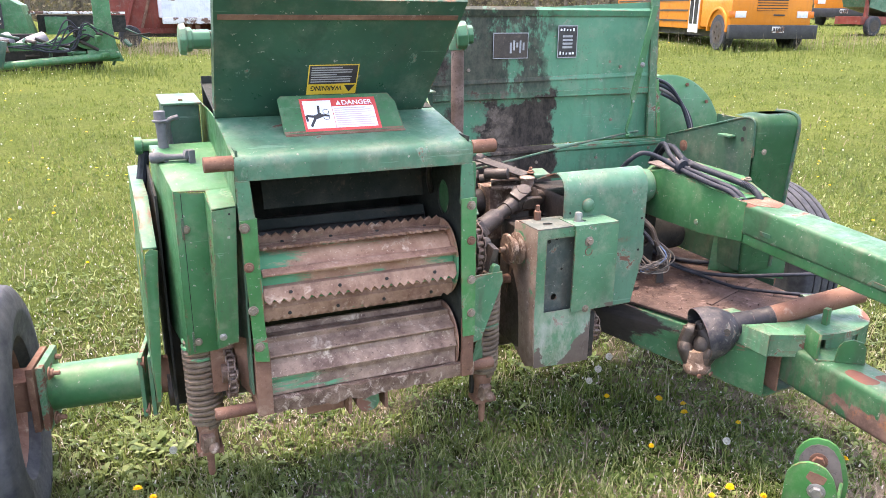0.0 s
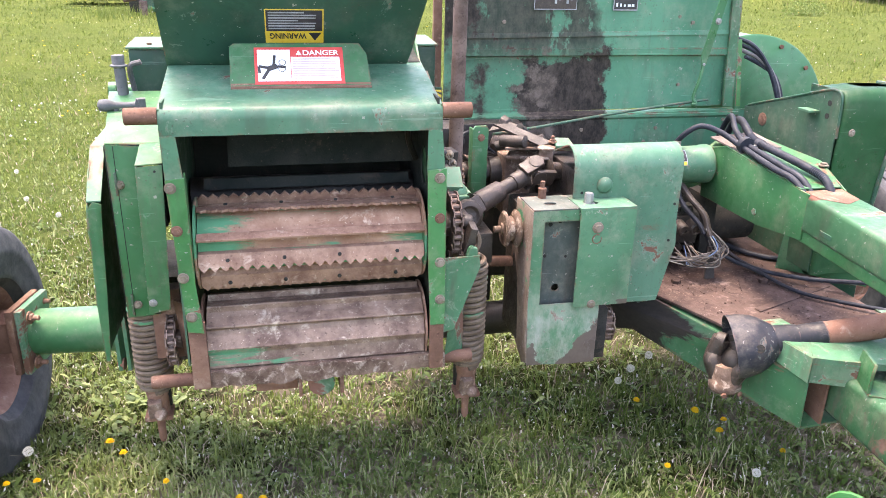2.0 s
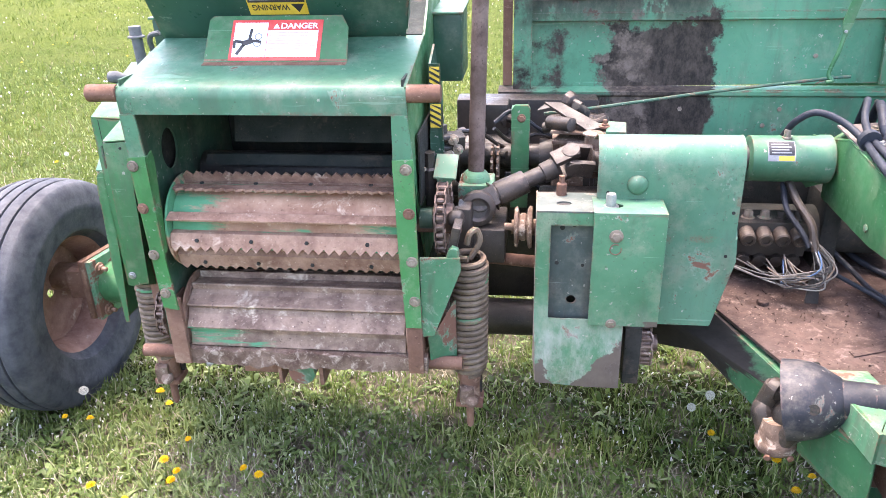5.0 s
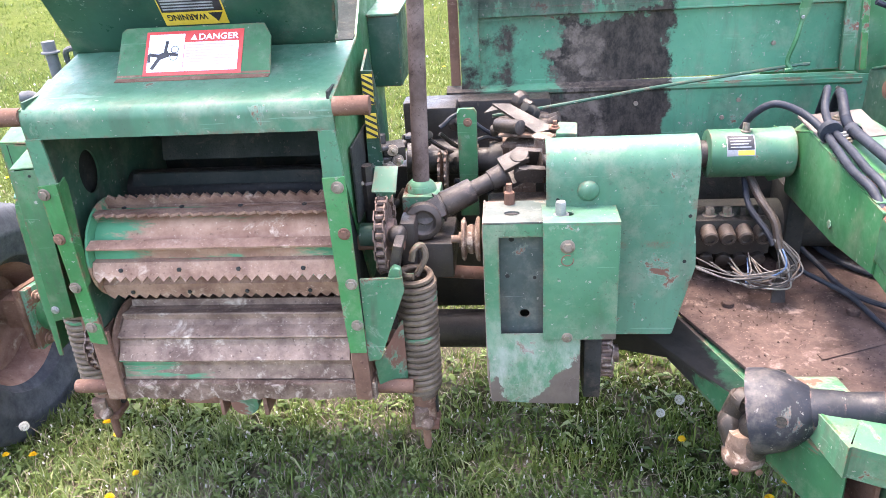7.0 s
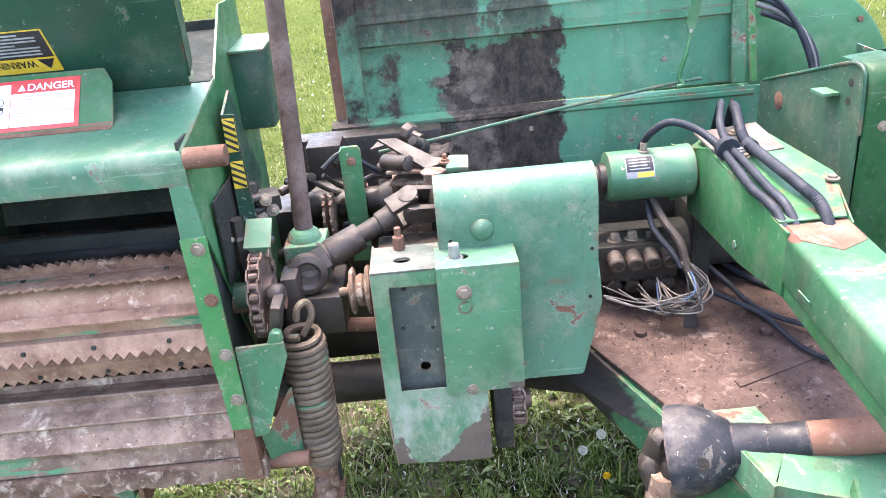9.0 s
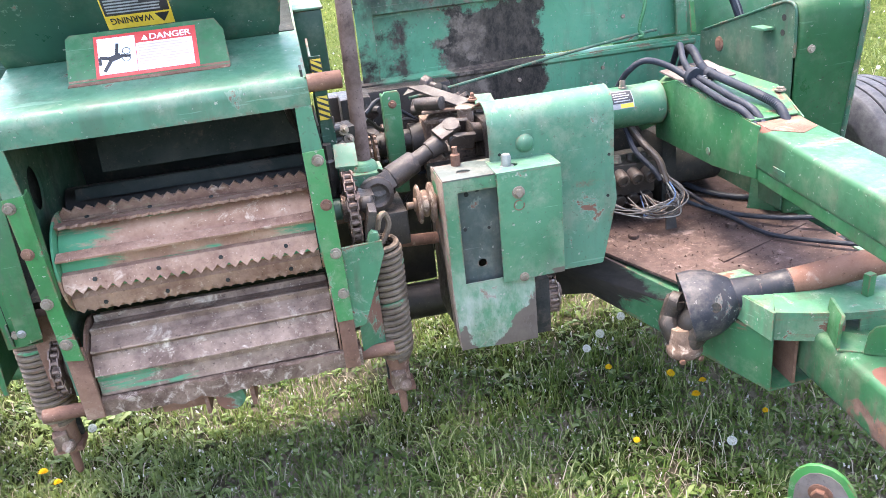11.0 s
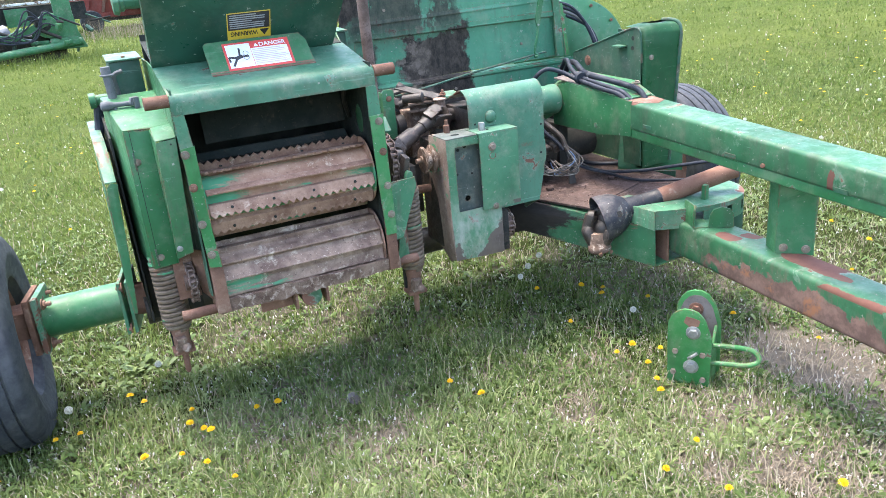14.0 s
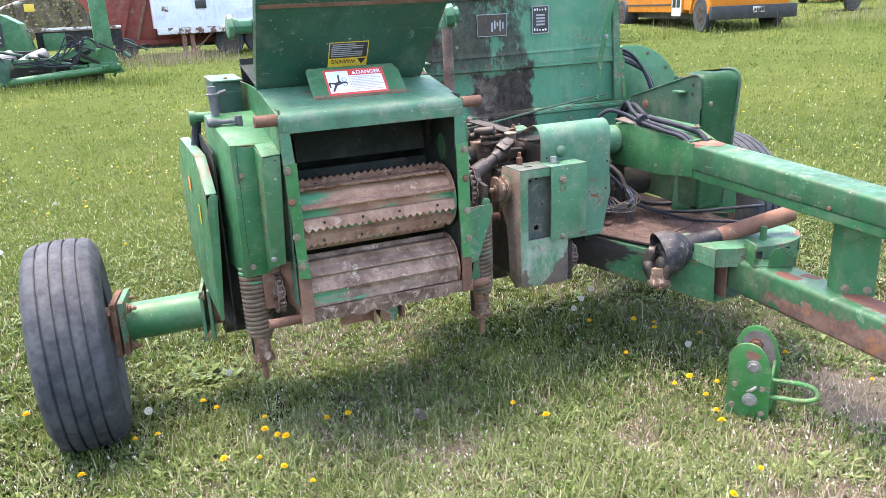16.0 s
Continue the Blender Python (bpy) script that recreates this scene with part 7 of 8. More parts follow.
for pts, r, m in (([(1.905, 2.29, 0.66), (1.95, 2.30, 0.60), (2.03, 2.31, 0.55), (2.097, 2.25, 0.527), (2.13, 2.08, 0.525), (2.24, 1.95, 0.53), (2.36, 1.86, 0.53)], 0.0065, RUBBER),
                  ([(2.0, 2.50, 0.60), (2.06, 2.40, 0.55), (2.10, 2.27, 0.53), (2.20, 2.14, 0.54), (2.32, 2.04, 0.56), (2.44, 1.97, 0.57)], 0.0075, RUBBER),
                  ([(2.05, 2.58, 0.58), (2.12, 2.48, 0.535), (2.20, 2.38, 0.525), (2.32, 2.30, 0.53), (2.42, 2.28, 0.54)], 0.009, RUBBER)):
    bm = B()
    hose(bm, pts, r, 10)
    part("deck_cable", bm, m, MACHINE, "dark cable lying across the deck")
bm = B()
slab(bm, [(2.20, 2.30, 0.513), (2.40, 2.10, 0.513), (2.40, 2.10, 0.70), (2.22, 2.30, 0.74)], (0.005, 0.004, 0))
part("leg_sheet", bm, G_SHEET, MACHINE)
bm = B()
slab(bm, [(2.22, 2.30, 0.50), (2.40, 2.14, 0.50), (2.40, 2.14, 0.20), (2.25, 2.30, 0.30)], (0.005, 0.004, 0))
part("far_leg", bm, G_DARK, MACHINE)
bm = B()
box(bm, 2.30, 2.36, 1.70, 1.80, 0.33, 0.49)
part("far_block", bm, G_DARK, MACHINE, bev=0.004)
# dark blocks added as the shade in the recess at the back of the deck
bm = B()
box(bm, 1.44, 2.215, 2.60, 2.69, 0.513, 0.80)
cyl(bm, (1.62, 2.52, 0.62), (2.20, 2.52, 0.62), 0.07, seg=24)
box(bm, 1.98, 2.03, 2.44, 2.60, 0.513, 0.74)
part("recess_shade_block", bm, DARK, MACHINE, "dark blocks standing in for the shaded recess behind the deck", bev=0.008)
# crumbs of dirt on the deck
rnd = random.Random(12)
bm = B()
for k in range(520):
    u, v = rnd.random(), rnd.random()
    p = Vector((1.70 + 0.55 * u, 2.62 - 0.75 * v, DECK_Z + 0.009))
    if p.y < 2.2 - (p.x - 1.66) * 2.2:
        continue
    s = rnd.uniform(0.0015, 0.006)
    q = [bm.verts.new(p + Vector((rnd.uniform(-s, s), rnd.uniform(-s, s), z))) for z in (0, 0, 0, s)]
    for f in ((0, 1, 3), (1, 2, 3), (2, 0, 3)):
        bm.faces.new([q[i] for i in f])
crumbs = part("deck_dirt", bm, DECK, deck)
crumbs["kind"] = "stuff"

# ---- grass and weeds ----
def leaf_mat(name, cols, trans, rough=0.55):
    """Leaf: diffuse and translucent, with a colour of its own for each blade."""
    m, nt, bs = mat(name)
    g = Net(nt)
    geo = nt.nodes.new("ShaderNodeNewGeometry")
    r = nt.nodes.new("ShaderNodeValToRGB")
    r.color_ramp.elements[0].color = (*cols[0], 1)
    r.color_ramp.elements[1].color = (*cols[-1], 1)
    for i, c in enumerate(cols[1:-1]):
        e = r.color_ramp.elements.new((i + 1) / (len(cols) - 1))
        e.color = (*c, 1)
    g.link(geo.outputs["Random Per Island"], r.inputs[0])
    col = g.mix(g.ramp(g.noise(0.7, 4), 0.35, 0.7, 0, 0.45), r.outputs["Color"], cols[-1])
    col = g.mix(g.ramp(g.noise(2.6, 5, 0.65, w=4), 0.44, 0.62, 0, 0.30), col, tuple(0.5 * (a + b) for a, b in zip(cols[0], cols[1])))
    tr = nt.nodes.new("ShaderNodeBsdfTranslucent")
    tcol = g.mix(0.5, col, trans)
    g.link(col, bs.inputs["Base Color"])
    bs.inputs["Roughness"].default_value = rough
    bs.inputs["Specular IOR Level"].default_value = 0.16
    g.link(tcol, tr.inputs["Color"])
    mx = nt.nodes.new("ShaderNodeMixShader")
    mx.inputs[0].default_value = 0.34
    g.link(bs.outputs[0], mx.inputs[1])
    g.link(tr.outputs[0], mx.inputs[2])
    g.link(mx.outputs[0], nt.nodes["Material Output"].inputs["Surface"])
    return m


GRASS = leaf_mat("grass_green", [(0.009, 0.020, 0.004), (0.046, 0.084, 0.016), (0.116, 0.165, 0.038), (0.38, 0.40, 0.21)], (0.21, 0.32, 0.045))
GRASS_Y = leaf_mat("grass_yellow_green", [(0.026, 0.048, 0.010), (0.068, 0.103, 0.021), (0.106, 0.140, 0.031), (0.165, 0.19, 0.062)], (0.17, 0.245, 0.04))
STRAW = leaf_mat("dead_grass", [(0.14, 0.108, 0.078), (0.28, 0.232, 0.175), (0.47, 0.41, 0.325), (0.20, 0.158, 0.12)], (0.35, 0.28, 0.16), 0.8)
STEMS = leaf_mat("spent_stems", [(0.26, 0.23, 0.13), (0.36, 0.33, 0.21), (0.44, 0.42, 0.32)], (0.3, 0.28, 0.14), 0.7)
CHAFF = leaf_mat("chaff_specks", [(0.36, 0.32, 0.25), (0.5, 0.48, 0.42), (0.62, 0.61, 0.56)], (0.5, 0.48, 0.4), 0.8)
WEED = leaf_mat("weed_leaf", [(0.012, 0.028, 0.005), (0.050, 0.094, 0.018), (0.106, 0.158, 0.036), (0.26, 0.31, 0.13)], (0.18, 0.30, 0.04), 0.42)

rng = np.random.default_rng(5)


def gz(x, y):
    return np.array([ground_z(a, b) for a, b in zip(x, y)])


def field(n, r0, r1, a0=-44, a1=86):
    """Places spread thinner with distance from the mown spot before the machine."""
    r = np.exp(rng.uniform(math.log(r0), math.log(r1), n))
    a = np.radians(rng.uniform(a0, a1, n))
    return 0.45 + r * np.sin(a), -0.15 + r * np.cos(a), r


def patchy(x, y, s, k):
    return np.array([noise.noise((a * s, b * s, k)) for a, b in zip(x, y)])


def bare(x, y):
    """How bare the sod is: worn spots between the tongue and the clevis and along the front."""
    v = np.zeros(len(x))
    for cx, cy, rr_, w in WORN:
        d2 = ((x - cx) ** 2 + (y - cy) ** 2) / (1.15 * rr_) ** 2
        v = np.maximum(v, w * np.exp(-d2 ** 2))
    return np.clip(v + np.clip(1.5 - np.hypot(x - 1.3, y - 1.2) / 3.5, 0.1, 1) * 0.75 * np.clip(patchy(x, y, 2.6, 1.5) + 0.06, -0.4, 0.6), 0, 1)


def blades(name, m, x, y, h, w, lean, label, curl=0.5, base=0.0):
    """Bent tapering blades, two joints each, in one mesh."""
    n = len(x)
    a = rng.uniform(0, 2 * math.pi, n)
    dx, dy = np.cos(a), np.sin(a)
    sx, sy = -dy, dx
    z = gz(x, y) + base
    l1, l2 = lean * 0.35, lean * (0.35 + curl)
    co = np.zeros((n, 5, 3))
    tw = rng.uniform(-0.5, 0.5, n)
    for k, (t, wd, off) in enumerate(((0, 1, 0), (0, -1, 0), (0.55, -0.75, l1), (0.55, 0.75, l1), (1.0, 0, l2))):
        co[:, k, 0] = x + sx * wd * w / 2 + dx * off * h + (dx * tw * wd * w * 0.3)
        co[:, k, 1] = y + sy * wd * w / 2 + dy * off * h + (dy * tw * wd * w * 0.3)
        co[:, k, 2] = z + h * t * np.sqrt(np.clip(1 - (off * 0.75) ** 2, 0.06, 1)) - (0.004 if t == 0 else 0)
    me = bpy.data.meshes.new(name)
    me.vertices.add(n * 5)
    me.vertices.foreach_set("co", co.reshape(-1))
    i = np.arange(n)[:, None] * 5
    loops = np.concatenate([i + np.array([[0, 1, 2, 3]]), i + np.array([[3, 2, 4]])], axis=1).reshape(-1)
    me.loops.add(n * 7)
    me.loops.foreach_set("vertex_index", loops)
    me.polygons.add(n * 2)
    st = (np.arange(n)[:, None] * 7 + np.array([[0, 4]])).reshape(-1)
    me.polygons.foreach_set("loop_start", st)
    me.update(calc_edges=True)
    me.validate()
    me.materials.append(m)
    return tagged(new(name, me), label, "grass", kind="stuff")


def keep(mask, *arr):
    return [q[mask] for q in arr]


NB = 315000
x, y, r = field(NB // 7, 0.75, 46)
x, y, r = np.repeat(x, 7), np.repeat(y, 7), np.repeat(r, 7)
x = x + rng.normal(0, 0.011, NB) * np.maximum(1, r / 2.2)
y = y + rng.normal(0, 0.011, NB) * np.maximum(1, r / 2.2)
b = bare(x, y)
x, y, r, b = keep(rng.random(NB) > b * 0.97 * (r < 6), x, y, r, b)
hgt = rng.uniform(0.014, 0.056, len(x)) * (1 + 0.5 * np.clip(patchy(x, y, 0.8, 4.4), -0.5, 1)) * (1 - 0.45 * b)
hgt *= np.where(rng.random(len(x)) > 0.93, 1.7, 1) * np.clip(1 + (r - 8) / 40, 1, 1.6)
wid = rng.uniform(0.003, 0.0062, len(x)) * np.maximum(1, r / 4.5) ** 0.85
# sunlight put into the colour: more yellow blades left of and behind the machine
yel = rng.random(len(x)) < np.clip(0.10 + 0.09 * np.maximum(0, r - 2.4) * 1.3 + 0.4 * np.clip(patchy(x, y, 0.5, 9.1), 0, 1) + 0.35 * (x < 0.15) + 0.75 * ((y > 2.15) & (x < 2.2)), 0.08, 0.94)
blades("grass", GRASS, x[~yel], y[~yel], hgt[~yel], wid[~yel], rng.uniform(0.3, 1.3, (~yel).sum()), "short green meadow grass round the machine")
blades("grass", GRASS_Y, x[yel], y[yel], hgt[yel], wid[yel], rng.uniform(0.3, 1.3, yel.sum()), "yellow-green meadow grass, its sunlit look put into the colour")
# the meadow goes on all round, also behind the walk
x, y, r = field(46000, 0.9, 30, 84, 318)
blades("grass", GRASS_Y, x, y, rng.uniform(0.02, 0.07, len(x)), rng.uniform(0.005, 0.010, len(x)) * np.maximum(1, r / 2.2), rng.uniform(0.3, 1.3, len(x)), "yellow-green meadow grass away from the machine")
x, y, r = field(9000, 0.05, 0.9, 0, 360)
blades("grass", GRASS, x, y, rng.uniform(0.015, 0.05, len(x)), rng.uniform(0.004, 0.008, len(x)), rng.uniform(0.3, 1.3, len(x)), "short trodden grass")
# low understorey that fills the sod
x, y, r = field(90000, 0.75, 9)
b = bare(x, y)
x, y, r = keep(rng.random(len(x)) > b * 0.95, x, y, r)
blades("grass", GRASS, x, y, rng.uniform(0.015, 0.04, len(x)), rng.uniform(0.004, 0.008, len(x)) * np.maximum(1, r / 3), rng.uniform(0.5, 1.1, len(x)), "low green grass filling the sod")
# taller tufts close to the machine's front
tx_, ty_ = [], []
for k in range(170):
    cx, cy = rng.uniform(-0.6, 2.0), rng.uniform(0.9, 2.4)
    q = int(rng.integers(15, 40))
    tx_.append(cx + rng.normal(0, 0.022, q))
    ty_.append(cy + rng.normal(0, 0.022, q))
tx_, ty_ = np.concatenate(tx_), np.concatenate(ty_)
blades("grass", GRASS, tx_, ty_, rng.uniform(0.025, 0.078, len(tx_)), rng.uniform(0.0026, 0.0048, len(tx_)), rng.uniform(0.3, 0.9, len(tx_)), "taller tufts of grass under the machine")
# dead stalks and thatch
x, y, r = field(120000, 0.75, 14)
b = bare(x, y)
x, y, r, b = keep(rng.random(len(x)) < (0.46 + 0.54 * b) * np.clip(1.4 - r / 6, 0.15, 1), x, y, r, b)
blades("dead_grass", STRAW, x, y, rng.uniform(0.015, 0.060, len(x)), rng.uniform(0.0018, 0.0036, len(x)) * np.maximum(1, r / 3), rng.uniform(0.9, 1.25, len(x)), "pale dead grass and thatch on bare soil", curl=0.62)
x, y, r = field(700, 1.0, 14)
blades("dead_grass", STRAW, x, y, rng.uniform(0.07, 0.16, len(x)), rng.uniform(0.002, 0.0032, len(x)) * np.maximum(1, r / 3), rng.uniform(0.2, 1.2, len(x)), "dry standing stalks")
# long bleached stems lying and leaning in the sod, and pale bits of chaff and petals
x, y, r = field(1100, 0.9, 5)
blades("dead_grass", STEMS, x, y, rng.uniform(0.04, 0.11, len(x)), rng.uniform(0.0024, 0.004, len(x)), rng.uniform(0.4, 1.3, len(x)), "pale spent stems leaning in the grass", curl=0.3)
x, y, r = field(15000, 0.9, 6)
blades("chaff", CHAFF, x, y, rng.uniform(0.005, 0.010, len(x)), rng.uniform(0.004, 0.008, len(x)), rng.uniform(1.15, 1.3, len(x)), "pale chaff and seed specks in the grass", base=0.016)
# tall dry grass by the wagons and the buses
cx = np.concatenate([rng.normal(2.2, 1.0, 900), rng.uniform(14, 30, 5000)])
cy = np.concatenate([rng.normal(24.5, 0.8, 900), 19.5 + rng.normal(0, 1.6, 5000) - (np.zeros(5000))])
cy[900:] = 33.5 - cx[900:] * 0.95 + rng.normal(0, 1.5, 5000)
sel = np.concatenate([np.ones(900, bool), rng.random(5000) < np.clip((cx[900:] - 15) / 12, 0.04, 0.6)])
cx, cy = cx[sel], cy[sel]
blades("tall_dry_grass", STRAW, cx, cy, rng.uniform(0.2, 0.6, len(cx)), rng.uniform(0.005, 0.010, len(cx)), rng.uniform(0.05, 0.5, len(cx)), "tall bleached grass by the parked vehicles")

# rank grass standing round the parked machines
cx = np.concatenate([rng.uniform(-3.2, 1.4, 1700), rng.uniform(0.2, 8.0, 3000), rng.uniform(13, 24, 3400)])
cy = np.concatenate([rng.normal(18.5, 0.8, 1700), rng.normal(25.4, 1.2, 3000), np.zeros(3400)])
cy[4700:] = 30.5 - cx[4700:] * 0.95 + rng.normal(0, 1.6, 3400)
blades("rank_grass", GRASS_Y, cx, cy, rng.uniform(0.06, 0.30, len(cx)), rng.uniform(0.006, 0.013, len(cx)), rng.uniform(0.1, 0.7, len(cx)), "rank green grass round the parked machines")

# broad weed leaves in rosettes
x, y, r = field(22000, 0.95, 5)
x, y, r = keep(rng.random(len(x)) > bare(x, y) * 1.1, x, y, r)
n_ros = len(x)
lx, ly, lh = [], [], []
verts, faces = [], []
rnd = random.Random(3)
ros = list(zip(x, y)) + [(0.05 + rnd.gauss(0, 0.09), 2.62 + rnd.gauss(0, 0.10)) for k in range(70)]
for k, (px, py) in enumerate(ros):
    gz0 = ground_z(px, py)
    big = k >= n_ros
    for j in range(rnd.randint(5, 9)):
        a = rnd.uniform(0, 2 * math.pi)
        L = rnd.choice((0.5, 0.6, 0.8, 1.2)) * rnd.uniform(0.013, 0.034) * (1.5 if big else 1)
        W = L * rnd.uniform(0.24, 0.5)
        rise = rnd.uniform(0.3, 1.4) * (1.3 if big else 1)
        d = Vector((math.cos(a), math.sin(a), 0))
        s = Vector((-d.y, d.x, 0))
        o = Vector((px, py, gz0 + 0.004))
        i0 = len(verts)
        for t, w in ((0.0, 0.12), (0.35, 0.75), (0.72, 1.0), (1.0, 0.25)):
            c = o + d * (L * t) + Vector((0, 0, L * rise * (t - 0.55 * t * t)))
            verts += [tuple(c + s * (W * w / 2) + Vector((0, 0, 0.002))), tuple(c - s * (W * w / 2) + Vector((0, 0, 0.002)))]
        for t in range(3):
            q = i0 + t * 2
            faces.append((q, q + 1, q + 3, q + 2))
me = bpy.data.meshes.new("weeds")
me.from_pydata(verts, [], faces)
me.materials.append(WEED)
tagged(new("weeds", me), "broad-leaved weeds and clover among the grass", "weeds", kind="stuff")

# ---- dandelions ----
YEL = leaf_mat("dandelion_petal", [(0.70, 0.42, 0.01), (0.80, 0.52, 0.015), (0.85, 0.60, 0.03)], (0.8, 0.5, 0.02))
STEM = leaf_mat("dandelion_stem", [(0.12, 0.17, 0.05), (0.18, 0.20, 0.08)], (0.2, 0.3, 0.05))
PUFF = leaf_mat("dandelion_down", [(0.46, 0.46, 0.41), (0.62, 0.62, 0.58)], (0.7, 0.7, 0.68), 0.9)


def stem_bm(h, r):
    bm = B()
    hose(bm, [(0, 0, -0.01), (0.004, 0.002, h * 0.5), (0, 0, h)], r, 5, 4)
    return bm


def flower(h, size):
    t = thing("dandelion", (0, 0, 0), "yellow dandelion flower standing in the grass", "flower", "dandelions in the grass")
    part("stem", stem_bm(h, 0.0016), STEM, t)
    bm = B()
    for layer, (n, rr, up_) in enumerate(((17, 1.0, 0.05), (15, 0.8, 0.35), (11, 0.5, 0.75))):
        for i in range(n):
            a = 2 * math.pi * (i + 0.37 * layer) / n
            d = Vector((math.cos(a), math.sin(a), 0))
            s = Vector((-d.y, d.x, 0)) * size * 0.13
            c = Vector((0, 0, h + 0.002 * layer))
            tip = c + d * size * rr + Vector((0, 0, size * rr * up_))
            mid = c + d * size * rr * 0.6 + Vector((0, 0, size * rr * up_ * 0.7 + 0.001))
            v = [bm.verts.new(c), bm.verts.new(mid + s), bm.verts.new(tip), bm.verts.new(mid - s)]
            bm.faces.new(v)
    part("flower_head", bm, YEL, t)
    return t


def clock(h, size):
    t = thing("dandelion_clock", (0, 0, 0), "white dandelion seed head on a tall stem", "flower", "dandelion seed heads")
    part("stem", stem_bm(h, 0.0014), STEM, t)
    bm = B()
    c = Vector((0, 0, h + size * 0.5))
    rr = random.Random(2)
    for i in range(190):
        zz = 1 - 2 * (i + 0.5) / 190
        a = i * 2.39996
        d = Vector((math.sqrt(1 - zz * zz) * math.cos(a), math.sqrt(1 - zz * zz) * math.sin(a), zz))
        s, u, _ = frame_of(d)
        tip = c + d * size
        for k in range(3):
            q = s * math.cos(k * 2.1 + i) + u * math.sin(k * 2.1 + i)
            w = d.cross(q) * 0.0007
            v = [bm.verts.new(c + d * size * 0.75 - w), bm.verts.new(c + d * size * 0.75 + w), bm.verts.new(tip + q * size * 0.24)]
            bm.faces.new(v)
    lathe(bm, c - Vector((0, 0, size * 0.25)), (0, 0, 1), [(0, size * 0.1), (size * 0.25, size * 0.25), (size * 0.5, size * 0.1)], 8)
    part("seed_head", bm, PUFF, t)
    return t


kinds = [flower(0.05, 0.0135), flower(0.075, 0.016), flower(0.06, 0.0115)]
spots = [(0.02, 2.24), (-0.03, 2.26), (0.17, 2.07), (0.19, 1.95), (0.21, 1.88), (0.08, 1.81), (0.15, 1.74), (0.0, 1.84), (0.21, 1.59), (0.38, 1.97), (0.43, 1.92), (-0.27, 2.14), (-0.2, 2.14), (-0.45, 1.95), (1.63, 1.57), (1.67, 1.45), (1.86, 2.14), (1.46, 1.02), (1.31, 0.97), (1.7, 1.57), (1.77, 1.51), (1.61, 1.35), (1.55, 1.24), (1.64, 1.89), (1.95, 2.07), (1.88, 1.98), (2.03, 1.87), (1.72, 2.26), (2.15, 1.52), (2.26, 1.23), (1.02, 1.75), (1.07, 1.57), (2.06, 0.6), (1.87, 0.56), (2.1, 0.45), (2.19, 0.4), (1.4, 0.8), (1.65, 0.66), (2.81, 0.54), (2.89, 1.03), (0.13, 1.96)]
rnd = random.Random(21)


def plant(kinds, spots, lean=14):
    used = set()
    for i, (px, py) in enumerate(spots):
        k = i % len(kinds)
        m = pose(px, py, ground_z(px, py), rnd.uniform(-lean, lean), rnd.uniform(-lean, lean), rnd.uniform(0, 360))
        if k in used:
            copy_thing(kinds[k], m)
        else:
            used.add(k)
            kinds[k].matrix_basis = m


far_spots = []
while len(far_spots) < 40:
    r_ = rnd.uniform(2.6, 7)
    a_ = radians(rnd.uniform(-34, 78))
    p = (0.45 + r_ * math.sin(a_), r_ * math.cos(a_))
    if not (-0.5 < p[0] < 2.9 and 1.6 < p[1] < 3.6):
        far_spots.append(p)
plant(kinds, spots + far_spots)
clocks = [clock(0.10, 0.0135), clock(0.13, 0.015)]
cl_spots = [(1.84, 1.73), (1.7, 2.35), (0.09, 2.39), (1.83, 2.38), (1.67, 2.3), (-0.22, 2.2), (1.86, 0.22)]
while len(cl_spots) < 34:
    r_ = rnd.uniform(2.8, 7)
    a_ = radians(rnd.uniform(-34, 78))
    p = (0.45 + r_ * math.sin(a_), r_ * math.cos(a_))
    if not (-0.5 < p[0] < 2.9 and 1.6 < p[1] < 3.6):
        cl_spots.append(p)
plant(clocks, cl_spots, 10)
# the many further off
for nm, m, n, sz, lab_ in (("far_dandelion_clocks", PUFF, 1300, 0.010, "white dandelion heads dotted over the meadow"), ("far_dandelions", YEL, 420, 0.014, "yellow dandelions dotted over the meadow")):
    x, y, r = field(n, 6.5, 30)
    bm = B()
    for px, py in zip(x, y):
        c = Vector((px, py, ground_z(px, py) + rnd.uniform(0.08, 0.2)))
        s = sz * rnd.uniform(0.7, 1.2)
        v = [bm.verts.new(c + Vector(q) * s) for q in ((1, 0, 0), (0, 1, 0), (-1, 0, 0), (0, -1, 0), (0, 0, 1 if m is PUFF else 0.35), (0, 0, -1 if m is PUFF else -0.1))]
        for a, b_ in ((0, 1), (1, 2), (2, 3), (3, 0)):
            bm.faces.new((v[a], v[b_], v[4]))
            bm.faces.new((v[b_], v[a], v[5]))
    tagged(part(nm, bm, m), lab_, "flowers", kind="stuff")
# small dark stone in the grass
bm = B()
bmesh.ops.create_icosphere(bm, subdivisions=2, radius=0.03)
for v in bm.verts:
    v.co = Vector((v.co.x * 0.9, v.co.y * 1.2, v.co.z * 0.45)) * (1 + 0.5 * noise.noise(v.co * 40)) + Vector((0.69, 1.86, ground_z(0.69, 1.86) + 0.03))
tagged(part("stone", bm, OILY), "small brown field stone in the grass", "stone")

# ---- parked machines and trees beyond the meadow ----
RED = painted("faded_red_paint", (0.17, 0.030, 0.022), (0.25, 0.055, 0.038), 0.66, 0.35, 0.3, 0.5, big=0.7, seed=31, chipscale=3)
WHITE = painted("chalky_white_paint", (0.58, 0.62, 0.70), (0.70, 0.73, 0.80), 0.72, 0.1, 0.15, 0.5, big=0.7, seed=32, chipscale=3, rustcol=(0.3, 0.25, 0.2))
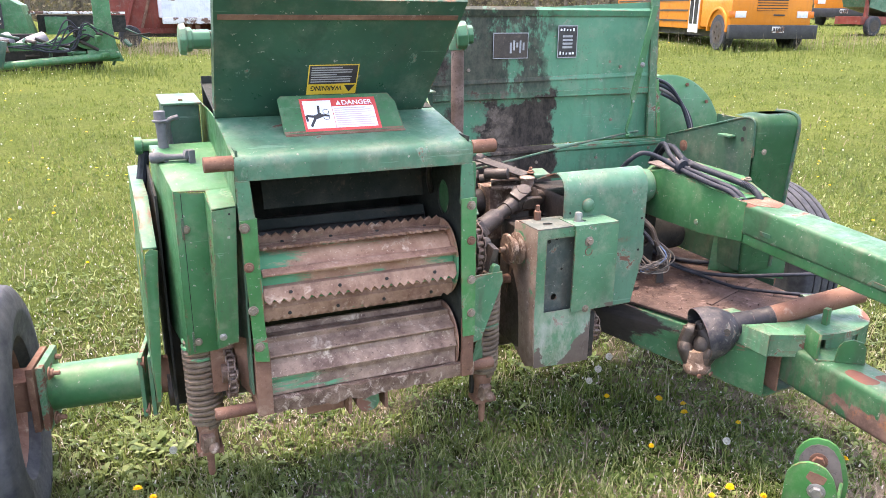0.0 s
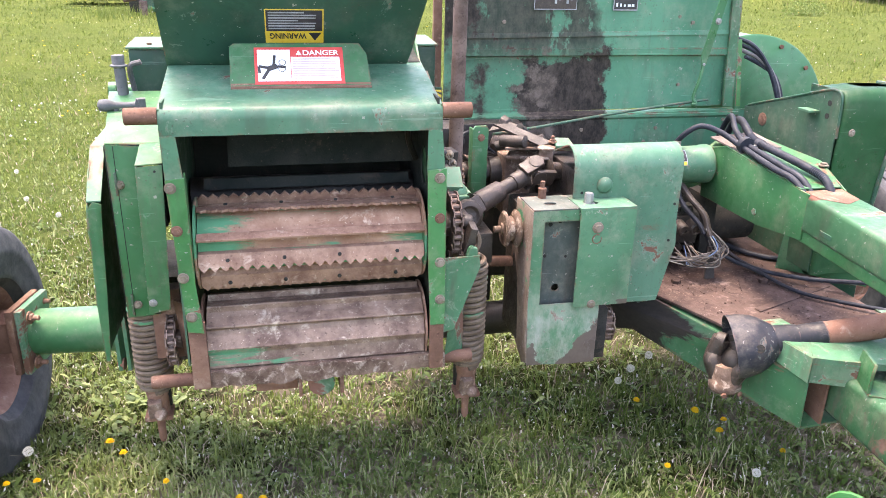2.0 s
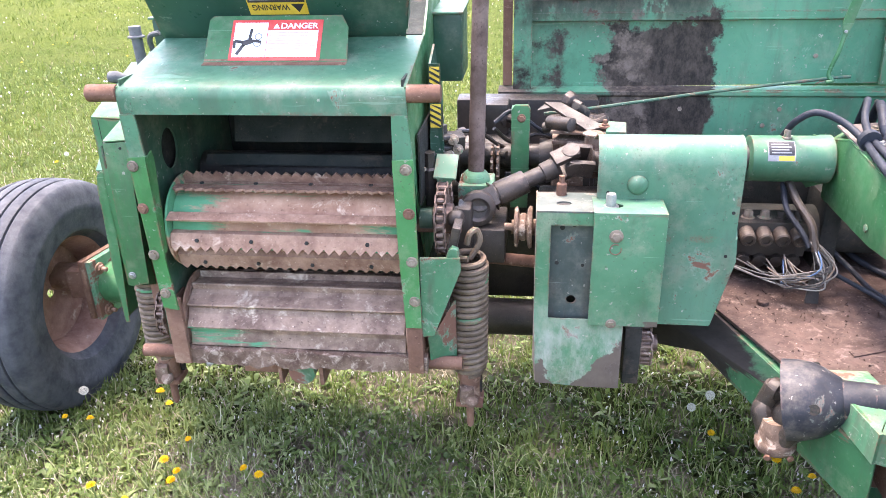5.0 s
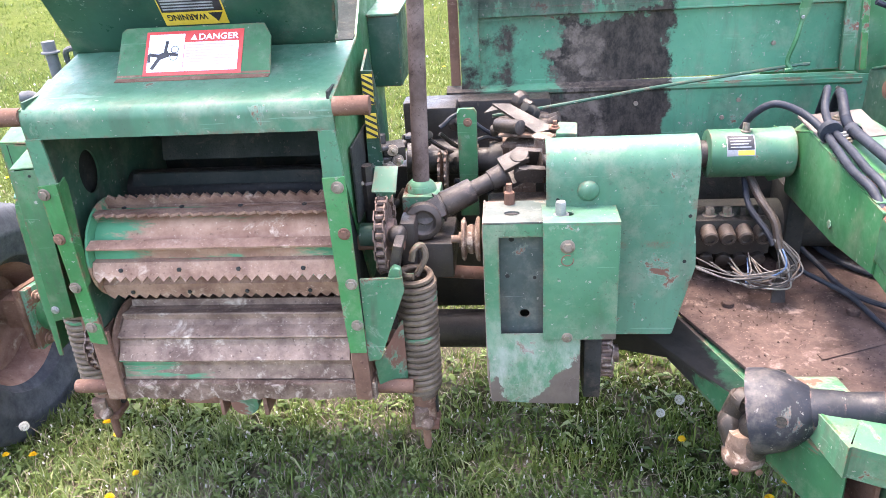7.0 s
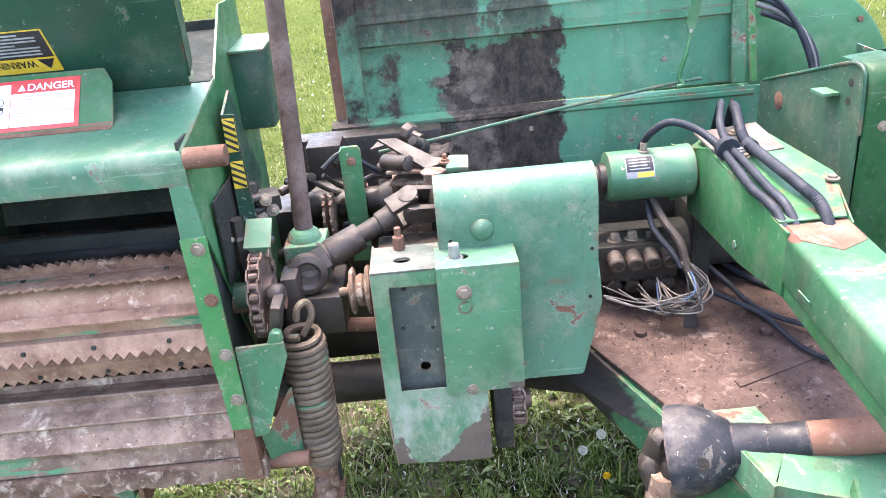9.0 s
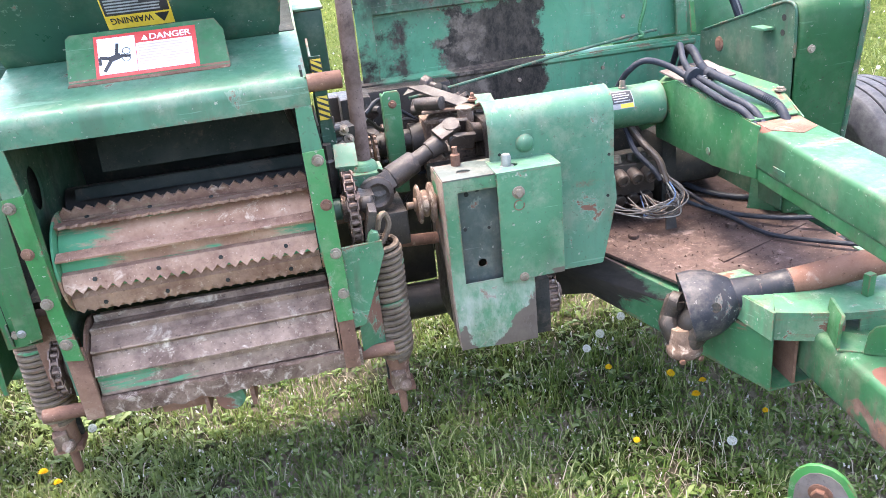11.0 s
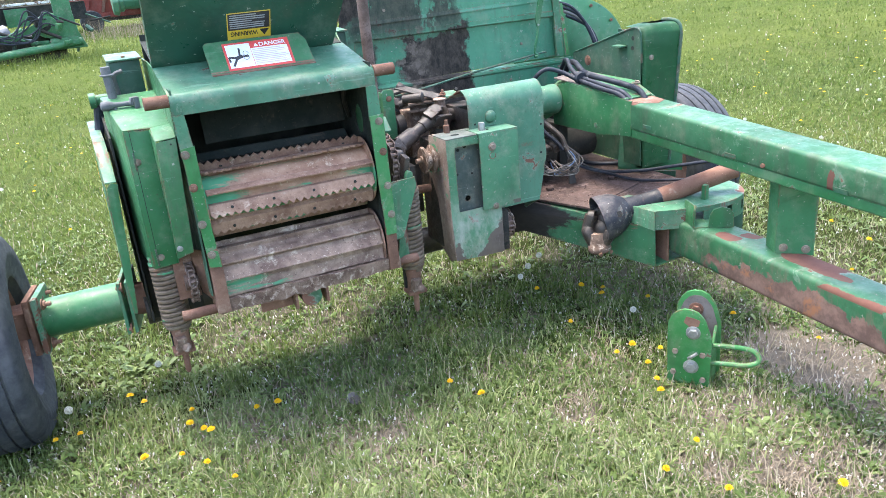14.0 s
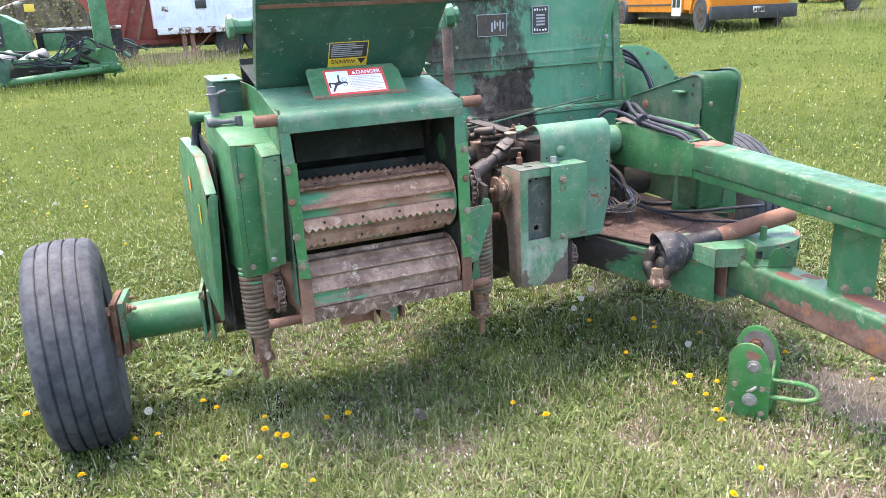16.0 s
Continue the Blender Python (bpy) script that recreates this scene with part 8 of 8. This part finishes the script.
SCUFF = painted("scuffed_white_rail", (0.5, 0.5, 0.48), (0.62, 0.62, 0.6), 0.5, 0.3, 0.4, 0.6, seed=33, chipscale=6, rustcol=(0.14, 0.1, 0.08))
ORANGE = painted("school_bus_paint", (0.50, 0.160, 0.008), (0.58, 0.195, 0.013), 0.74, 0.12, 0.1, 0.4, big=0.8, seed=34)
BLACKP = plain("black_bumper", (0.012, 0.013, 0.015), (0.03, 0.03, 0.032), 0.5, 0, 6)
GLASS = plain("dark_window", (0.02, 0.025, 0.03), (0.05, 0.055, 0.06), 0.12, 0, 5, 0.02)
LAMPG = plain("lamp_glass", (0.5, 0.5, 0.48), (0.65, 0.65, 0.62), 0.15, 0, 20, 0.05)
AMBER = plain("amber_lens", (0.55, 0.12, 0.01), (0.65, 0.18, 0.02), 0.25, 0, 20, 0.05)
SNOUT = plain("grey_snout_sheet", (0.09, 0.09, 0.10), (0.20, 0.20, 0.21), 0.6, 0, 3)
BARK = rusty("grey_bark", (0.075, 0.06, 0.045), (0.14, 0.115, 0.09), (0.18, 0.16, 0.12), 0.9, 3, seed=35)
BUDS = leaf_mat("spring_buds", [(0.16, 0.17, 0.05), (0.24, 0.22, 0.08), (0.30, 0.26, 0.12)], (0.3, 0.3, 0.08))


BRUSH = leaf_mat("far_brush_twigs", [(0.055, 0.045, 0.032), (0.11, 0.092, 0.06), (0.13, 0.125, 0.06), (0.085, 0.07, 0.052)], (0.10, 0.10, 0.04))


def far_wheel(at, d, r, w, parent, m=TYRE):
    bm = B()
    lathe(bm, at, d, [(-w / 2, r * 0.6), (-w / 2, r * 0.92), (-w * 0.35, r), (w * 0.35, r), (w / 2, r * 0.92), (w / 2, r * 0.6)], 30)
    t = part("tyre", bm, m, parent, "dark rubber tyre")
    bm = B()
    lathe(bm, at, d, [(w * 0.3, 0.02), (w * 0.45, r * 0.25), (w * 0.35, r * 0.5), (w * 0.52, r * 0.62)], 20)
    for k in range(5):
        a, b_, q = frame_of(d)
        o = a * math.cos(k * 1.257) + b_ * math.sin(k * 1.257)
        cyl(bm, Vector(at) + q * w * 0.4 + o * r * 0.33, Vector(at) + q * w * 0.56 + o * r * 0.33, r * 0.08, seg=8)
    part("wheel_hub", bm, OILY, t)
    return t


# red forage wagon
WG = thing("forage_wagon", (2.6, 29.0, ground_z(2.6, 29.0)), "faded red forage wagon with slanted ribbed sides", "wagon")
gw = ground_z(2.6, 28)
bm = B()
slab(bm, [(-0.35, 28.0, gw + 2.2), (0.75, 28.0, gw + 0.55), (5.4, 28.0, gw + 0.55), (5.4, 28.0, gw + 2.9), (-0.8, 28.0, gw + 2.9)], (0, 2.2, 0))
part("body", bm, RED, WG, bev=0.01)
for k in range(9):
    x0 = 0.9 + 0.5 * k
    bm = B()
    slab(bm, [(x0, 27.93, gw + 0.6), (x0 + 0.09, 27.93, gw + 0.6), (x0 + (0.85 if k < 6 else 0.1), 27.93, gw + 2.9), (x0 + (0.75 if k < 6 else 0.0), 27.93, gw + 2.9)], (0, 0.07, 0))
    part("side_rib", bm, RED if k != 1 else IRON, WG)
bm = B()
box(bm, 0.7, 5.4, 27.9, 28.0, gw + 0.42, gw + 0.58)
part("sill", bm, RED, WG)
bm = B()
box(bm, 0.8, 5.3, 28.2, 29.9, gw + 0.3, gw + 0.45)
part("chassis", bm, BLACKP, WG)
far_wheel((1.05, 27.75, gw + 0.33), (0, -1, 0), 0.36, 0.25, WG)
far_wheel((4.5, 27.9, gw + 0.4), (0, -1, 0), 0.42, 0.25, WG)

# white trailer
gt = ground_z(4, 26.4)
TR = thing("box_trailer", (4.5, 27.5, gt), "white box trailer with a scuffed lower rail on a landing leg", "trailer")
bm = B()
box(bm, 2.0, 8.5, 26.4, 28.8, 1.16, 3.6)
part("box", bm, WHITE, TR, bev=0.02)
bm = B()
box(bm, 1.98, 8.52, 26.37, 26.42, 0.98, 1.18)
part("lower_rail", bm, SCUFF, TR, bev=0.01)
bm = B()
box(bm, 3.25, 3.6, 26.36, 26.40, 1.75, 2.0)
part("lamp_box", bm, BLACKP, TR, bev=0.01)
bm = B()
box(bm, 2.2, 2.4, 26.38, 26.40, 1.68, 1.85)
part("small_plate", bm, SCUFF, TR)
for x in (2.72, 2.98):
    bm = B()
    box(bm, x, x + 0.14, 26.5, 26.64, gt, 1.0)
    part("landing_leg", bm, IRON, TR)
bm = B()
cyl(bm, (3.1, 26.6, gt + 0.2), (3.9, 26.6, 1.15), 0.03)
part("leg_brace", bm, IRON, TR)
for x in (4.3, 5.3):
    far_wheel((x, 27.0, gt + 0.48), (0, -1, 0), 0.48, 0.3, TR)

# second green harvester with its tongue towards the wagon
gi = ground_z(-0.8, 19)
HV = thing("parked_harvester", (-0.6, 19.6, gi), "green pull-type harvester with a tall spout, parked in the meadow", "harvester")
gi0 = 0.12
bm = B()
cyl(bm, (-2.2, 18.85, gi0 + 0.13), (0.45, 19.2, gi0 + 0.34), 0.085, seg=12)
part("tongue", bm, G_MID, HV)
bm = B()
slab(bm, [(-1.9, 19.1, gi0 + 0.45), (-1.9, 19.1, gi0 + 0.62), (-0.9, 19.1, gi0 + 0.62), (-0.2, 19.1, gi0 + 0.88), (-0.2, 19.1, gi0 + 0.74), (-0.95, 19.1, gi0 + 0.45)], (0, 0.12, 0))
part("upper_beam", bm, G_MID, HV)
bm = B()
slab(bm, [(-0.25, 19.2, gi0 + 0.2), (0.55, 19.2, gi0 + 0.2), (0.42, 19.2, gi0 + 0.55), (0.38, 19.2, gi0 + 0.95), (0.36, 19.2, gi0 + 2.4), (0.02, 19.2, gi0 + 2.4), (0.0, 19.2, gi0 + 0.95)], (0, 0.3, 0))
part("spout_column", bm, G_MID, HV, bev=0.02)
bm = B()
cyl(bm, (-0.2, 19.15, gi0 + 0.72), (-0.2, 19.55, gi0 + 0.72), 0.24)
box(bm, -0.2, 0.4, 19.1, 19.5, gi0 + 0.28, gi0 + 0.45)
part("blower", bm, G_MID, HV, bev=0.01)
bm = B()
box(bm, -2.6, 0.1, 19.5, 20.5, gi0 - 0.05, gi0 + 0.55)
part("body", bm, DARK, HV, bev=0.03)
bm = B()
box(bm, -2.27, -2.10, 18.75, 18.92, 0.03, gi0 + 0.3)
part("hitch_foot", bm, POLE, HV, bev=0.01)
bm = B()
slab(bm, [(-2.3, 18.8, gi0 + 0.1), (-1.85, 18.8, gi0 + 0.1), (-1.7, 18.8, gi0 + 0.65), (-1.95, 18.8, gi0 + 0.7)], (0, 0.1, 0))
part("jack", bm, G_DARK, HV, bev=0.01)
bm = B()
cyl(bm, (-2.6, 18.8, gi0 + 0.32), (-1.7, 18.9, gi0 + 0.50), 0.07, seg=12)
part("drive_shaft", bm, POLE, HV)
rnd = random.Random(6)
for k in range(7):
    a = (-0.35 + 0.5 * rnd.random(), 19.05, gi0 + rnd.uniform(0.5, 1.0))
    bm = B()
    hose(bm, [a, (a[0] - 0.25, 19.0, a[2] + rnd.uniform(-0.1, 0.25)), (a[0] - 0.6, 19.02, gi0 + rnd.uniform(0.35, 0.7)), (-1.75 + 0.1 * k, 19.02, gi0 + 0.55)], 0.018, 6, 6)
    part("hose", bm, RUBBER, HV)
for k in range(3):
    bm = B()
    hose(bm, [(-1.85, 18.8, gi0 + 0.6), (-2.1 - 0.05 * k, 18.8, gi0 + 0.95 + 0.05 * k), (-2.3, 18.8, gi0 + 0.7), (-2.05, 18.8, gi0 + 0.35)], 0.018, 6, 8)
    part("hose", bm, RUBBER, HV)
rnd = random.Random(9)
for k in range(22):
    p = Vector((rnd.uniform(-1.7, 0.7), rnd.uniform(19.0, 19.6), gi0 + rnd.uniform(0.3, 0.95)))
    q = p + Vector((rnd.uniform(-0.5, 0.5), rnd.uniform(-0.1, 0.1), rnd.uniform(-0.25, 0.25)))
    bm = B()
    cyl(bm, p, q, rnd.uniform(0.015, 0.05), seg=8)
    part("frame_tube", bm, (G_MID, G_DARK, DARK, OILY)[k % 4], HV)
for k in range(8):
    bm = B()
    obox(bm, pose(rnd.uniform(-1.4, 0.6), rnd.uniform(18.95, 19.3), gi0 + rnd.uniform(0.35, 0.85), rnd.uniform(0, 40), rnd.uniform(-30, 30), rnd.uniform(0, 60)), rnd.uniform(0.1, 0.3), 0.08, rnd.uniform(0.06, 0.2))
    part("frame_plate", bm, (G_MID, G_DARK, DARK)[k % 3], HV, bev=0.01)
# combine and corn head at the far side
gc = ground_z(-3, 24)
CB = thing("combine", (-3.2, 25, gc), "green combine with a dark grille, behind the harvester", "combine")
bm = B()
slab(bm, [(-4.6, 24.2, gc + 0.5), (-1.55, 24.2, gc + 0.5), (-1.75, 24.2, gc + 1.35), (-2.2, 24.2, gc + 1.62), (-4.6, 24.2, gc + 1.62)], (0, 2.5, 0))
part("body", bm, G_MID, CB, bev=0.03)
bm = B()
box(bm, -4.2, -2.2, 24.14, 24.2, gc + 0.75, gc + 1.4)
part("grille", bm, BLACKP, CB)
for k in range(3):
    bm = B()
    box(bm, -4.2, -2.25, 24.10, 24.14, gc + 0.85 + 0.13 * k, gc + 0.90 + 0.13 * k)
    part("grille_bar", bm, SCUFF, CB)
bm = B()
cyl(bm, (-2.5, 24.0, gc + 1.6), (-1.5, 24.0, gc + 1.95), 0.05)
part("mirror_arm", bm, SCUFF, CB)
bm = B()
box(bm, -1.55, -1.30, 24.0, 24.05, gc + 1.65, gc + 1.85)
part("amber_lamp", bm, D_YELLOW, CB, bev=0.01)
far_wheel((-3.8, 23.9, gc + 0.6), (0, -1, 0), 0.6, 0.5, CB)
gh = ground_z(-3, 21.5)
CH = thing("corn_head", (-3, 21.5, gh), "corn head with pale pointed snouts resting in the grass", "header")
for k in range(4):
    x0 = -4.3 + 0.75 * k
    bm = B()
    lathe(bm, (x0 + 0.9, 21.9, gh + 0.58), (-0.9, -0.5, -0.28), [(0, 0.20), (0.4, 0.19), (0.9, 0.10), (1.25, 0.02)], 12)
    part("snout", bm, SNOUT, CH)
bm = B()
box(bm, -4.6, -1.3, 22.0, 22.6, gh + 0.2, gh + 0.7)
part("frame", bm, DARK, CH)
# low green machine with a pale bar
gl = ground_z(-0.6, 26)
LB = thing("implement", (-0.9, 26, gl), "low green implement with a pale cross bar", "implement")
bm = B()
box(bm, -1.5, 0.9, 26, 26.8, gl + 0.55, gl + 1.05)
part("body", bm, DARK, LB, bev=0.02)
bm = B()
box(bm, -1.9, 0.9, 25.9, 26.0, gl + 1.08, gl + 1.15)
part("cross_bar", bm, SCUFF, LB, bev=0.01)
bm = B()
box(bm, -1.3, -0.7, 25.9, 25.99, gl + 0.5, gl + 1.0)
part("side_plate", bm, G_MID, LB, bev=0.01)


# school buses
def school_bus():
    """Built at the origin, nose towards -y; the door on its right, at -x."""
    t = thing("school_bus", (0, 0, 0), "orange school bus with a black bumper, parked in tall grass", "bus", "parked buses")
    bm = B()
    slab(bm, [(-1.15, 2.0, 0.55), (-1.15, 2.0, 2.9), (-0.95, 2.0, 3.1), (0.95, 2.0, 3.1), (1.15, 2.0, 2.9), (1.15, 2.0, 0.55)], (0, 8.0, 0))
    part("body", bm, ORANGE, t, bev=0.03)
    bm = B()
    slab(bm, [(-1.12, 0.0, 0.62), (-1.12, 0.0, 1.35), (-0.95, 0.0, 1.62), (0.95, 0.0, 1.62), (1.12, 0.0, 1.35), (1.12, 0.0, 0.62)], (0, 2.0, 0))
    part("hood", bm, ORANGE, t, bev=0.05)
    for x in (-1, 1):
        bm = B()
        q = [(0.75 + 0.66 * math.cos(radians(a)), 0.52 + 0.66 * math.sin(radians(a))) for a in range(0, 181, 15)]
        q2 = [(0.75 + 0.58 * math.cos(radians(a)), 0.52 + 0.58 * math.sin(radians(a))) for a in range(180, -1, -15)]
        slab(bm, [(x * 1.0, u, v) for u, v in q + q2], (x * 0.18, 0, 0))
        part("fender", bm, ORANGE, t, bev=0.01)
        far_wheel((x * 0.98, 0.75, 0.50), (x, 0, 0), 0.5, 0.3, t)
        bm = B()
        box(bm, x * 0.86 - 0.15, x * 0.86 + 0.15, -0.02, 0.02, 0.90, 1.07)
        part("headlight", bm, LAMPG, t, bev=0.01)
        bm = B()
        box(bm, x * 1.09 - 0.09, x * 1.09 + 0.09, -0.015, 0.08, 0.90, 1.07)
        part("turn_signal", bm, AMBER, t, bev=0.01)
        for k in range(3):
            bm = B()
            box(bm, min(x * 1.15, x * 1.17), max(x * 1.15, x * 1.17), 2.9, 9.8, 0.75 + 0.3 * k, 0.80 + 0.3 * k)
            part("rub_rail", bm, BLACKP, t)
        for k in range(6):
            bm = B()
            box(bm, min(x * 1.15, x * 1.165), max(x * 1.15, x * 1.165), 3.2 + 1.05 * k, 4.0 + 1.05 * k, 1.9, 2.6)
            part("window", bm, GLASS, t)
        far_wheel((x * 0.98, 7.4, 0.50), (x, 0, 0), 0.5, 0.5, t)
    bm = B()
    box(bm, -1.22, 1.22, -0.22, -0.06, 0.36, 0.72)
    part("bumper", bm, BLACKP, t, bev=0.02)
    bm = B()
    box(bm, -0.42, 0.42, -0.015, 0.02, 1.08, 1.42)
    gr = part("grille", bm, BLACKP, t)
    for k in range(5):
        bm = B()
        box(bm, -0.42, 0.42, -0.03, -0.015, 1.09 + 0.068 * k, 1.13 + 0.068 * k)
        part("grille_bar", bm, ORANGE, gr)
    bm = B()
    box(bm, -0.05, 0.28, -0.24, -0.22, 0.52, 0.68)
    pl = part("number_plate", bm, SCUFF, t)
    for k in range(4):
        bm = B()
        box(bm, -0.02 + 0.07 * k, 0.025 + 0.07 * k, -0.246, -0.24, 0.56, 0.64)
        part("plate_bar", bm, BLACKP, pl)
    bm = B()
    box(bm, 0.05, 0.36, -0.03, -0.012, 0.95, 0.99)
    part("name_bar", bm, BLACKP, t)
    bm = B()
    box(bm, -1.17, -1.15, 2.05, 2.75, 0.45, 2.6)
    dr = part("folding_door", bm, LAMPG, t)
    for k in range(2):
        bm = B()
        box(bm, -1.18, -1.17, 2.12 + 0.33 * k, 2.36 + 0.33 * k, 0.7, 2.5)
        part("door_pane", bm, GLASS, dr)
    bm = B()
    box(bm, -1.0, 1.0, 1.98, 2.0, 1.75, 2.75)
    part("windscreen", bm, GLASS, t)
    bm = B()
    box(bm, -0.8, 0.8, 0.2, 9.5, 0.35, 0.6)
    part("chassis", bm, BLACKP, t)
    return t


bus = school_bus()
bus.matrix_basis = pose(16.65, 16.0, ground_z(16.5, 16.7) - 0.05, 0, 0, -19)
copy_thing(bus, pose(29.3, 24.3, ground_z(29.3, 24.3), 0, 0, -62))
gr_ = ground_z(24, 16)
RC = thing("farm_cart", (25.2, 16.6, gr_), "red-framed farm cart with a pale green hopper", "cart")
bm = B()
box(bm, 24.4, 26.4, 16.2, 17.2, gr_ + 0.35, gr_ + 0.6)
box(bm, 24.6, 24.7, 16.2, 16.3, gr_ + 0.6, gr_ + 1.3)
part("frame", bm, RED, RC)
bm = B()
slab(bm, [(24.7, 16.2, gr_ + 0.9), (26.2, 16.2, gr_ + 0.6), (26.2, 16.2, gr_ + 1.6), (24.4, 16.2, gr_ + 1.6)], (0, 1.0, 0))
part("hopper", bm, G_TOP, RC)
far_wheel((24.9, 16.15, gr_ + 0.3), (0, -1, 0), 0.32, 0.2, RC)
RC.location = (23.9, 18.8, ground_z(23.9, 18.8))


# bare spring trees
def tree(seed, height):
    rr = random.Random(seed)
    t = thing("tree", (0, 0, 0), "bare spring tree with thin grey limbs and a haze of buds", "tree", "trees behind the yard")
    limbs = []

    def grow(p, d, L, r, depth):
        q = p + d * L
        limbs.append((p, q, r, r * 0.68))
        if depth == 0:
            return
        for k in range(rr.choice((2, 3, 3))):
            a = Vector((rr.uniform(-1, 1), rr.uniform(-1, 1), rr.uniform(-0.1, 0.9)))
            nd = (d * 1.1 + a * 0.75).normalized()
            grow(p + d * L * rr.uniform(0.55, 1.0), nd, L * rr.uniform(0.58, 0.8), r * 0.6, depth - 1)
    grow(Vector((0, 0, -0.2)), Vector((rr.uniform(-0.1, 0.1), rr.uniform(-0.1, 0.1), 1)).normalized(), height * 0.28, height * 0.022, 5)
    bm = B()
    for p, q, r0, r1 in limbs[:1]:
        cyl(bm, p, q, r0, r1, 10)
    tr = part("trunk", bm, BARK, t)
    bm = B()
    for p, q, r0, r1 in limbs[1:]:
        cyl(bm, p, q, max(r0, 0.012), max(r1, 0.008), 5)
    part("limbs", bm, BARK, tr)
    bm = B()
    for p, q, r0, r1 in limbs:
        if r0 < height * 0.004:
            for k in range(4):
                c = p.lerp(q, rr.random()) + Vector((rr.gauss(0, 0.12), rr.gauss(0, 0.12), rr.gauss(0, 0.12)))
                s = rr.uniform(0.03, 0.07)
                v = [bm.verts.new(c + Vector((rr.uniform(-s, s), rr.uniform(-s, s), rr.uniform(-s, s)))) for i in range(3)]
                bm.faces.new(v)
    part("crown", bm, BUDS, t)
    return t


trees = [tree(3, 7.5), tree(8, 9.0), tree(14, 6.5)]
rnd = random.Random(17)
n = 0
for k in range(26):
    px = -26 + 2.3 * k + rnd.uniform(-0.8, 0.8)
    py = 46 + rnd.uniform(-4, 10)
    m = pose(px, py, ground_z(px, py) - 0.1, 0, 0, rnd.uniform(0, 360))
    if k < 3:
        trees[k].matrix_basis = m
    else:
        copy_thing(trees[k % 3], m)
for k in range(16):
    px, py = 30 + 2.4 * k, 44 - 1.5 * k + rnd.uniform(-3, 3)
    copy_thing(trees[k % 3], pose(px, py, ground_z(px, py) - 0.1, 0, 0, rnd.uniform(0, 360)))
# the wood closes the distance behind the brush
wm, wnt, wbs = mat("far_woodland")
wg = Net(wnt)
wc = wg.mix(wg.ramp(wg.noise(1.3, 6, 0.7, stretch=(1, 1, 0.22)), 0.40, 0.62), (0.050, 0.042, 0.032), (0.145, 0.125, 0.088))
wg.link(wg.mix(wg.ramp(wg.noise(0.5, 5, 0.7), 0.5, 0.7), wc, (0.11, 0.115, 0.05)), wbs.inputs["Base Color"])
wbs.inputs["Roughness"].default_value = 1.0
wbs.inputs["Specular IOR Level"].default_value = 0.0
bm = B()
last = None
for k in range(181):
    a = radians(-75 + 1.05 * k)
    px, py = 80 * math.sin(a), 80 * math.cos(a)
    v = [bm.verts.new((px, py, -1.0)), bm.verts.new((px, py, 7.5 + 2.2 * noise.noise((a * 14, 1.3, 0)) + noise.noise((a * 60, 4.1, 0))))]
    if last:
        bm.faces.new((last[0], v[0], v[1], last[1]))
    last = v
tagged(part("backdrop", bm, wm), "grey-brown spring woodland at the far field edge", "woodland", kind="structure")
# brush along the horizon
bm = B()
rr = random.Random(40)
for k in range(80000):
    a = radians(rr.uniform(-70, 110))
    r_ = rr.uniform(62, 75)
    c = Vector((r_ * math.sin(a), r_ * math.cos(a), 0))
    c.z = ground_z(c.x, c.y) + rr.uniform(0, 1) ** 1.6 * (4.6 + 1.8 * noise.noise((a * 9, 0, 0)))
    s = rr.uniform(0.06, 0.24)
    v = [bm.verts.new(c + Vector((rr.uniform(-s, s), rr.uniform(-s, s), rr.uniform(-s, s)))) for i in range(3)]
    bm.faces.new(v)
tagged(part("far_brush", bm, BRUSH), "brown-green brush along the far field edge", "brush", kind="stuff")
# shrub near the bus
bm = B()
for k in range(900):
    d = Vector((rr.gauss(0, 1), rr.gauss(0, 1), abs(rr.gauss(0, 1)))).normalized() * (rr.random() ** 0.4)
    c = Vector((12.9 + 0.55 * d.x, 16.7 + 0.5 * d.y, ground_z(12.9, 16.7) + 0.5 * d.z))
    s = rr.uniform(0.02, 0.05)
    v = [bm.verts.new(c + Vector((rr.uniform(-s, s), rr.uniform(-s, s), rr.uniform(-s, s)))) for i in range(3)]
    bm.faces.new(v)
tagged(part("shrub", bm, WEED), "small leafy green shrub in the meadow", "shrub")
